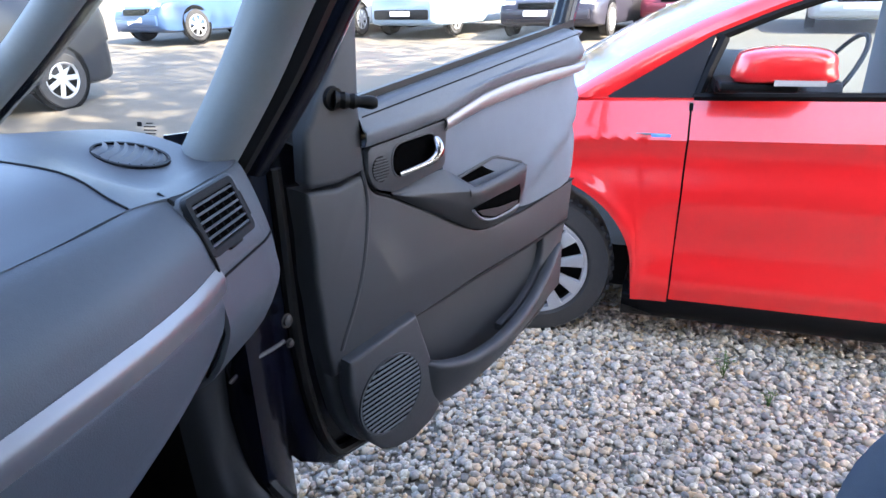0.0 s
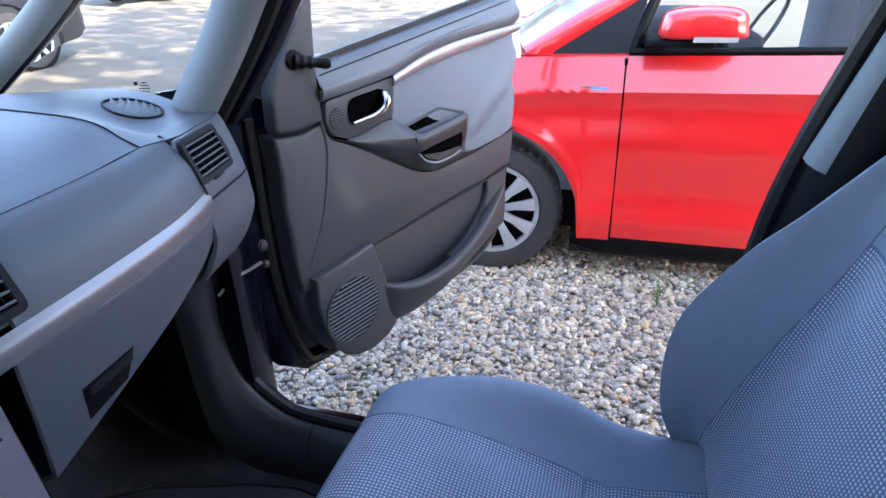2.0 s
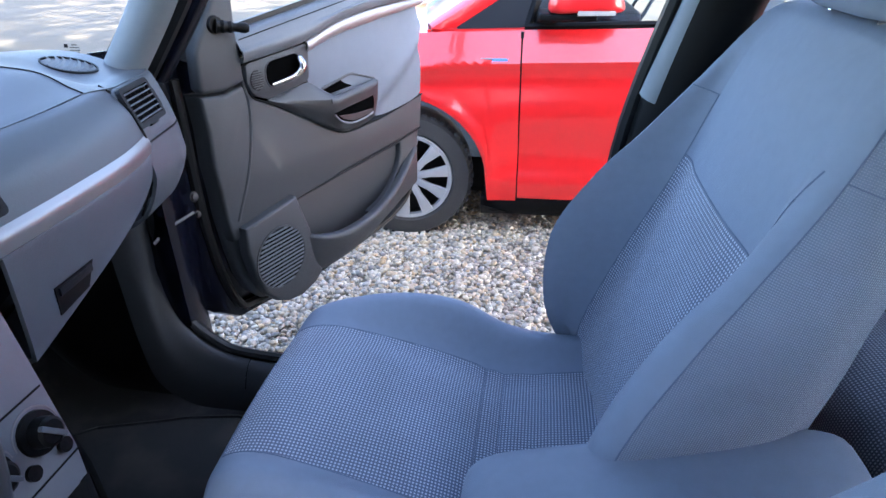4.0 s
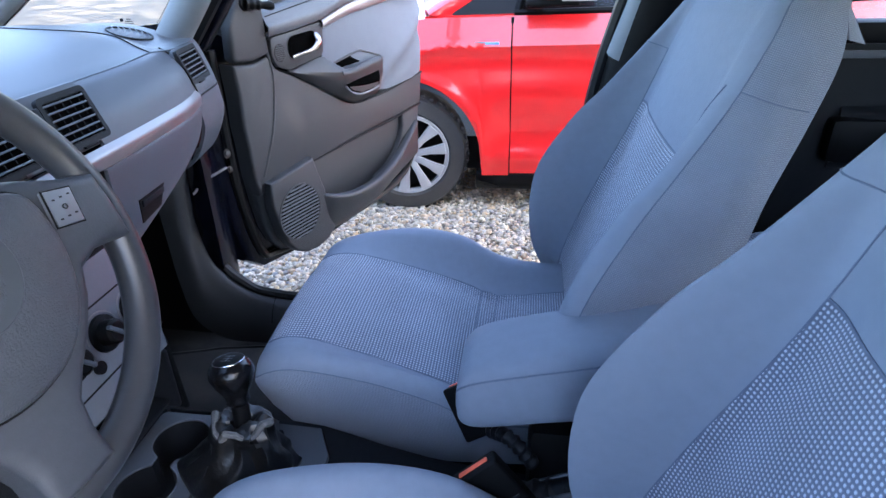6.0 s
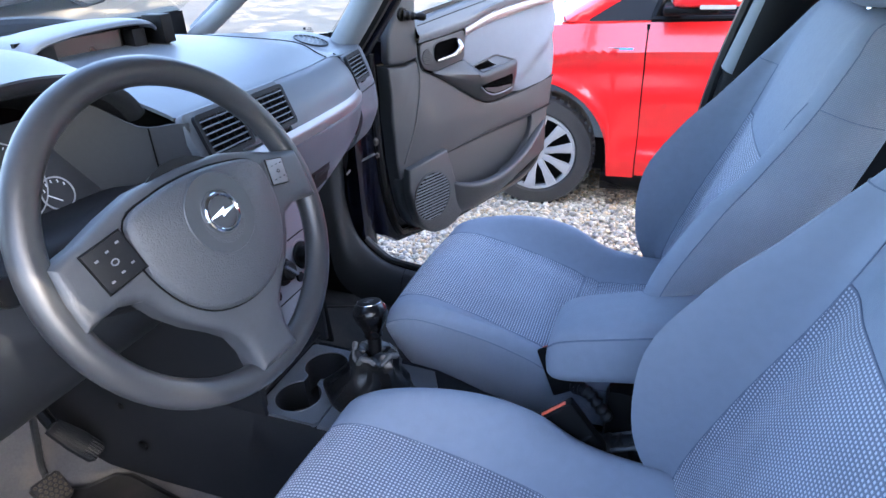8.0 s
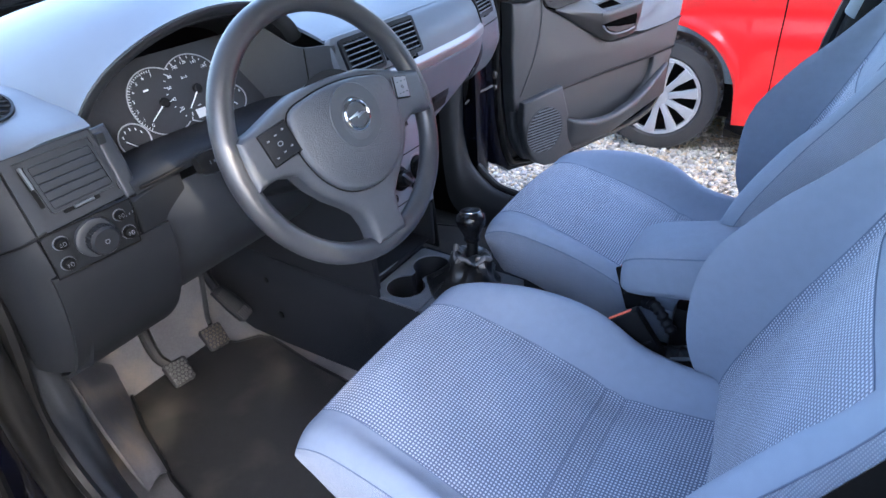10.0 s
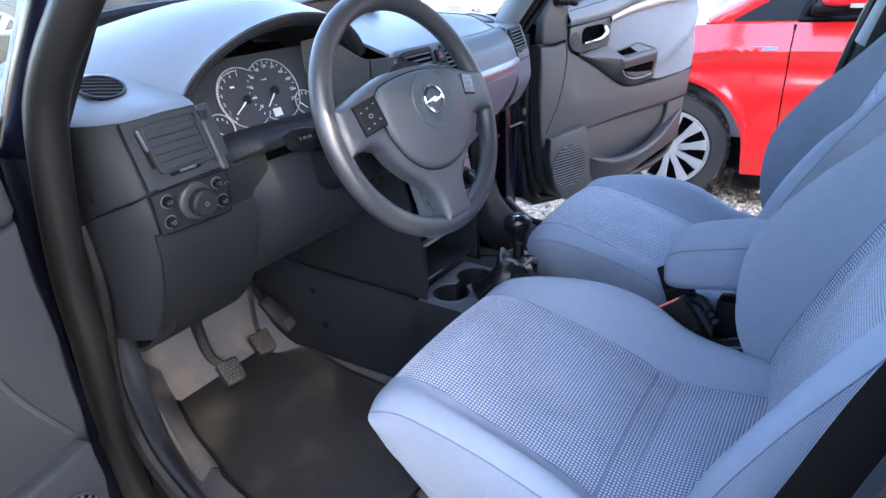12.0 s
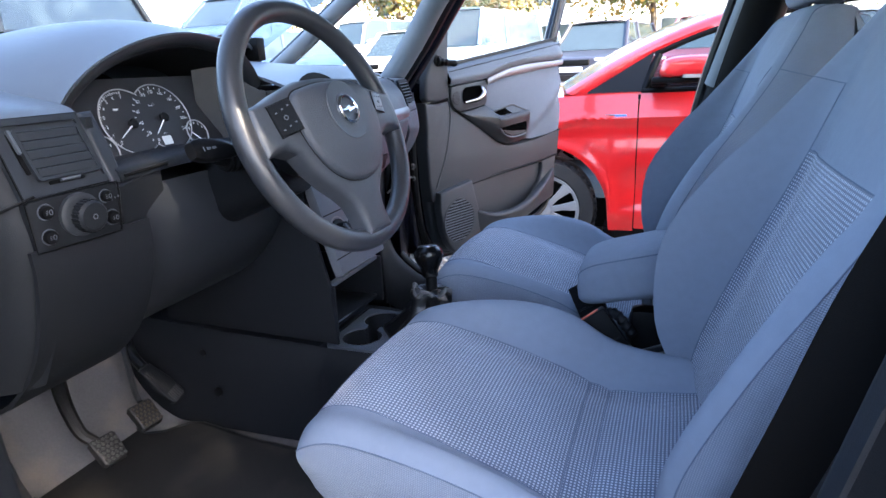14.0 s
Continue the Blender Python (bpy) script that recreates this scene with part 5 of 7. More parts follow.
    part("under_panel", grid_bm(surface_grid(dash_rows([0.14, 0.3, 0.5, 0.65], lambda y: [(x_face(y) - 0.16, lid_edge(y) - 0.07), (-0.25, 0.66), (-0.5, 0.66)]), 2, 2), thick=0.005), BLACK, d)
    # windscreen-side outlets
    for s in (1, -1):
        m = facing((-0.146, s * (0.571 if s > 0 else 0.563), 1.0135 if s > 0 else 1.0185), (0.287, 0, 0.958), (-0.40, s * 0.88, 0.12))
        o = part("side_outlet", ring_plate(ellipse(0.0425, 0.034, 36), ellipse(0.0395, 0.0305, 36), 0.006, m @ pose(0, 0, 0.0)), DARK, d, "oval side window outlet")
        part("outlet_well", plate(ellipse(0.040, 0.031, 36), 0.002, m @ pose(0, 0, -0.0005)), BLACK, o, smooth=False)
        if s < 0:
            for i in range(5):
                h = -0.026 + 0.013 * i
                bar = 2 * 0.029 * math.sqrt(1 - (h / 0.040) ** 2)
                part("outlet_fin", box(h, 0, 0.0042, 0.0026, bar, 0.004, 0.0008, 1), DASH_LOW, o, m=m, smooth=False)
        for i in range(7 if s > 0 else 0):
            h = -0.033 + 0.011 * i
            w = 0.058 * math.sqrt(1 - (h / 0.041) ** 2)
            fin = surface_grid([[(h + 0.004 - 0.008 * k + 0.005 * math.sin(math.pi * (v + 0.5)), v * w, 0.0012 + 0.0055 * k) for v in (-0.5, -0.25, 0, 0.25, 0.5)] for k in (0, 0.5, 1)], 2, 3)
            part("outlet_fin", grid_bm(fin, thick=0.0015), DASH, o, m=m)
    air_vent(d, vm @ Vector((-0.008, 0.008, 0.010)), (0.90, 0.15, 0.34), 0.084, 0.052, 6, 0)
    part("vent_wheel", box(0.046, 0.005, 0.012, 0.004, 0.03, 0.006, 0.001), BLACK, d, m=vm)
    # centre: vent panel and switches
    cp = part("centre_vent_panel", plate(rounded(0.25, 0.088, 0.012), 0.014, facing((0.018, 0.065, 0.966), (0.93, 0.0, 0.36)), 0.004), DASH_MID, d, "grey panel round the centre vents")
    n = (0.93, 0.0, 0.36)
    air_vent(d, (0.036, 0.003, 0.971), n, 0.088, 0.060, 6)
    air_vent(d, (0.036, 0.136, 0.971), n, 0.076, 0.060, 6)
    hz = part("hazard_switch", box(0, 0, 0.004, 0.024, 0.026, 0.008, 0.002), DARK, d, "hazard switch with red triangle", m=facing((0.034, 0.074, 0.985), n))
    tr = [(0.008 * math.sin(a), 0.008 * math.cos(a)) for a in (0, 2.094, 4.189)]
    part("hazard_triangle", ring_plate(tr, [(a * 0.7, b * 0.7) for a, b in tr], 0.0006, facing((0.034, 0.074, 0.984), n) @ pose(0, 0, 0.008)), RED_PRINT, hz, smooth=False)
    part("blank_switch", box(0, 0, 0.004, 0.024, 0.026, 0.008, 0.002), DARK, d, m=facing((0.044, 0.074, 0.957), n))
    # lower face left of centre strip, behind the wheel
    wing = surface_grid([[(-0.125, -0.165, z0), (-0.09, -0.125, z0 + 0.002), (-0.04, -0.088, z1), (0.005, -0.066, z1), (0.026, -0.056, z1)] for z0, z1 in ((0.893, 0.895), (0.94, 0.93), (0.985, 0.965), (1.02, 0.985), (1.04, 1.0))], 3, 4)
    part("cluster_wing", grid_bm(wing, thick=0.004), DASH_SIDE, d, "dark panel between the instruments and the centre vents")
    part("wing_gap", tube(wing[:, 9] + (0.002, -0.002, 0), 0.0013, 6), BLACK, d)
    part("wing_end", grid_bm(surface_grid([[(0.026, -0.056, z), (0.032, -0.062, z - 0.002), (0.034, -0.075, z - 0.004), (0.024, -0.13, z - 0.004)] for z in (0.80, 0.85, 0.895)], 3, 3), thick=0.004), DASH_LOW, d, "dark fascia below the cluster")
    # display pod on the top
    pod = part("display_pod", grid_bm(surface_grid([[(-0.46, y, 1.06), (-0.43, y, 1.062 + h * 0.8), (-0.36, y, 1.06 + h), (-0.30, y, 1.058 + h), (-0.29, y, 1.05 + h)] for y, h in ((-0.055, 0.0), (-0.03, 0.032), (0.01, 0.048), (0.11, 0.056), (0.21, 0.054), (0.25, 0.038), (0.28, 0.0))], 4, 4), thick=0.006), DASH, d, "grey display hood on the dash top")
    part("pod_back", box(-0.335, 0.11, 1.075, 0.008, 0.27, 0.055), BLACK, pod)
    part("display", box(-0.329, 0.11, 1.078, 0.004, 0.16, 0.036, 0.001), surface("unlit_display", (0.012, 0.0125, 0.013), 0.3), pod, "unlit display pane", smooth=False)
    for y in (0.01, 0.215):
        part("pod_cheek", box(-0.32, y, 1.075, 0.03, 0.035, 0.04, 0.006), DARK, pod)
    # sticker-free block standing at the pod's edge
    part("pod_block", box(-0.30, 0.262, 1.088, 0.05, 0.03, 0.055, 0.004), BLACK, pod)
    # left of the instruments
    ysl = [-0.66, -0.64, -0.60, -0.56, -0.515, -0.49]
    part("top_pad_left", grid_bm(surface_grid(dash_rows(ysl, lambda y: [(-0.64, 1.01), (-0.42, 1.02), (-0.22, 1.030), (-0.12, 1.012 - 0.2 * max(0, -0.58 - y)), (-0.055 - 0.5 * max(0, -0.58 - y), 1.0 - 0.25 * max(0, -0.56 - y)), (-0.035 - 0.5 * max(0, -0.58 - y), 0.99 - 0.3 * max(0, -0.56 - y))]), 3, 4), thick=0.006), DASH, d, "smooth blue-grey padded top")
    nl = (0.902, 0.05, 0.428)
    pm = facing((-0.0072, -0.5477, 0.9563), nl)
    part("left_panel", ring_plate([(-0.073, 0.037), (0.047, 0.037), (0.0475, -0.059), (-0.081, -0.061)], [(-0.060, 0.029), (0.042, 0.029), (0.041, -0.050), (-0.064, -0.050)], 0.010, pm @ pose(0, 0, -0.008)), DASH_SIDE, d, "grey panel round the closed side vent", smooth=False)
    part("panel_inset", plate([(-0.0605, 0.0295), (0.0425, 0.0295), (0.0415, -0.0505), (-0.0645, -0.0505)], 0.006, pm @ pose(0, 0, -0.008)), DASH_SIDE, d, smooth=False)
    part("panel_rib", plate([(0.0485, 0.0365), (0.072, 0.038), (0.070, -0.02), (0.062, -0.068), (0.041, -0.066)], 0.018, pm @ pose(0, 0, -0.012), 0.006, 4), DASH_SIDE, d, "raised rib beside the instruments")
    part("panel_gap", tube([pm @ Vector(p) for p in ((-0.0745, 0.0375, 0.0005), (0.048, 0.0375, 0.0005), (0.0482, -0.0595, 0.0005), (-0.082, -0.0615, 0.0005))], 0.0014, 6, True), BLACK, d)
    lv = part("shut_vent", ring_plate(rounded(0.092, 0.066, 0.005), rounded(0.084, 0.058, 0.003), 0.0048, pm @ pose(-0.0055, -0.010, -0.0015)), DASH_SIDE, d, "closed side vent with wide flaps")
    part("vent_back", box(-0.0055, -0.010, -0.0012, 0.084, 0.058, 0.001), BLACK, lv, m=pm, smooth=False)
    for i in range(5):
        part("shut_flap", box(0, 0, 0, 0.083, 0.0106, 0.003, 0.0008, 1), DASH_SIDE, lv, m=pm @ pose(-0.0055, -0.0332 + 0.0116 * i, 0.0012, 9, 0, 0))
    part("slot_guide", plate(rounded(0.0055, 0.052, 0.0026), 0.001, pm @ pose(-0.0555, -0.006, -0.0018)), BLACK, lv)
    part("slot_wheel", box(-0.0548, 0.008, 0.002, 0.004, 0.030, 0.005, 0.0015), DASH_MID, lv, m=pm)
    part("slot_guide", plate(rounded(0.052, 0.005, 0.0024), 0.001, pm @ pose(-0.012, -0.0462, -0.0018)), BLACK, lv)
    part("slot_wheel", box(-0.010, -0.0458, 0.002, 0.028, 0.0036, 0.005, 0.0015), DASH_MID, lv, m=pm)
    part("side_cheek", grid_bm(surface_grid([[(x0, -0.612 - q, z) for x0, q in ((xa, 0.0), (xa - 0.02, 0.03), (xa - 0.07, 0.05), (xa - 0.2, 0.055))] for xa, z in ((-0.028, 0.99), (-0.005, 0.95), (0.016, 0.90), (0.026, 0.86), (0.02, 0.80), (-0.0, 0.72), (-0.04, 0.65))], 4, 4), thick=0.005), DASH_LOW, d, "dark end panel with a screw")
    part("cheek_screw", lathe([(0.010, 0), (0.010, 0.003), (0.006, 0.004), (0.005, 0.001), (0.001, 0.001)], 16, facing((-0.055, -0.659, 0.895), (0.35, -0.93, 0.05))), BLACK, d)
    part("cheek_seam", tube(spline([(0.028, -0.617, 0.905), (0.01, -0.645, 0.893), (-0.05, -0.668, 0.87), (-0.14, -0.672, 0.83)], 5), 0.0018, 6), BLACK, d)
    # light switches
    nsw = (0.985, -0.05, -0.03)
    sw = part("light_panel", plate([(-0.062, 0.026), (-0.056, 0.029), (0.058, 0.031), (0.0595, 0.02), (0.054, -0.032), (-0.0585, -0.032)], 0.012, facing((0.018, -0.567, 0.871), nsw), 0.002), DASH_LOW, d, "dark light switch panel")
    m = facing((0.030, -0.567, 0.871), nsw)
    part("rotary_collar", lathe([(0.027, 0), (0.0268, 0.005), (0.0235, 0.007), (0.020, 0.007)], 32, m @ pose(0.000, 0.002, 0)), DASH_SIDE, sw, "pale-edged collar of the light switch")
    part("rotary_knob", lathe([(0.0195, 0.006), (0.0195, 0.019), (0.0165, 0.0225), (0.001, 0.0225)], 28, m @ pose(0.004, 0.000, 0)), DASH_LOW, sw, "round light switch knob")
    part("knob_mark", ring_plate(ellipse(0.0034, 0.0034, 16), ellipse(0.0024, 0.0024, 16), 0.0004, m @ pose(0.004, 0.000, 0.0226)), SILVER_DULL, sw, smooth=False)
    for i in range(24):
        a = 2 * math.pi * i / 24
        part("knob_rib", box(0.0197, 0, 0.0125, 0.0022, 0.0018, 0.013), DARK, sw, m=m @ pose(0.004, 0.000, 0) @ pose(0, 0, 0, 0, 0, math.degrees(a)), smooth=False)
    part("panel_frame", tube([m @ Vector((x, y, -0.0005)) for x, y in ((-0.063, 0.027), (-0.056, 0.030), (0.059, 0.032), (0.0605, 0.02), (0.055, -0.033), (-0.0595, -0.033))], 0.0014, 6, True), BLACK, sw)
    for x, y, r in ((-0.042, 0.014, 0.0085), (-0.043, -0.016, 0.0085), (0.038, 0.017, 0.0075), (0.043, -0.012, 0.009)):
        btn = part("button", lathe([(r, 0), (r, 0.005), (r * 0.86, 0.007), (0.001, 0.0074)], 20, m @ pose(x, y, 0)), BLACK, sw, "small round button with pale mark")
        part("button_rim", tube([m @ Vector((x + 1.08 * r * math.cos(a), y + 1.08 * r * math.sin(a), 0.001)) for a in np.linspace(0, 2 * math.pi, 20, endpoint=False)], 0.0008, 6, True), DASH_MID, btn)
        for k in (-1, 0, 1):
            part("button_mark", box(x - 0.0026, y + 0.0020 * k, 0.0078, 0.0024, 0.0005, 0.0004), SILVER_DULL, btn, m=m, smooth=False)
        part("button_mark", ring_plate(ellipse(0.0022, 0.0032, 12), ellipse(0.0016, 0.0026, 12), 0.0004, m @ pose(x + 0.0022, y, 0.0076)), SILVER_DULL, btn, smooth=False)
    for i in range(5):
        part("dial_tick", box(0.037 + 0.005 * i, 0.009 + 0.001 * i, 0.0005, 0.001, 0.003, 0.0006), SILVER_DULL, sw, m=m, smooth=False)
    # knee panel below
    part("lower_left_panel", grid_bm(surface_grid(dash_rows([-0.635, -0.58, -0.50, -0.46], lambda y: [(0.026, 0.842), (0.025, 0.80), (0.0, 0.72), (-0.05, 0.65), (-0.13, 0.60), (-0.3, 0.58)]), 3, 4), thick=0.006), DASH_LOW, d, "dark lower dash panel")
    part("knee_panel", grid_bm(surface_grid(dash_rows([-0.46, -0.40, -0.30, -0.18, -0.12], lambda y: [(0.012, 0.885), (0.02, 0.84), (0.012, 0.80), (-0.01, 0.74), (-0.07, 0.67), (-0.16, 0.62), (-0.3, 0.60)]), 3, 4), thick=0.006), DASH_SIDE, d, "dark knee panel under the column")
    km = facing((0.0245, -0.4615, 0.872), (0.98, 0.16, -0.08))
    part("knee_cover", plate([(-0.044, 0.022), (0.044, 0.037), (0.048, 0.030), (0.056, -0.038), (0.048, -0.044), (-0.040, -0.030)], 0.022, km @ pose(0, 0, -0.024), 0.004, 3), DASH_LOW, d, "dark fuse cover beside the column")
    # instrument hood
    arc = [(-0.492, 0.995), (-0.465, 1.026), (-0.42, 1.058), (-0.35, 1.086), (-0.27, 1.10), (-0.19, 1.097), (-0.12, 1.080), (-0.068, 1.046), (-0.042, 1.012)]
    rows = []
    for x, widen, k in ((-0.52, 0.10, 0.80), (-0.40, 0.09, 1.06), (-0.28, 0.06, 1.22), (-0.16, 0.03, 1.20), (-0.07, 0.005, 1.03), (-0.045, 0.0, 0.985)):
        rows.append([(x - 0.02 * (abs(y + 0.27) / 0.22) ** 2 * (0 if x < -0.2 else 1), y + (y + 0.27) / 0.22 * widen, 0.985 + (z - 0.985) * k) for y, z in arc])
    part("instrument_hood", grid_bm(surface_grid(rows, 4, 4), thick=0.003), DASH, d, "arched padded instrument hood")
    inner = []
    for x, sc, drop in ((-0.046, 0.992, 0.004), (-0.048, 0.965, 0.010), (-0.056, 0.935, 0.014), (-0.085, 0.905, 0.016), (-0.13, 0.86, 0.016), (-0.19, 0.80, 0.016)):
        inner.append([(x - 0.02 * (abs(y + 0.27) / 0.22) ** 2, -0.27 + (y + 0.27) * sc, 0.90 + (z - 0.90) * sc * 0.995 - drop * 0.3) for y, z in arc])
    inner = surface_grid(inner, 3, 4)
    part("hood_lip", grid_bm(inner[:8], thick=0.003), DASH_SIDE, d, "dark rolled lip of the hood")
    part("hood_lining", grid_bm(inner[7:], thick=0.004), DASH_LOW, d, "dark lining of the hood")
    part("cluster_floor", grid_bm(surface_grid([[(x, y, z) for y in (-0.50, -0.27, -0.05)] for x, z in ((0.012, 0.884), (-0.02, 0.886), (-0.08, 0.888), (-0.13, 0.892))], 3, 3), thick=0.004), DARK, d)
    part("cluster_cheek", box(-0.075, -0.494, 0.935, 0.13, 0.012, 0.10, 0.003), DASH_LOW, d)
    part("cluster_slot", tube([(0.024, -0.486, 0.906), (0.033, -0.417, 0.913)], 0.0026, 6), BLACK, d)
    part("cluster_sill", grid_bm(surface_grid([[(0.026, y, z), (0.018, y, z + 0.016), (-0.02, y, z + 0.022), (-0.10, y, z + 0.010)] for y, z in ((-0.492, 0.899), (-0.40, 0.905), (-0.30, 0.905), (-0.12, 0.900))], 3, 4), thick=0.004), DASH_LOW, d, "dark sill below the instruments")
    gauges(d)
    return d


def lettering(text, size, m, material, parent, name="numeral"):
    cu = bpy.data.curves.new(name, "FONT")
    cu.body, cu.size, cu.align_x, cu.align_y = text, size, "CENTER", "CENTER"
    tmp = new("tmp_text", cu)
    me = bpy.data.meshes.new_from_object(tmp)
    bpy.data.objects.remove(tmp)
    me.materials.clear()
    me.materials.append(material)
    me.transform(m)
    ob = new(name, me)
    ob.parent = parent
    if parent in INVERSE:
        ob.matrix_parent_inverse = INVERSE[parent]
    return ob


def gauges(d):
    """Instrument cluster: two overlapping dials, two small ones, needles, ticks and numerals."""
    m = facing((-0.118, -0.2985, 0.9615), (0.93, -0.02, 0.36))
    c = part("dial_panel", plate(rounded(0.36, 0.15, 0.03), 0.006, m @ pose(0, 0.0, -0.008)), GAUGE, d, "dark instrument cluster with pale numerals")
    dials = ((-0.030, 0.001, 0.0545), (0.040, 0.003, 0.0575))
    for i, (x, y, r) in enumerate(dials):
        other = dials[1 - i]
        pts = [(x + r * math.cos(a), y + r * math.sin(a)) for a in np.linspace(0, 2 * math.pi, 72)]
        pts = [p for p in pts if math.hypot(p[0] - other[0], p[1] - other[1]) > other[2]]
        k = max(range(len(pts)), key=lambda j: math.dist(pts[j], pts[j - 1]))
        pts = pts[k:] + pts[:k]
        part("chrome_ring", tube([m @ Vector((a, b, 0.003)) for a, b in pts], 0.0010, 8), RING, c, "thin chrome ring")
    for x, y, r in ((-0.101, -0.041, 0.026), (0.101, -0.033, 0.0235)):
        part("small_dial", plate(ellipse(r, r), 0.002, m @ pose(x, y, 0)), GAUGE, c)
        part("chrome_ring", tube([m @ Vector((x + r * math.cos(a), y + r * math.sin(a), 0.003)) for a in np.linspace(0, 2 * math.pi, 40, endpoint=False)], 0.0012, 8, True), RING, c)
        for j in range(5):
            a = radians(150 - 30 * j)
            part("tick", box(x + 0.018 * math.cos(a), y + 0.018 * math.sin(a), 0.0026, 0.0015, 0.0045, 0.0005), WHITE_PRINT, c, m=m @ pose(0, 0, 0), smooth=False)
        part("needle", tube([m @ Vector((x, y - 0.012, 0.004)), m @ Vector((x - 0.015, y + 0.002, 0.004))], 0.0009, 6), WHITE_PRINT, c)

    def dial(x, y, r, labels, a0, a1, every):
        n = len(labels)
        for j, t in enumerate(labels):
            a = radians(a0 + (a1 - a0) * j / (n - 1))
            lettering(t, 0.0078, m @ pose(x + (r - 0.0115) * math.cos(a), y + (r - 0.0115) * math.sin(a), -0.0015), WHITE_PRINT, c)
        total = (n - 1) * every
        for j in range(total + 1):
            a = a0 + (a1 - a0) * j / total
            part("tick", box(r - 0.0045, 0, -0.0012, 0.005 if j % every == 0 else 0.003, 0.0009, 0.0006), WHITE_PRINT, c, m=m @ pose(x, y, 0, 0, 0, a), smooth=False)
    dial(dials[0][0], dials[0][1], dials[0][2], [str(i) for i in range(8)], 226, 82, 4)
    dial(dials[1][0], dials[1][1], dials[1][2], [str(i) for i in range(0, 240, 20)], 235, -30, 2)
    for (x, y, r), a in zip(((-0.026, -0.003, 0.055), (0.042, 0.002, 0.058)), (212, 222)):
        a = radians(a)
        part("needle", tube([m @ Vector((x, y, 0.004)), m @ Vector((x + 0.040 * math.cos(a), y + 0.040 * math.sin(a), 0.004))], [0.0016, 0.0007], 6), WHITE_PRINT, c, "white needle")
        part("needle_hub", lathe([(0.0085, 0), (0.0085, 0.005), (0.006, 0.007), (0.001, 0.007)], 20, m @ pose(x, y, 0)), DARK, c)
    lettering("km/h", 0.006, m @ pose(0.030, 0.026, -0.0015), WHITE_PRINT, c, "unit")
    lettering("km", 0.005, m @ pose(0.033, -0.024, -0.0015), WHITE_PRINT, c, "unit")
    part("trip_display", box(0.031, -0.037, -0.001, 0.019, 0.015, 0.001), surface("pale_lcd", (0.55, 0.58, 0.6), 0.3), c, "pale trip display", m=m, smooth=False)
    part("unit_mark", box(-0.044, 0.024, -0.001, 0.009, 0.003, 0.0006), WHITE_PRINT, c, m=m, smooth=False)


dashboard()


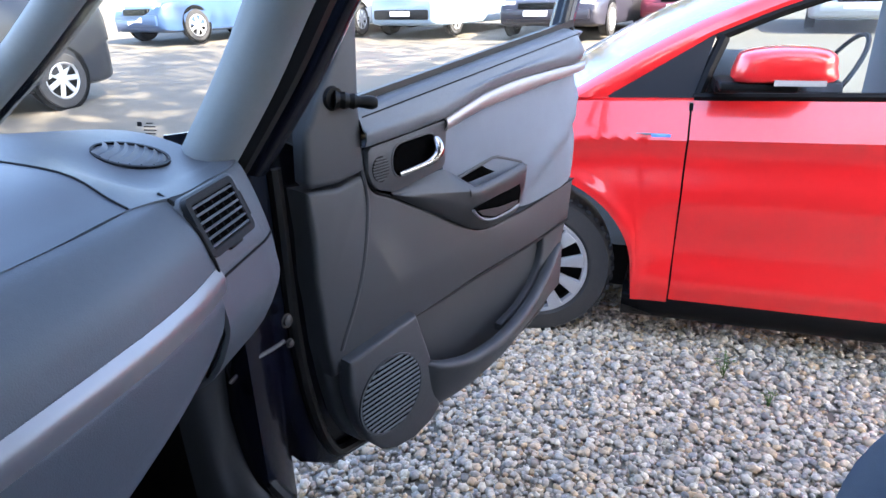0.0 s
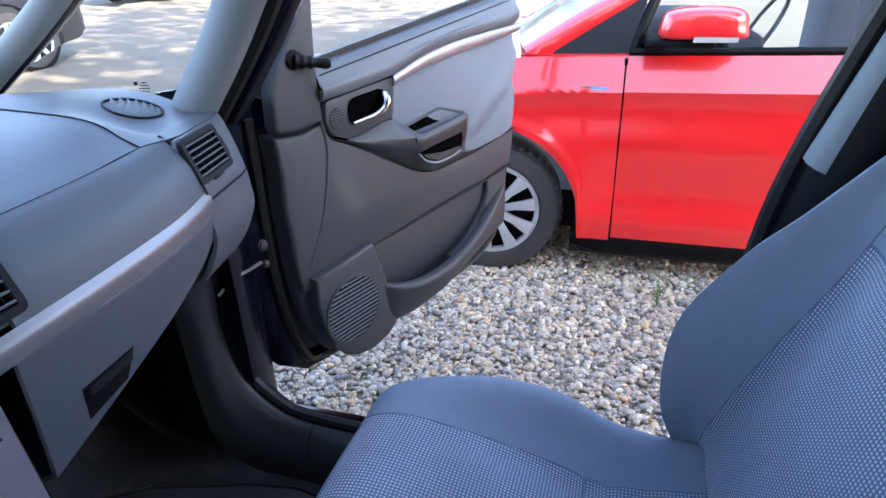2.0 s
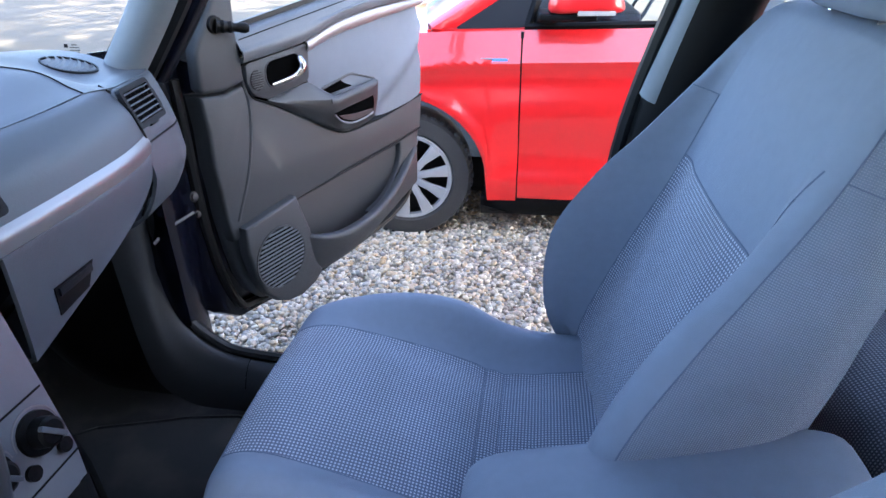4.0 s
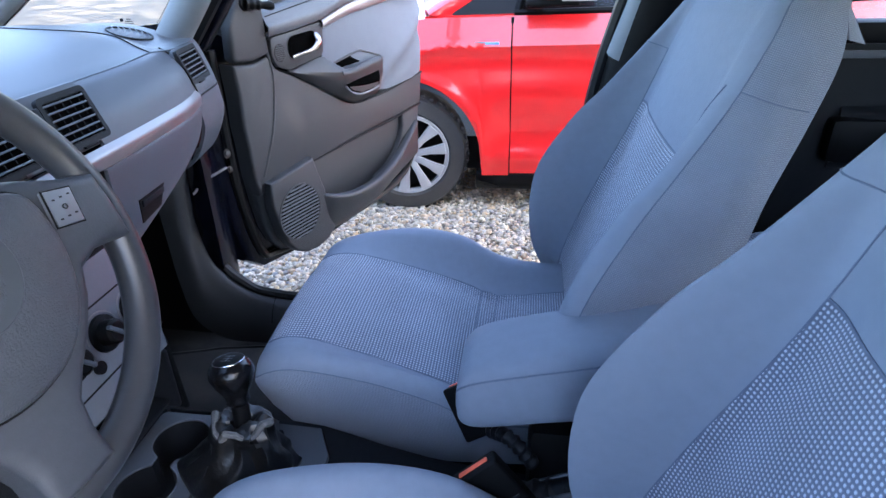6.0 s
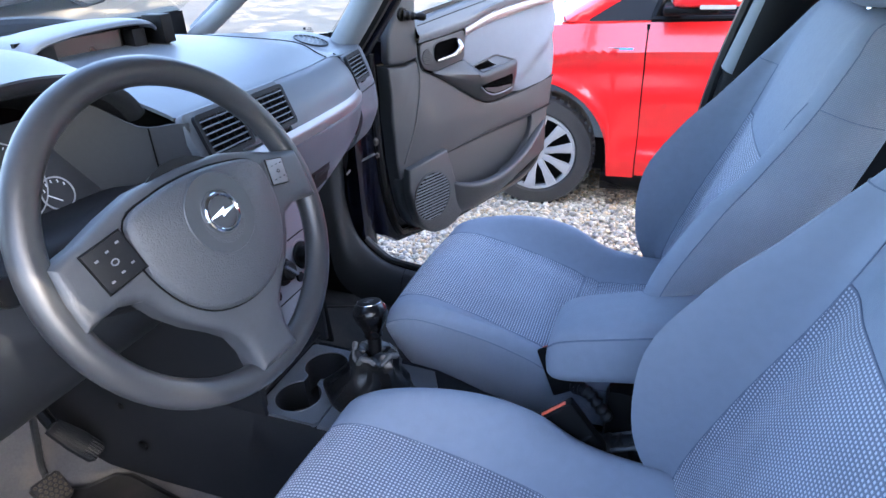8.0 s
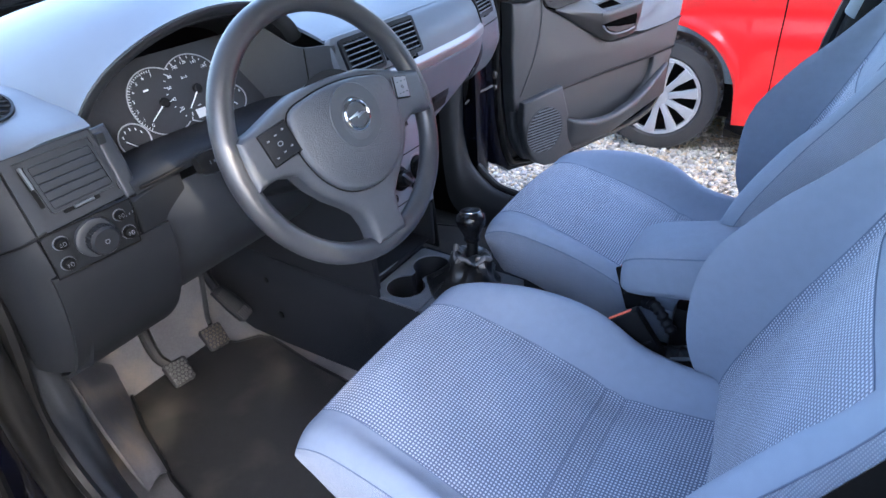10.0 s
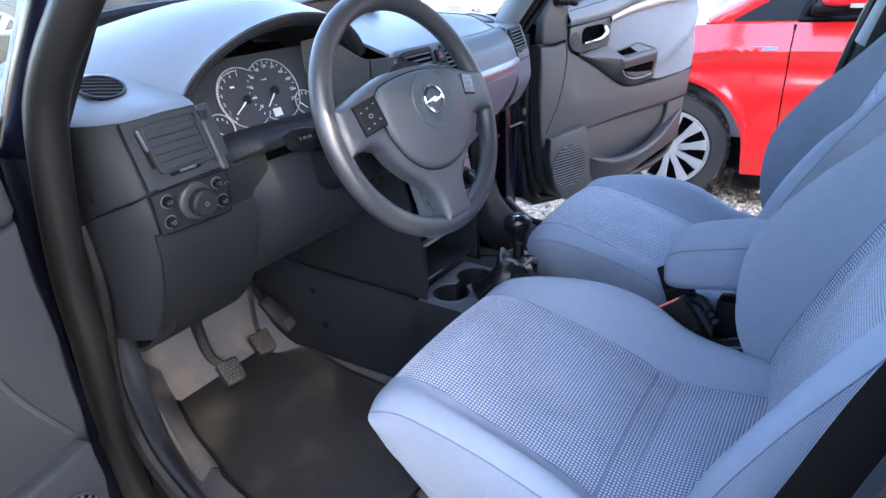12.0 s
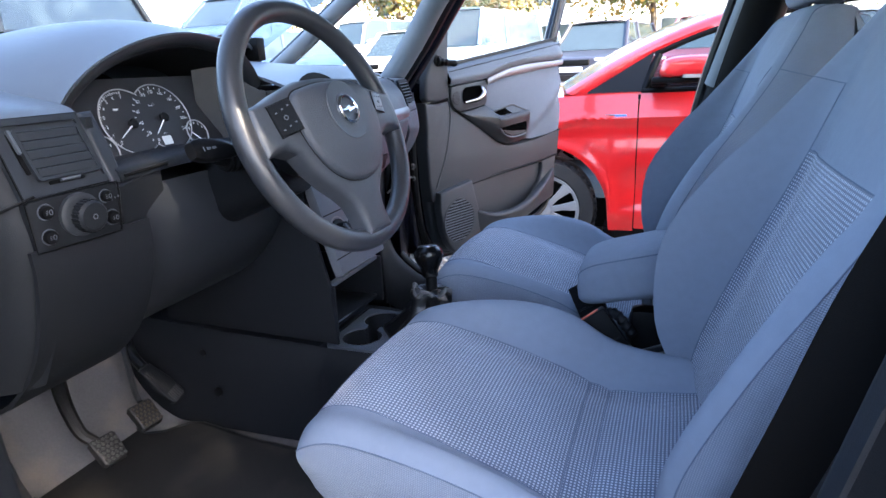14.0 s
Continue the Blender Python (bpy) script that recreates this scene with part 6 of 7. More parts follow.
# ---- steering wheel ----
def steering_wheel():
    w = thing("steering_wheel", "dark grey steering wheel with worn smooth rim and round emblem", "steering wheel", (0.215, -0.270, 0.948))
    nz = Vector((0.926, -0.066, 0.371)).normalized()
    m = facing((0.213, -0.268, 0.948), nz)
    R, r = 0.183, 0.0165
    part("rim", tube([m @ Vector((R * math.cos(a), R * math.sin(a), 0)) for a in np.linspace(0, 2 * math.pi, 72, endpoint=False)], r, 16, True), LEATHER, w, "smooth dark rim, shiny with wear")

    rim_m = m
    m = m @ pose(0.002, 0, 0.046)

    def sheet(rows, nu=4, nv=4, th=0.004):
        g = surface_grid(rows, nu, nv)
        return grid_bm(np.array([[m @ Vector(p) for p in row] for row in g]), thick=th)
    # airbag cover: domed shield
    rows = []
    out = [(-0.093, 0.045), (-0.05, 0.057), (0.0, 0.061), (0.05, 0.057), (0.093, 0.045), (0.101, 0.012), (0.095, -0.024), (0.076, -0.060), (0.044, -0.085), (0.0, -0.094), (-0.044, -0.085), (-0.076, -0.060), (-0.095, -0.024), (-0.101, 0.012)]
    for s, z in ((1.0, -0.006), (1.0, 0.004), (0.975, 0.009), (0.9, 0.0135), (0.6, 0.020), (0.3, 0.023), (0.01, 0.024)):
        rows.append([(x * s, y * s, z - 0.026) for x, y in out])
    g = surface_grid(rows, 4, 4, True)
    part("airbag_cover", grid_bm(np.array([[m @ Vector(p) for p in row] for row in g]), True), surface("grained_airbag_cover", (0.040, 0.045, 0.053), 0.55, bump=0.8, bump_scale=500), w, "grained domed airbag cover")
    part("emblem_dish", lathe([(0.046, 0.0), (0.045, 0.0012), (0.026, 0.0008), (0.025, 0.002), (0.001, 0.002)], 40, m @ pose(0, 0.010, -0.0038)), surface("smooth_hub_dish", (0.030, 0.034, 0.041), 0.42, bump=0.1), w, "smooth round dish of the emblem")
    part("emblem_ring", tube([m @ Vector((0.0205 * math.cos(a), 0.010 + 0.0205 * math.sin(a), -0.0008)) for a in np.linspace(0, 2 * math.pi, 36, endpoint=False)], 0.0026, 8, True), CHROME, w, "chrome emblem ring")
    part("emblem_bar", plate([(-0.027, 0.001), (0.004, 0.0045), (0.002, 0.001), (0.027, -0.001), (-0.004, -0.0045), (-0.002, -0.001)], 0.003, m @ pose(0, 0.010, -0.0020, 0, 0, 8)), CHROME, w, "chrome emblem bar", smooth=False)
    for i in range(5):
        a = radians(250 + 20 * i)
        part("cover_mark", box(0.006 + 0.052 * math.cos(a), 0.005 + 0.060 * math.sin(a), -0.0072, 0.0034, 0.0024, 0.002), BLACK, w, m=m, smooth=False)
    part("cover_gap", tube([m @ Vector((x * 1.012, y * 1.012, -0.0255)) for x, y in spline(out, 4, True)], 0.002, 6, True), BLACK, w)
    # one moulded hub with two side spokes and a broad lower spoke
    half = [(0.0, 0.072), (0.06, 0.069), (0.10, 0.058), (0.14, 0.044), (0.178, 0.036), (0.180, 0.0), (0.178, -0.034), (0.156, -0.028), (0.135, -0.026), (0.112, -0.034), (0.099, -0.058), (0.078, -0.083), (0.054, -0.104), (0.038, -0.122), (0.032, -0.145), (0.033, -0.178)]
    hub = part("hub_moulding", plate(half + [(-a, b) for a, b in reversed(half[1:])], 0.034, m @ pose(0, 0, -0.058), 0.013, 4), surface("grey_hub_plastic", (0.036, 0.040, 0.047), 0.5, bump=0.2), w, "grey hub with side and lower spokes")
    for s in (-1, 1):
        place = m @ pose(s * (0.124 if s < 0 else 0.121), 0.015 if s < 0 else 0.020, -0.0245, 0, s * 8, s * -10)
        k = 1.0 if s < 0 else 0.72
        blk = part("switch_block", plate([(-0.022 * k, 0.022 * k), (0.022 * k, 0.022 * k), (0.022 * k, -0.022 * k), (-0.022 * k, -0.022 * k)], 0.006, place, 0.002), DARK if s < 0 else SILVER_DULL, hub, "switch block with pale marks" if s < 0 else "silver switch block with dark marks")
        part("block_edge", tube([place @ Vector((a * k, b * k, 0.004)) for a, b in ((-0.0225, 0.0225), (0.0225, 0.0225), (0.0225, -0.0225), (-0.0225, -0.0225))], 0.0011, 6, True), BLACK, hub)
        for i in (-1, 0, 1):
            for j in (-1, 1):
                part("switch_mark", box(i * 0.013 * k, (j * 0.012 + 0.002 * i) * k, 0.0063, 0.0036 * k, 0.0020 * k, 0.0006), SILVER_DULL if s < 0 else DARK, blk, m=place, smooth=False)
        part("switch_mark", ring_plate(ellipse(0.0042 * k, 0.0034 * k, 12), ellipse(0.0030 * k, 0.0022 * k, 12), 0.0005, place @ pose(0, 0, 0.0062)), SILVER_DULL if s < 0 else DARK, blk, smooth=False)
    part("hub_skirt", lathe([(0.082, -0.035), (0.075, -0.06), (0.06, -0.10), (0.05, -0.135)], 32, m), DARK, w)
    m = rim_m
    # column shroud and stalks
    col = thing("steering_column", "dark column shroud with indicator stalk", "steering column", (0.08, -0.28, 0.87))
    part("shroud", grid_bm(surface_grid([[m @ Vector((x, y, z)) for x, y in ((-0.06, 0.015), (-0.055, -0.05), (0, -0.075), (0.055, -0.05), (0.06, 0.015), (0, 0.04))] for z in (-0.095, -0.14, -0.20, -0.27)], 2, 4, True), True, True), DARK, col, "dark column shroud")
    for s, up in ((-1, 0.0), (1, 0.0)):
        path = [m @ Vector((s * x, y + up, z)) for x, y, z in ((0.06, 0.0, -0.12), (0.10, 0.005, -0.118), (0.13, 0.012, -0.112))]
        st = part("stalk_root", tube(path, [0.017, 0.013, 0.011], 12), BLACK, col)
        blade = surface_grid([[m @ Vector((s * x, y + a * ww, -0.108 + b * 0.009)) for a, b in ((-1, -0.7), (-1, 0.7), (0, 1.0), (1, 0.7), (1, -0.7), (0, -1.0))] for x, y, ww in ((0.095, 0.014, 0.008), (0.112, 0.018, 0.013), (0.138, 0.022, 0.0155), (0.162, 0.024, 0.0145), (0.172, 0.025, 0.010))], 3, 3, True)
        part("stalk", grid_bm(blade, True, True), surface("satin_black_stalk", (0.0045, 0.0047, 0.0052), 0.3, spec=0.35), st, "black stalk with white mark")
        for k in range(4):
            part("stalk_ring", lathe([(0.019 - 0.001 * k, 0), (0.0195 - 0.001 * k, 0.003), (0.018 - 0.001 * k, 0.006)], 18, facing(m @ Vector((s * (0.075 + 0.010 * k), 0.004, -0.118)), m.to_3x3() @ Vector((s, 0.1, 0.05)))), BLACK, st)
        if s < 0:
            for dx, wd in ((-0.156, 0.0012), (-0.147, 0.007), (-0.137, 0.007)):
                part("stalk_mark", box(0, 0, 0, wd, 0.006 if wd < 0.005 else 0.0035, 0.0006), SILVER_DULL, st, m=m @ pose(dx, 0.023, -0.0987), smooth=False)
    return w


steering_wheel()


# ---- centre console ----
def console():
    c = thing("centre_console", "silver centre stack over a dark tunnel console with cup holders", "console", (0.2, 0.03, 0.25))
    ns = (0.965, 0, 0.26)
    stack = part("stack_face", plate([(-0.125, 0.165), (0.112, 0.165), (0.098, 0.0), (0.090, -0.09), (0.080, -0.13), (-0.110, -0.13)], 0.02, facing((0.055, 0.025, 0.755), ns), 0.006), SILVER_DULL, c, "silver-grey centre stack face")
    m = facing((0.055, 0.025, 0.755), ns) @ pose(0, 0, 0.02)
    for y in (0.085, -0.005, -0.095):
        part("stack_gap", box(-0.012, y, 0.0005, 0.206, 0.0022, 0.001), BLACK, stack, m=m, smooth=False)
    part("radio_slot", box(-0.01, 0.055, 0.001, 0.15, 0.016, 0.003), BLACK, stack, "dark radio slot", m=m, smooth=False)
    knob_at = [(0.055, 0.135, 0.011), (0.080, 0.128, 0.008), (0.062, 0.105, 0.007), (0.084, 0.10, 0.007), (-0.055, 0.135, 0.011), (-0.085, 0.128, 0.008)]
    for x, y, r in knob_at:
        part("radio_button", lathe([(r, 0), (r, 0.006), (r * 0.7, 0.008), (0.001, 0.008)], 20, m @ pose(x, y, 0)), BLACK, stack, "small black button")
    for x in (-0.075, -0.008, 0.058):
        k = part("heater_knob", lathe([(0.026, 0), (0.025, 0.004), (0.018, 0.005), (0.017, 0.02), (0.013, 0.023), (0.001, 0.023)], 28, m @ pose(x, -0.045, 0)), BLACK, stack, "black heater knob with chrome grip")
        part("knob_grip", box(0, 0, 0.022, 0.006, 0.034, 0.008, 0.002), DASH_MID, k, m=m @ pose(x, -0.045, 0, 0, 0, 40))
        part("knob_scale", ring_plate([(0.031 * math.cos(a), 0.031 * math.sin(a)) for a in np.linspace(0, math.pi, 12)], [(0.029 * math.cos(a), 0.029 * math.sin(a)) for a in np.linspace(0, math.pi, 12)], 0.0006, m @ pose(x, -0.045, 0)), SILVER, stack, smooth=False)
    for x, y in ((0.028, -0.075), (-0.044, -0.075), (0.074, -0.078)):
        part("round_button", lathe([(0.009, 0), (0.009, 0.005), (0.001, 0.006)], 20, m @ pose(x, y, 0)), BLACK, stack)
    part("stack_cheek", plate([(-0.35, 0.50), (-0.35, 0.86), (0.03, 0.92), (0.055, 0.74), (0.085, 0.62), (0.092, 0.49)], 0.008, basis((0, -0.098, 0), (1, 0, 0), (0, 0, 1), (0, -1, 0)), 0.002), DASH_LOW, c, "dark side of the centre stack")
    part("stack_cheek", plate([(-0.35, 0.50), (-0.35, 0.86), (0.03, 0.92), (0.055, 0.74), (0.085, 0.62), (0.092, 0.49)], 0.008, basis((0, 0.134, 0), (1, 0, 0), (0, 0, 1), (0, -1, 0)), 0.002), BLACK, c, "dark side of the centre stack")
    # open tray below
    tray = part("open_tray", box(-0.01, 0.012, 0.516, 0.17, 0.21, 0.008, 0.002), DARK, c, "open storage tray")
    part("tray_back", box(-0.09, 0.012, 0.57, 0.008, 0.21, 0.10), BLACK, tray)
    part("tray_lip", tube(spline([(0.070, -0.092, 0.521), (0.072, -0.03, 0.519), (0.07, 0.04, 0.516)], 4), 0.0022, 8), DASH_MID, tray, "thin silver lip")
    part("tray_top_rim", box(0.076, 0.010, 0.612, 0.014, 0.205, 0.010, 0.003), SILVER_DULL, tray, "silver rim")
    for y in (-0.094, 0.118):
        part("tray_side", box(0.006, y, 0.558, 0.165, 0.010, 0.11, 0.003), DARK, tray)
    # tunnel
    def sec(x, z, w, dip=0.0):
        return [(x, -w - 0.03, 0.25), (x, -w - 0.02, z - 0.06), (x, -w, z - 0.01), (x, -w + 0.008, z), (x, -w + 0.018, z - dip), (x, 0.03, z - dip), (x, w + 0.052, z - dip), (x, w + 0.058, z), (x, w + 0.063, z - 0.01), (x, w + 0.078, z - 0.06), (x, w + 0.088, 0.25)]
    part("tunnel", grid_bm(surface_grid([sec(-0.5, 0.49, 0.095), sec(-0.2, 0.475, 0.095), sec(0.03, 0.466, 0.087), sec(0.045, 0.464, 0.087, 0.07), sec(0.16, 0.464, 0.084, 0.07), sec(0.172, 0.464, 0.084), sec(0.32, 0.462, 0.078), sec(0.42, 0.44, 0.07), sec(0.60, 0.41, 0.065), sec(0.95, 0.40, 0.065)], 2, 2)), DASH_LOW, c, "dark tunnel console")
    # twin cup holder sunk into the panel, two rounds joined by a neck
    cups = ((0.102, -0.022), (0.106, 0.075))
    mid, rad = (0.103, 0.027), 0.044
    inner, outer = [], []
    for k in range(80):
        a = 2 * math.pi * k / 80
        ux, uy = math.cos(a), math.sin(a)
        best = 0.016 / max(0.25, abs(ux))
        for cx, cy in cups:
            dx, dy = cx - mid[0], cy - mid[1]
            p = dx * ux + dy * uy
            disc = p * p - (dx * dx + dy * dy - rad * rad)
            if disc > 0:
                best = max(best, p + math.sqrt(disc))
        inner.append((mid[0] + ux * best, mid[1] + uy * best))
        reach = min((0.072 if ux > 0 else 0.06) / max(1e-6, abs(ux)), (0.105 if uy > 0 else 0.106) / max(1e-6, abs(uy)))
        outer.append((mid[0] + ux * reach, mid[1] + uy * reach))
    holder = part("cup_holder", ring_plate(outer, inner, 0.008, pose(0, 0, 0.464)), DASH_MID, c, "grey panel with twin cup holder", angle=50)
    part("cup_wall", grid_bm(np.array([[(x * k + mid[0] * (1 - k), y * k + mid[1] * (1 - k), z) for x, y in inner] for k, z in ((1.0, 0.469), (0.97, 0.44), (0.93, 0.404))]), True), DARK, holder, "dark cup well")
    part("cup_rim", tube([(x, y, 0.472) for x, y in inner], 0.0012, 6, True), DASH, holder, "thin pale rim")
    part("cup_floor", plate([(mid[0] + (x - mid[0]) * 0.94, mid[1] + (y - mid[1]) * 0.94) for x, y in inner], 0.002, pose(0, 0, 0.403)), RUBBER, holder, smooth=False)
    for i in range(6):
        part("well_rib", box(0.132, 0.012 - 0.006 * i, 0.412, 0.03, 0.0025, 0.02), DARK, holder, smooth=False)
    part("gaiter_panel", plate([(0.176, -0.080), (0.32, -0.073), (0.35, -0.02), (0.35, 0.07), (0.32, 0.125), (0.176, 0.131)], 0.008, pose(0, 0, 0.464), 0.003), DASH_MID, c, "grey panel round the gaiter")
    part("console_screw", lathe([(0.011, 0), (0.010, 0.004), (0.001, 0.005)], 16, facing((-0.217, -0.128, 0.345), (0, -1, 0.05))), BLACK, c)
    part("console_screw", lathe([(0.008, 0), (0.007, 0.003), (0.001, 0.004)], 16, facing((-0.25, -0.122, 0.435), (0, -1, 0.05))), BLACK, c)
    return c


console()


def gear_lever():
    g = thing("gear_lever", "black gear knob with chrome cap on a creased leather gaiter", "gear lever", (0.25, 0.02, 0.485))
    rng = random.Random(4)
    rows = []
    for k, (z, rx, ry) in enumerate(((0.470, 0.080, 0.066), (0.490, 0.082, 0.066), (0.522, 0.060, 0.056), (0.556, 0.044, 0.040), (0.574, 0.040, 0.036), (0.585, 0.030, 0.026), (0.58, 0.014, 0.014))):
        row = []
        for i in range(20):
            a = 2 * math.pi * i / 20
            f = 1 + (0.11 if 0 < k < 5 else 0.03) * math.sin(4 * a + k * 1.3) + (0.08 if 0 < k < 5 else 0.0) * math.sin(9 * a - k * 2.1) + rng.uniform(-0.09, 0.09)
            row.append((0.262 - (0.03 if k < 2 else 0.01) + rx * f * math.cos(a), 0.016 + ry * f * math.sin(a), z + (rng.uniform(-0.006, 0.006) if k else 0)))
        rows.append(row)
    part("gaiter", grid_bm(surface_grid(rows, 3, 2, True), True), GAITER, g, "creased black leather gaiter")
    part("gaiter_top", tube([(0.254 + 0.038 * math.cos(a) * (1 + rng.uniform(-0.1, 0.1)), 0.016 + 0.033 * math.sin(a), 0.581 + rng.uniform(-0.011, 0.009)) for a in np.linspace(0, 2 * math.pi, 18, endpoint=False)], [0.003 + 0.004 * rng.random() for _ in range(18)], 8, True), surface("frayed_grey_leather", (0.075, 0.073, 0.072), 0.8, vary=0.4, bump=0.9, bump_scale=250), g, "frayed grey gaiter collar")
    part("shaft", tube([(0.255, 0.016, 0.55), (0.250, 0.028, 0.615)], [0.012, 0.0125], 14), BLACK, g)
    ax = Vector((-0.12, 0.16, 0.98)).normalized()
    m = facing((0.250, 0.026, 0.605), ax, (-1, 0, 0))
    part("knob", lathe([(0.0140, 0.0), (0.0165, 0.004), (0.0160, 0.012), (0.0195, 0.020), (0.0275, 0.034), (0.0310, 0.046), (0.0292, 0.057), (0.0220, 0.0645), (0.0205, 0.0655)], 32, m), surface("glossy_black_knob", (0.004, 0.004, 0.0045), 0.22, spec=0.3), g, "glossy black knob")
    part("knob_cap", lathe([(0.0215, 0.0640), (0.0205, 0.0672), (0.018, 0.0684), (0.001, 0.0684)], 28, m), BLACK, g)
    part("cap_ring", tube([m @ Vector((0.0212 * math.cos(a), 0.0212 * math.sin(a), 0.0664)) for a in np.linspace(0, 2 * math.pi, 28, endpoint=False)], 0.0008, 8, True), CHROME, g, "thin chrome ring")
    for x in (-0.007, 0, 0.007):
        part("shift_mark", box(x, 0, 0.0686, 0.0010, 0.014, 0.0005), SILVER_DULL, g, m=m, smooth=False)
    part("shift_mark", box(0, 0, 0.0686, 0.016, 0.0010, 0.0005), SILVER_DULL, g, m=m, smooth=False)


gear_lever()


def pedals():
    stud = {"clutch_pedal": surface("worn_stud", (0.042, 0.041, 0.039), 0.45, vary=0.3), "brake_pedal": surface("worn_brass_stud", (0.045, 0.035, 0.024), 0.5, vary=0.3)}
    for name, (x, y, z), (w, h), arm, r, lab in (("clutch_pedal", (-0.231, -0.405, 0.378), (0.052, 0.056), [(-0.252, -0.412, 0.392), (-0.275, -0.420, 0.412), (-0.31, -0.411, 0.455), (-0.35, -0.388, 0.49), (-0.40, -0.36, 0.56), (-0.43, -0.35, 0.66)], (0.010, 0.017), "worn clutch pedal with dotted rubber pad"),
                                                 ("brake_pedal", (-0.263, -0.286, 0.374), (0.054, 0.056), [(-0.285, -0.276, 0.392), (-0.31, -0.262, 0.402), (-0.36, -0.225, 0.42), (-0.42, -0.18, 0.46), (-0.46, -0.165, 0.54), (-0.48, -0.16, 0.66)], (0.006, 0.008), "worn brake pedal with dotted rubber pad")):
        t = thing(name, lab, "pedal", (x, y, z), group="pedals")
        m = facing((x, y, z), (0.72, 0, 0.69), (-0.69, 0, 0.72)) @ pose(0, 0, 0, 0, 0, -6)
        pad = part("pad", plate([(-w * 0.42, h / 2), (-w / 2, h * 0.40), (-w * 0.45, -h * 0.42), (-w * 0.36, -h / 2), (w * 0.36, -h / 2), (w * 0.45, -h * 0.42), (w / 2, h * 0.40), (w * 0.42, h / 2)], 0.014, m @ pose(0, 0, -0.010), 0.004, 3), STEEL, t, "worn rubber pad")
        for i in range(5):
            for j in range(6):
                part("stud", lathe([(0.0036, 0), (0.0028, 0.0014), (0.0008, 0.0016)], 6, m @ pose((i - 2 + 0.25 * (-1) ** j) * w / 5.9, (j - 2.5) * h / 6.8, 0.004)), stud[name], pad)
        path = spline(arm, 5)
        part("arm", tube(path, np.linspace(r[0], r[1], len(path)), 10), surface("rusty_black_arm", (0.006, 0.0058, 0.0055), 0.45, vary=0.3, dirt=0.25, dirt_color=(0.03, 0.02, 0.013)) if name == "clutch_pedal" else surface("worn_steel_arm", (0.05, 0.05, 0.05), 0.4, metal=0.4, vary=0.3), t, "dark bent pedal arm")
    t = thing("accelerator_pedal", "ribbed black accelerator pedal", "pedal", (-0.30, -0.165, 0.34), group="pedals")
    m = facing((-0.326, -0.182, 0.376), (0.80, -0.1, 0.58), (-0.56, -0.25, 0.80))
    pad = part("pad", plate([(-0.017, 0.055), (-0.022, 0.0), (-0.021, -0.044), (-0.014, -0.052), (0.014, -0.052), (0.021, -0.044), (0.022, 0.0), (0.015, 0.055)], 0.012, m, 0.004, 3), DARK, t, "black ribbed pad")
    for i in range(6):
        part("rib", box(-0.0135 + 0.0054 * i, -0.036, 0.0125, 0.0024, 0.026, 0.003, 0.0008, 1), STEEL, pad, m=m, smooth=False)
    for i in range(5):
        part("rib", box(-0.011 + 0.0054 * i, 0.012, 0.0122, 0.0018, 0.06, 0.0014), DASH_LOW, pad, m=m, smooth=False)
    part("arm", tube(spline([(-0.352, -0.195, 0.418), (-0.39, -0.185, 0.437), (-0.43, -0.16, 0.455), (-0.47, -0.155, 0.56)], 5), 0.012, 10), RUBBER, t, "black pedal arm")


pedals()


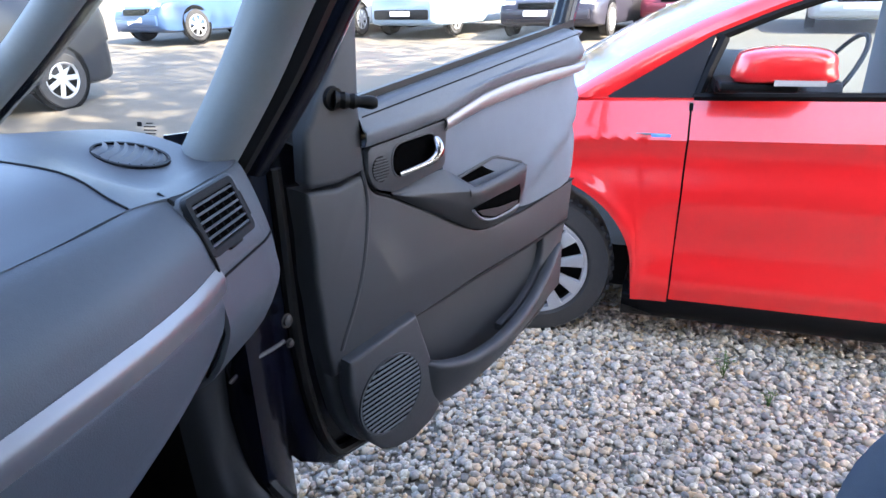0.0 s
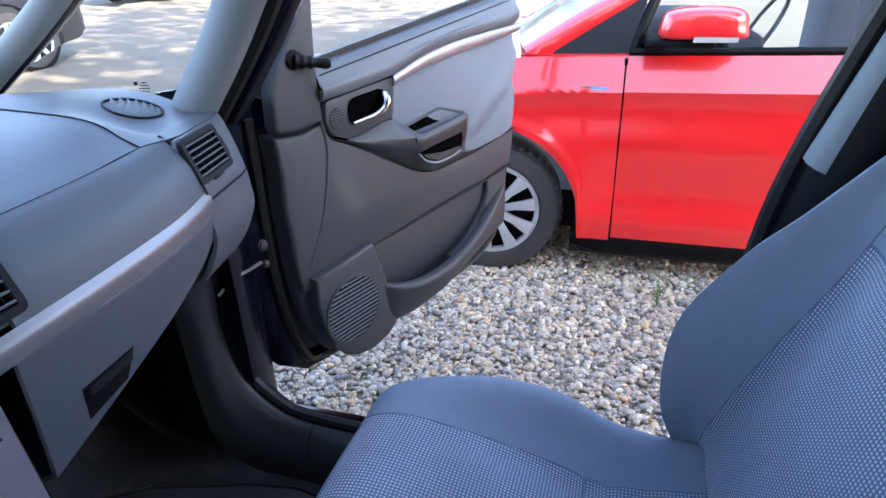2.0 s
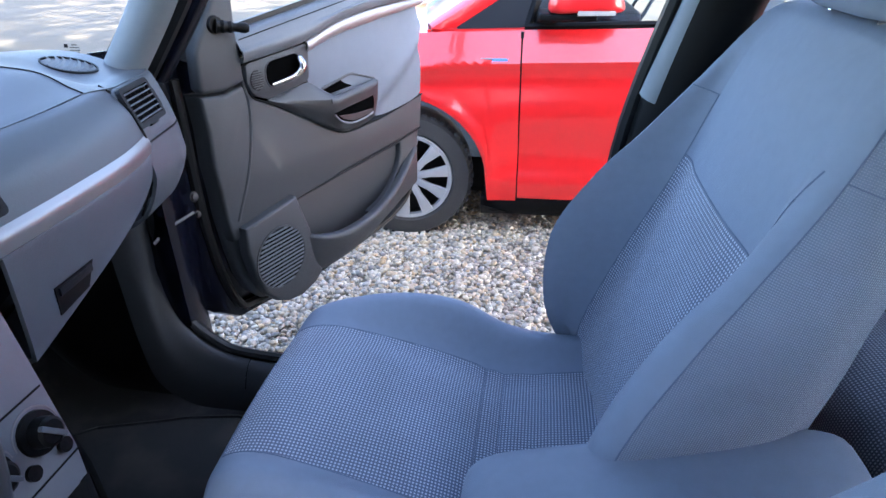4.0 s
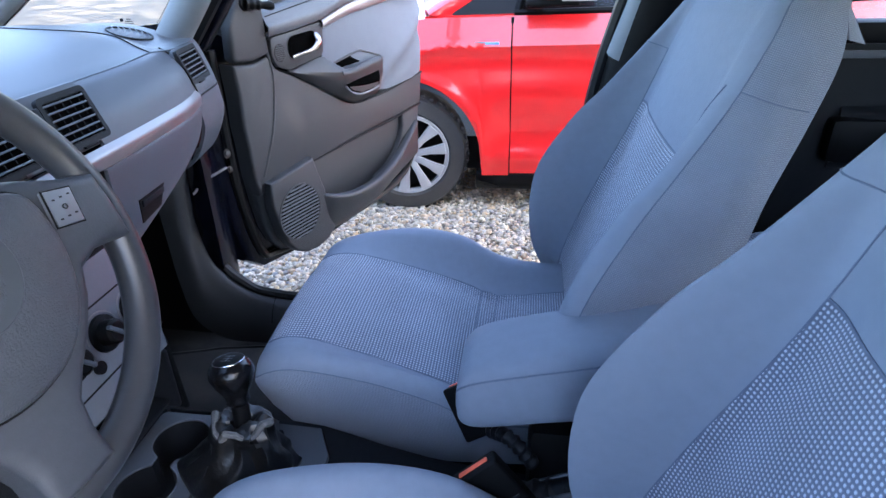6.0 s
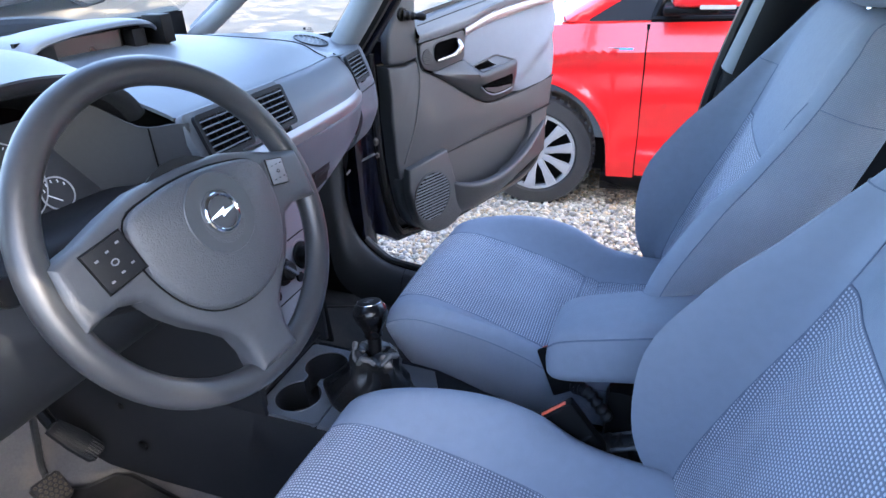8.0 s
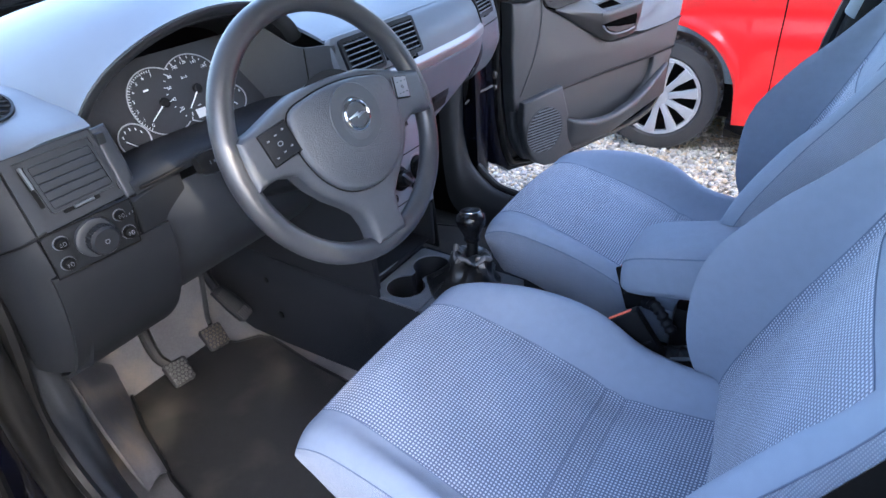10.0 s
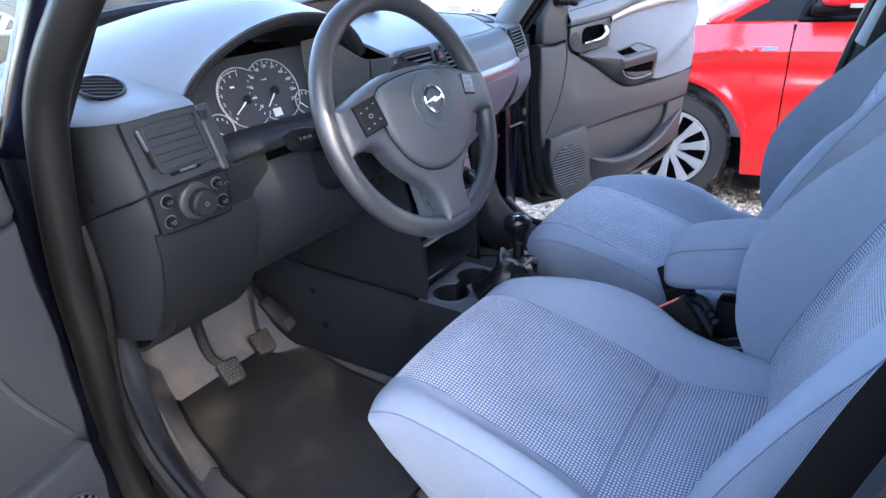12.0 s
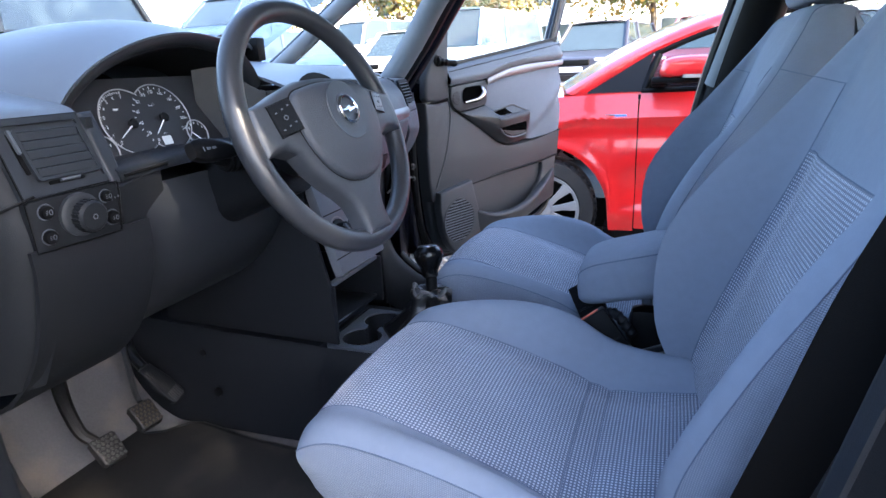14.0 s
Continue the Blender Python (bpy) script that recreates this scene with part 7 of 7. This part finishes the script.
def soft_furnishings():
    # floor mats
    def mat(name, pts, z, label, cy):
        t = thing(name, label, "floor mat", (0, cy, z), group="floor mats")
        part("mat_cloth", plate(pts, 0.009, pose(0, 0, z), 0.004), MAT, t, "worn charcoal carpet")
        part("mat_edge", tube([(x, y, z + 0.008) for x, y in pts], 0.005, 6, True), RUBBER, t, "black piped edge")
    out = [(-0.424, -0.442), (-0.43, -0.356), (-0.438, -0.27), (-0.43, -0.215), (-0.40, -0.205), (-0.36, -0.214), (-0.325, -0.196), (-0.295, -0.152), (-0.26, -0.143), (-0.225, -0.147), (-0.112, -0.163), (0.05, -0.170), (0.24, -0.175), (0.25, -0.53), (0.0, -0.57), (-0.11, -0.552), (-0.15, -0.537), (-0.285, -0.497)]
    # pale carpet rising from the mat's edge to the kick panel, cut off short of the seat
    hc = thing("heel_carpet", "dusty pale grey carpet edge rising beside the driver's mat", "carpet", (-0.25, -0.54, 0.26))
    rows = [[(-0.47, -0.43, 0.30), (-0.42, -0.455, 0.275), (-0.285, -0.508, 0.268), (-0.16, -0.543, 0.266), (-0.135, -0.550, 0.265)], [(-0.43, -0.50, 0.40), (-0.37, -0.51, 0.36), (-0.26, -0.535, 0.315), (-0.155, -0.560, 0.285), (-0.128, -0.566, 0.279)], [(-0.33, -0.60, 0.60), (-0.24, -0.60, 0.52), (-0.18, -0.603, 0.40), (-0.135, -0.600, 0.30), (-0.115, -0.598, 0.280)]]
    part("carpet_sheet", grid_bm(surface_grid(rows, 5, 5), thick=0.006), CARPET_PALE, hc, "dusty pale grey carpet")
    mat("driver_floor_mat", out, 0.256, "worn dark carpet mat in the driver's footwell", -0.35)
    mat("passenger_floor_mat", [(x if x > -0.3 else x + 0.06, -y + 0.02) for x, y in reversed(out)], 0.256, "dark carpet mat in the passenger footwell", 0.35)
    # armrest on the driver's seat
    a = thing("armrest", "blue-grey cloth armrest with piped seam, folded down", "armrest", (0.72, 0.11, 0.6))
    rows = []
    for x, zt, zb, w in ((0.548, 0.612, 0.585, 0.045), (0.556, 0.645, 0.565, 0.062), (0.585, 0.668, 0.562, 0.070), (0.66, 0.69, 0.578, 0.072), (0.78, 0.722, 0.60, 0.072), (0.88, 0.748, 0.625, 0.068), (0.93, 0.75, 0.64, 0.055), (0.945, 0.72, 0.66, 0.04)):
        cy = 0.115
        rows.append([(x, cy + y * w, zb + (zt - zb) * k) for y, k in ((-0.6, 0.0), (-0.95, 0.12), (-1.0, 0.45), (-0.97, 0.70), (-0.82, 0.93), (-0.4, 1.0), (0.4, 1.0), (0.82, 0.93), (1.0, 0.6), (0.95, 0.12), (0.6, 0.0), (0.0, -0.03))])
    g = surface_grid(rows, 4, 4, True)
    part("pad", grid_bm(g, True, True), CLOTH, a, "blue-grey cloth pad")
    part("seam", tube(g[2:-4, 14], 0.0014, 6), SEAM, a)
    part("pivot", box(0.86, 0.035, 0.66, 0.06, 0.03, 0.05, 0.01), BLACK, a)
    # belt buckles on ribbed stems, and the handbrake
    for p, wide, down, size, stem, lab in (((0.611, -0.024, 0.534), (0.057, 0.016, 0.042), (0.46, -0.03, -0.88), (0.066, 0.10, 0.024), ((0.64, -0.008, 0.475), (0.682, 0.014, 0.437), (0.708, 0.02, 0.41)), "black belt buckle with red press bar beside the driver seat"),
                                           ((0.567, 0.115, 0.546), (0.055, 0.0, 0.035), (0.50, -0.45, -0.74), (0.056, 0.085, 0.026), ((0.595, 0.09, 0.53), (0.626, 0.055, 0.55), (0.66, 0.05, 0.51)), "black belt buckle with red press bar beside the passenger seat")):
        t = thing("seat_belt_buckle", lab, "belt buckle", p, group="belt buckles")
        ex = Vector(wide).normalized()
        ey = -Vector(down)
        ey = (ey - ex * ey.dot(ex)).normalized()
        m = basis(p, ex, ey, ex.cross(ey))
        w, h, th = size
        part("housing", box(0, 0, 0, w, h, th, 0.005, 3), BLACK, t, m=m)
        part("press_bar", box(0, h / 2 - 0.001, 0, w * 0.66, 0.005, th * 0.3, 0.001), ORANGE, t, "red press bar", m=m, smooth=False)
        part("housing_ridge", box(0, -h * 0.12, th / 2, w * 0.8, 0.004, 0.003, 0.001), DARK, t, m=m)
        pts = spline(stem, 8)
        part("stem", tube(pts, [0.0115 if i % 2 else 0.0085 for i in range(len(pts))], 14), DARK, t, "ribbed black rubber stem")
    hb = thing("handbrake", "dark grey handbrake lever with creased rubber boot", "handbrake", (0.66, 0.03, 0.42))
    pts = spline([(0.60, 0.035, 0.425), (0.66, 0.04, 0.45), (0.72, 0.04, 0.475)], 6)
    part("boot", tube(pts, [0.034 - 0.001 * i + (0.002 if i % 2 else -0.002) for i in range(len(pts))], 14), RUBBER, hb, "creased rubber boot")
    part("lever", tube(spline([(0.66, 0.04, 0.46), (0.74, 0.04, 0.49), (0.88, 0.035, 0.53)], 5), 0.017, 12), DARK, hb, "dark lever grip")
    for k in range(3):
        part("lever_ridge", tube(spline([(0.67, 0.018 + 0.018 * k, 0.474), (0.74, 0.02 + 0.018 * k, 0.503), (0.86, 0.02 + 0.016 * k, 0.54)], 4), 0.004, 6), DASH_MID, hb)
    part("lever_base", box(0.70, 0.03, 0.42, 0.24, 0.09, 0.03, 0.01), BLACK, hb)
    # added black box that gives the gap below the armrest its shade
    part("armrest_gap_fill", box(0.78, 0.085, 0.475, 0.26, 0.05, 0.17, 0.02), BLACK, hb, "black box added for the shade under the armrest")
    # driver's seat belt hanging by the pillar
    sb = thing("seat_belt", "black webbing seat belt hanging beside the driver seat", "seat belt", (0.86, -0.61, 0.4))
    path = spline([(1.00, -0.63, 1.25), (0.915, -0.60, 1.00), (0.868, -0.582, 0.86), (0.832, -0.578, 0.73), (0.795, -0.575, 0.60), (0.75, -0.57, 0.42)], 6)
    part("webbing", grid_bm(np.array([[p + (-0.026, 0.008, 0), p + (0.0, 0.0, 0), p + (0.026, -0.006, 0)] for p in path]), thick=0.002), BLACK, sb, "black webbing")
    part("tongue", grid_bm(surface_grid([[(0.865, -0.575, 0.905), (0.86, -0.585, 0.915), (0.87, -0.59, 0.93), (0.88, -0.58, 0.925)], [(0.90, -0.585, 0.90), (0.895, -0.60, 0.915), (0.90, -0.605, 0.935), (0.912, -0.59, 0.928)], [(0.94, -0.60, 0.905), (0.935, -0.612, 0.915), (0.94, -0.615, 0.93), (0.945, -0.605, 0.925)]], 3, 3, True), True, True), BLACK, sb, "black belt tongue")
    # seat rail bow
    b = thing("seat_adjuster_bar", "thin black seat adjusting bar", "seat bar", (0.3, 0.2, 0.3))
    part("bar", tube(spline([(0.262, 0.10, 0.48), (0.262, 0.105, 0.36), (0.27, 0.12, 0.30), (0.30, 0.2, 0.28), (0.30, 0.40, 0.28)], 6), 0.005, 8), BLACK, b)
    b = thing("seat_adjuster_bar", "thin black seat adjusting bar", "seat bar", (0.3, -0.5, 0.3))
    part("bar", tube(spline([(0.345, -0.52, 0.42), (0.325, -0.52, 0.34), (0.33, -0.51, 0.29), (0.38, -0.5, 0.27), (0.40, -0.3, 0.27)], 6), 0.005, 8), BLACK, b)
    # rear bench
    r = thing("rear_bench", "blue-grey cloth rear bench seat", "car seat", (1.35, 0, 0.3))
    part("cushion", grid_bm(surface_grid([[(x, y, z - 0.04 * (abs(y) / 0.6) ** 6) for y in (-0.62, -0.55, -0.3, 0, 0.3, 0.55, 0.62)] for x, z in ((1.06, 0.45), (1.04, 0.58), (1.08, 0.655), (1.2, 0.665), (1.5, 0.62))], 4, 4), thick=0.01), WEAVE, r, "woven rear cushion")
    part("backrest", grid_bm(surface_grid([[(x, y, z) for y in (-0.62, -0.3, 0, 0.3, 0.62)] for x, z in ((1.5, 0.55), (1.56, 0.75), (1.66, 1.0), (1.72, 1.06), (1.8, 1.0))], 4, 4), thick=0.01), CLOTH, r, "plain rear backrest")


soft_furnishings()


# ---- the car park beyond ----
def parked_car(name, label, x, y, rz, paint, tall=1.45, length=4.2, wide=0.86, van=False):
    """A parked car: lower body, glazed cabin, roof, wheels, lamps, bumpers."""
    c = thing(name, label, "car", (x, y, rise(x, y)), group="parked cars", local=True, rz=rz)
    h = length / 2
    belt = tall * (0.60 if not van else 0.56)

    def ring(px, w, lo, hi):
        return [(px, -w * 0.92, lo), (px, -w, lo + 0.12), (px, -w, (lo + hi) / 2 + 0.06), (px, -w * 0.95, hi - 0.03), (px, -w * 0.7, hi), (px, w * 0.7, hi), (px, w * 0.95, hi - 0.03), (px, w, (lo + hi) / 2 + 0.06), (px, w, lo + 0.12), (px, w * 0.92, lo), (px, w * 0.4, lo - 0.01), (px, -w * 0.4, lo - 0.01)]
    hood = belt - (0.12 if not van else 0.06)
    sts = [(-h, 0.72, 0.32, hood - 0.22), (-h + 0.10, 0.80, 0.22, hood - 0.08), (-h + 0.5, wide, 0.2, hood), (-h * 0.45, wide, 0.2, belt - 0.02), (0, wide, 0.2, belt), (h * 0.7, wide, 0.2, belt + 0.02), (h - 0.12, 0.82, 0.22, belt - 0.02), (h, 0.74, 0.32, belt - 0.15)]
    part("body", grid_bm(surface_grid([ring(px, w * wide / 0.86, lo, hi) for px, w, lo, hi in sts], 3, 3, True), True, True), paint, c)
    front, rear = (-h * 0.50, h * 0.93) if not van else (-h * 0.66, h * 0.98)
    rf, rr = (front + 0.62, rear - 0.35) if not van else (front + 0.45, rear - 0.08)
    cab = [[(a, -wide * 0.93, belt - 0.03), (a, wide * 0.93, belt - 0.03)] for a in (front, rear)]
    g = np.array([[(front + (rf - front) * k, -wide * (0.93 - 0.17 * k), belt - 0.02 + (tall - belt) * k), (rear + (rr - rear) * k, -wide * (0.93 - 0.17 * k), belt - 0.02 + (tall - belt) * k),
                   (rear + (rr - rear) * k, wide * (0.93 - 0.17 * k), belt - 0.02 + (tall - belt) * k), (front + (rf - front) * k, wide * (0.93 - 0.17 * k), belt - 0.02 + (tall - belt) * k)] for k in (0, 0.33, 0.66, 1.0)])
    part("cabin_glass", grid_bm(g, True), GLASS_DARK, c, "dark cabin glass", smooth=False)
    roof = surface_grid([[(px, -wide * 0.77 * w, tall - 0.02), (px, -wide * 0.6 * w, tall + 0.02), (px, 0, tall + 0.04), (px, wide * 0.6 * w, tall + 0.02), (px, wide * 0.77 * w, tall - 0.02)] for px, w in ((rf - 0.04, 0.99), ((rf + rr) / 2, 1.0), (rr + 0.04, 0.98))], 3, 3)
    part("roof", grid_bm(roof, thick=0.03), paint, c)
    for s in (-1, 1):
        for a, b in ((front, rf), (front * 0.15 + 0.25, front * 0.1 + 0.3), (rear, rr)):
            part("pillar", tube([(a, s * wide * 0.935, belt - 0.02), (b, s * wide * 0.765, tall)], 0.045, 8), paint, c)
        part("door_gap", box(front * 0.1 + 0.3, s * (wide + 0.001), 0.55, 0.01, 0.006, belt - 0.4), BLACK, c, smooth=False)
        part("door_handle", box(front * 0.1 + 0.55, s * (wide + 0.005), belt - 0.14, 0.16, 0.02, 0.025, 0.006), paint, c)
        part("door_mirror", box(front + 0.25, s * (wide + 0.09), belt + 0.08, 0.12, 0.17, 0.12, 0.03), paint, c)
        part("headlamp", box(-h + 0.10, s * 0.60 * wide / 0.86, hood - 0.14, 0.12, 0.28, 0.13, 0.03), surface("lamp_glass", (0.6, 0.62, 0.65), 0.15), c)
        part("tail_lamp", box(h - 0.08, s * 0.66 * wide / 0.86, belt - 0.12, 0.10, 0.16, 0.2, 0.03), surface("tail_lamp_red", (0.4, 0.02, 0.02), 0.2), c)
        for px in (-h + 0.78, h - 0.80):
            m = pose(px, s * (wide - 0.075), 0.31, 90 * (1 if s < 0 else -1))
            w = part("wheel", lathe([(0.19, -0.09), (0.29, -0.09), (0.31, -0.05), (0.31, 0.06), (0.29, 0.095), (0.21, 0.098)], 30, m, False), TYRE, c)
            part("arch", plate(ellipse(0.36, 0.36, 40), 0.006, pose(px, s * (wide - 0.003), 0.33, 90 * (1 if s < 0 else -1))), BLACK, c, smooth=False)
            part("rim", lathe([(0.212, 0.09), (0.20, 0.102), (0.185, 0.08)], 30, m, False), ALLOY, w)
            part("rim_back", lathe([(0.212, 0.09), (0.2, 0.04), (0.001, 0.04)], 24, m, False), DARK, w)
            for i in range(7):
                part("spoke", box(0.11, 0, 0.09, 0.16, 0.055, 0.014, 0.006, 1), ALLOY, w, m=m @ pose(0, 0, 0, 0, 0, 360 / 7 * i))
            part("hub", lathe([(0.045, 0.08), (0.045, 0.105), (0.001, 0.108)], 16, m), ALLOY, w)
    part("bumper", box(-h + 0.02, 0, 0.42, 0.12, 1.35 * wide / 0.86, 0.20, 0.05), DARK if van else paint, c)
    part("grille", box(-h + 0.02, 0, hood - 0.16, 0.10, 0.75, 0.12, 0.02), BLACK, c)
    part("plate", box(-h - 0.045, 0, 0.44, 0.012, 0.50, 0.10), WHITE_PRINT, c, "white plate without marks", smooth=False)
    part("plate", box(h + 0.005, 0, 0.62, 0.012, 0.50, 0.10), WHITE_PRINT, c, "white plate without marks", smooth=False)
    return c


def paint(name, col):
    return surface(name, col, 0.35, vary=0.05, scale=4, spec=0.35, coat=0.25)


parked_car("parked_estate", "black estate car with silver alloy wheels on asphalt", -6.3, 3.35, 90, paint("black_paint", (0.012, 0.014, 0.018)), 1.85, 4.6)
parked_car("parked_car", "dark blue car parked beyond the asphalt lane", -8.9, 12.0, 80, paint("blue_paint", (0.03, 0.06, 0.13)), 1.55)
parked_car("parked_car", "white car parked beyond the lane", -6.15, 14.6, 82, paint("white_paint", (0.75, 0.75, 0.74)), 1.42)
parked_car("parked_car", "black car parked behind the white one", -11.8, 15.5, 85, paint("black_paint_far", (0.02, 0.02, 0.022)), 1.45)
parked_car("parked_van", "grey-blue van parked facing the lane", -3.75, 14.75, 75, paint("grey_blue_paint", (0.20, 0.27, 0.35)), 1.88, 4.4, 0.9, True)
parked_car("parked_car", "black car parked beside the van", -0.95, 14.4, 78, paint("black_paint_near", (0.02, 0.02, 0.03)), 1.42)
parked_car("parked_car", "dark red car parked beyond the lane", 1.4, 15.8, 75, paint("maroon_paint", (0.12, 0.02, 0.035)), 1.45)
parked_car("parked_car", "silver car parked at the end of the row", 4.6, 16.5, 78, paint("silver_paint", (0.4, 0.41, 0.42)), 1.42)
parked_car("parked_van", "white van parked in the far row", -10.5, 21, 75, paint("van_white", (0.7, 0.7, 0.7)), 2.0, 4.8, 0.95, True)


def tree(name, label, x, y, height, spread, leaves, seed, leaf=0.16, low=0.35):
    """Tapered trunk, limbs and a loose crown of many single leaves with gaps."""
    rng = np.random.default_rng(seed)
    t = thing(name, label, "tree", (x, y, rise(x, y)), group="trees")
    g0 = rise(x, y) - 0.05
    top = height * low + g0
    part("trunk", tube([(x + 0.1 * math.sin(i), y + 0.08 * math.cos(2 * i), g0 + height * 0.8 * i / 8) for i in range(9)], [0.22 * height / 9 * (1 - i / 9.5) for i in range(9)], 10), BARK, t)
    ends = []
    for i in range(9):
        a, e = rng.uniform(0, 2 * math.pi), rng.uniform(0.35, 0.9)
        z0 = top + (height * 0.35) * rng.random()
        r = spread * rng.uniform(0.55, 1.0)
        p = [(x, y, z0), (x + r * 0.5 * math.cos(a), y + r * 0.5 * math.sin(a), z0 + r * 0.35), (x + r * math.cos(a + 0.2), y + r * math.sin(a + 0.2), z0 + r * e)]
        part("limb", tube(spline(p, 4), np.linspace(0.07, 0.015, 9) * height / 9, 7), BARK, t)
        ends += [p[1], p[2]]
    ends += [(x + rng.normal(0, spread * 0.45), y + rng.normal(0, spread * 0.45), top + height * (1 - low) * rng.uniform(0.15, 1)) for _ in range(26)]
    ends = np.array(ends)
    n = leaves
    c = ends[rng.integers(0, len(ends), n)] + rng.normal(0, spread * 0.17, (n, 3))
    q = rng.normal(size=(n, 3))
    q /= np.linalg.norm(q, axis=1)[:, None]
    s = np.cross(q, rng.normal(size=(n, 3)))
    s /= np.linalg.norm(s, axis=1)[:, None]
    L = leaf * rng.uniform(0.6, 1.2, n)[:, None]
    v = np.stack([c - q * L * 0.5, c + s * L * 0.3, c + q * L * 0.5, c - s * L * 0.3], 1)
    me = bpy.data.meshes.new("crown")
    me.from_pydata(v.reshape(-1, 3).tolist(), [], np.arange(4 * n).reshape(-1, 4).tolist())
    me.materials.append(LEAF)
    ob = new("crown", me)
    ob.parent = t
    ob.matrix_parent_inverse = INVERSE[t]
    return t


for i, (x, y, hh) in enumerate(((-26, 36, 9), (-18, 40, 10), (-9, 38, 8.5), (-1, 41, 10), (7, 38, 9), (14, 42, 10), (-34, 28, 9))):
    tree("tree", "autumn tree with thinning yellow-green leaves behind the car park", x, y, hh, 3.4, 3800, 20 + i, 0.42, 0.18)
# an unseen tree added on the sunny side, whose crown shades the two cars
tree("shade_tree", "unseen broad tree added to dapple the light over the gravel", 0.5 + sun_dir.x * 13, 1.0 + sun_dir.y * 13, 11.5, 4.2, 10500, 7, 0.26, 0.45)
# a second unseen one added behind the cars, whose shade falls across the lane
tree("shade_tree", "unseen broad tree added behind the cars to shade the asphalt lane", 8.2, 0.6, 15.5, 6.0, 7000, 11, 0.40, 0.42)


def building():
    b = thing("white_building", "pale rendered building behind the trees", "building", (-4, 52, rise(-4, 52)))
    wall = surface("pale_render", (0.72, 0.70, 0.66), 0.9, vary=0.06, scale=2)
    part("wall", box(-4, 54, 4.2, 46, 8, 6.6), wall, b, smooth=False)
    part("roof", plate([(-24, -0.4), (24, -0.4), (22, 2.6), (-22, 2.6)], 8, basis((-4, 58.4, 7.5), (1, 0, 0), (0, 0, 1), (0, -1, 0))), surface("tiled_roof", (0.3, 0.14, 0.1), 0.8), b, smooth=False)
    for i in range(11):
        for z in (3.1, 5.9):
            w = part("window", box(-24 + i * 4, 49.98, z, 1.5, 0.1, 1.5), WHITE_PRINT, b, smooth=False)
            part("pane", box(-24 + i * 4, 49.92, z, 1.3, 0.06, 1.3), GLASS_DARK, w, smooth=False)


building()


def closing_wall():
    """A plain unseen wall on the driver's side, added to block low sky light."""
    b = box(0.5, -3.8, 0.55, 12.0, 0.25, 1.3)
    tagged(part("unseen_wall", b, surface("dull_render", (0.26, 0.25, 0.24), 0.9, vary=0.15, scale=3, bump=0.4, bump_scale=60), None, smooth=False), "plain dull unseen wall added to cut low sky light", "wall", kind="structure")


closing_wall()


def weed(x, y, tall, seed):
    """A small weed among the stones: a few thin stems with narrow leaves."""
    rng = random.Random(seed)
    z = rise(x, y)
    t = thing("weed", "small green weed growing among the gravel", "plant", (x, y, z), group="weeds")
    green = surface("weed_green", (0.07, 0.12, 0.03), 0.7, vary=0.2)
    for i in range(6):
        a, r = rng.uniform(0, 2 * math.pi), rng.uniform(0.15, 0.6) * tall
        p = spline([(x, y, z), (x + r * 0.4 * math.cos(a), y + r * 0.4 * math.sin(a), z + tall * 0.6), (x + r * math.cos(a), y + r * math.sin(a), z + tall * rng.uniform(0.8, 1.1))], 4)
        part("stem", tube(p, np.linspace(0.0014, 0.0006, len(p)), 5), green, t)
        for k in (3, 5, 7):
            b = rng.uniform(0, 360)
            part("leaf", plate([(0, 0), (0.006, 0.003), (0.020, 0), (0.006, -0.003)], 0.0006, pose(*p[k], rng.uniform(-30, 30), rng.uniform(-40, 10), b)), green, t, smooth=False)


weed(0.736, 1.909, 0.09, 3)
weed(0.848, 1.764, 0.07, 9)
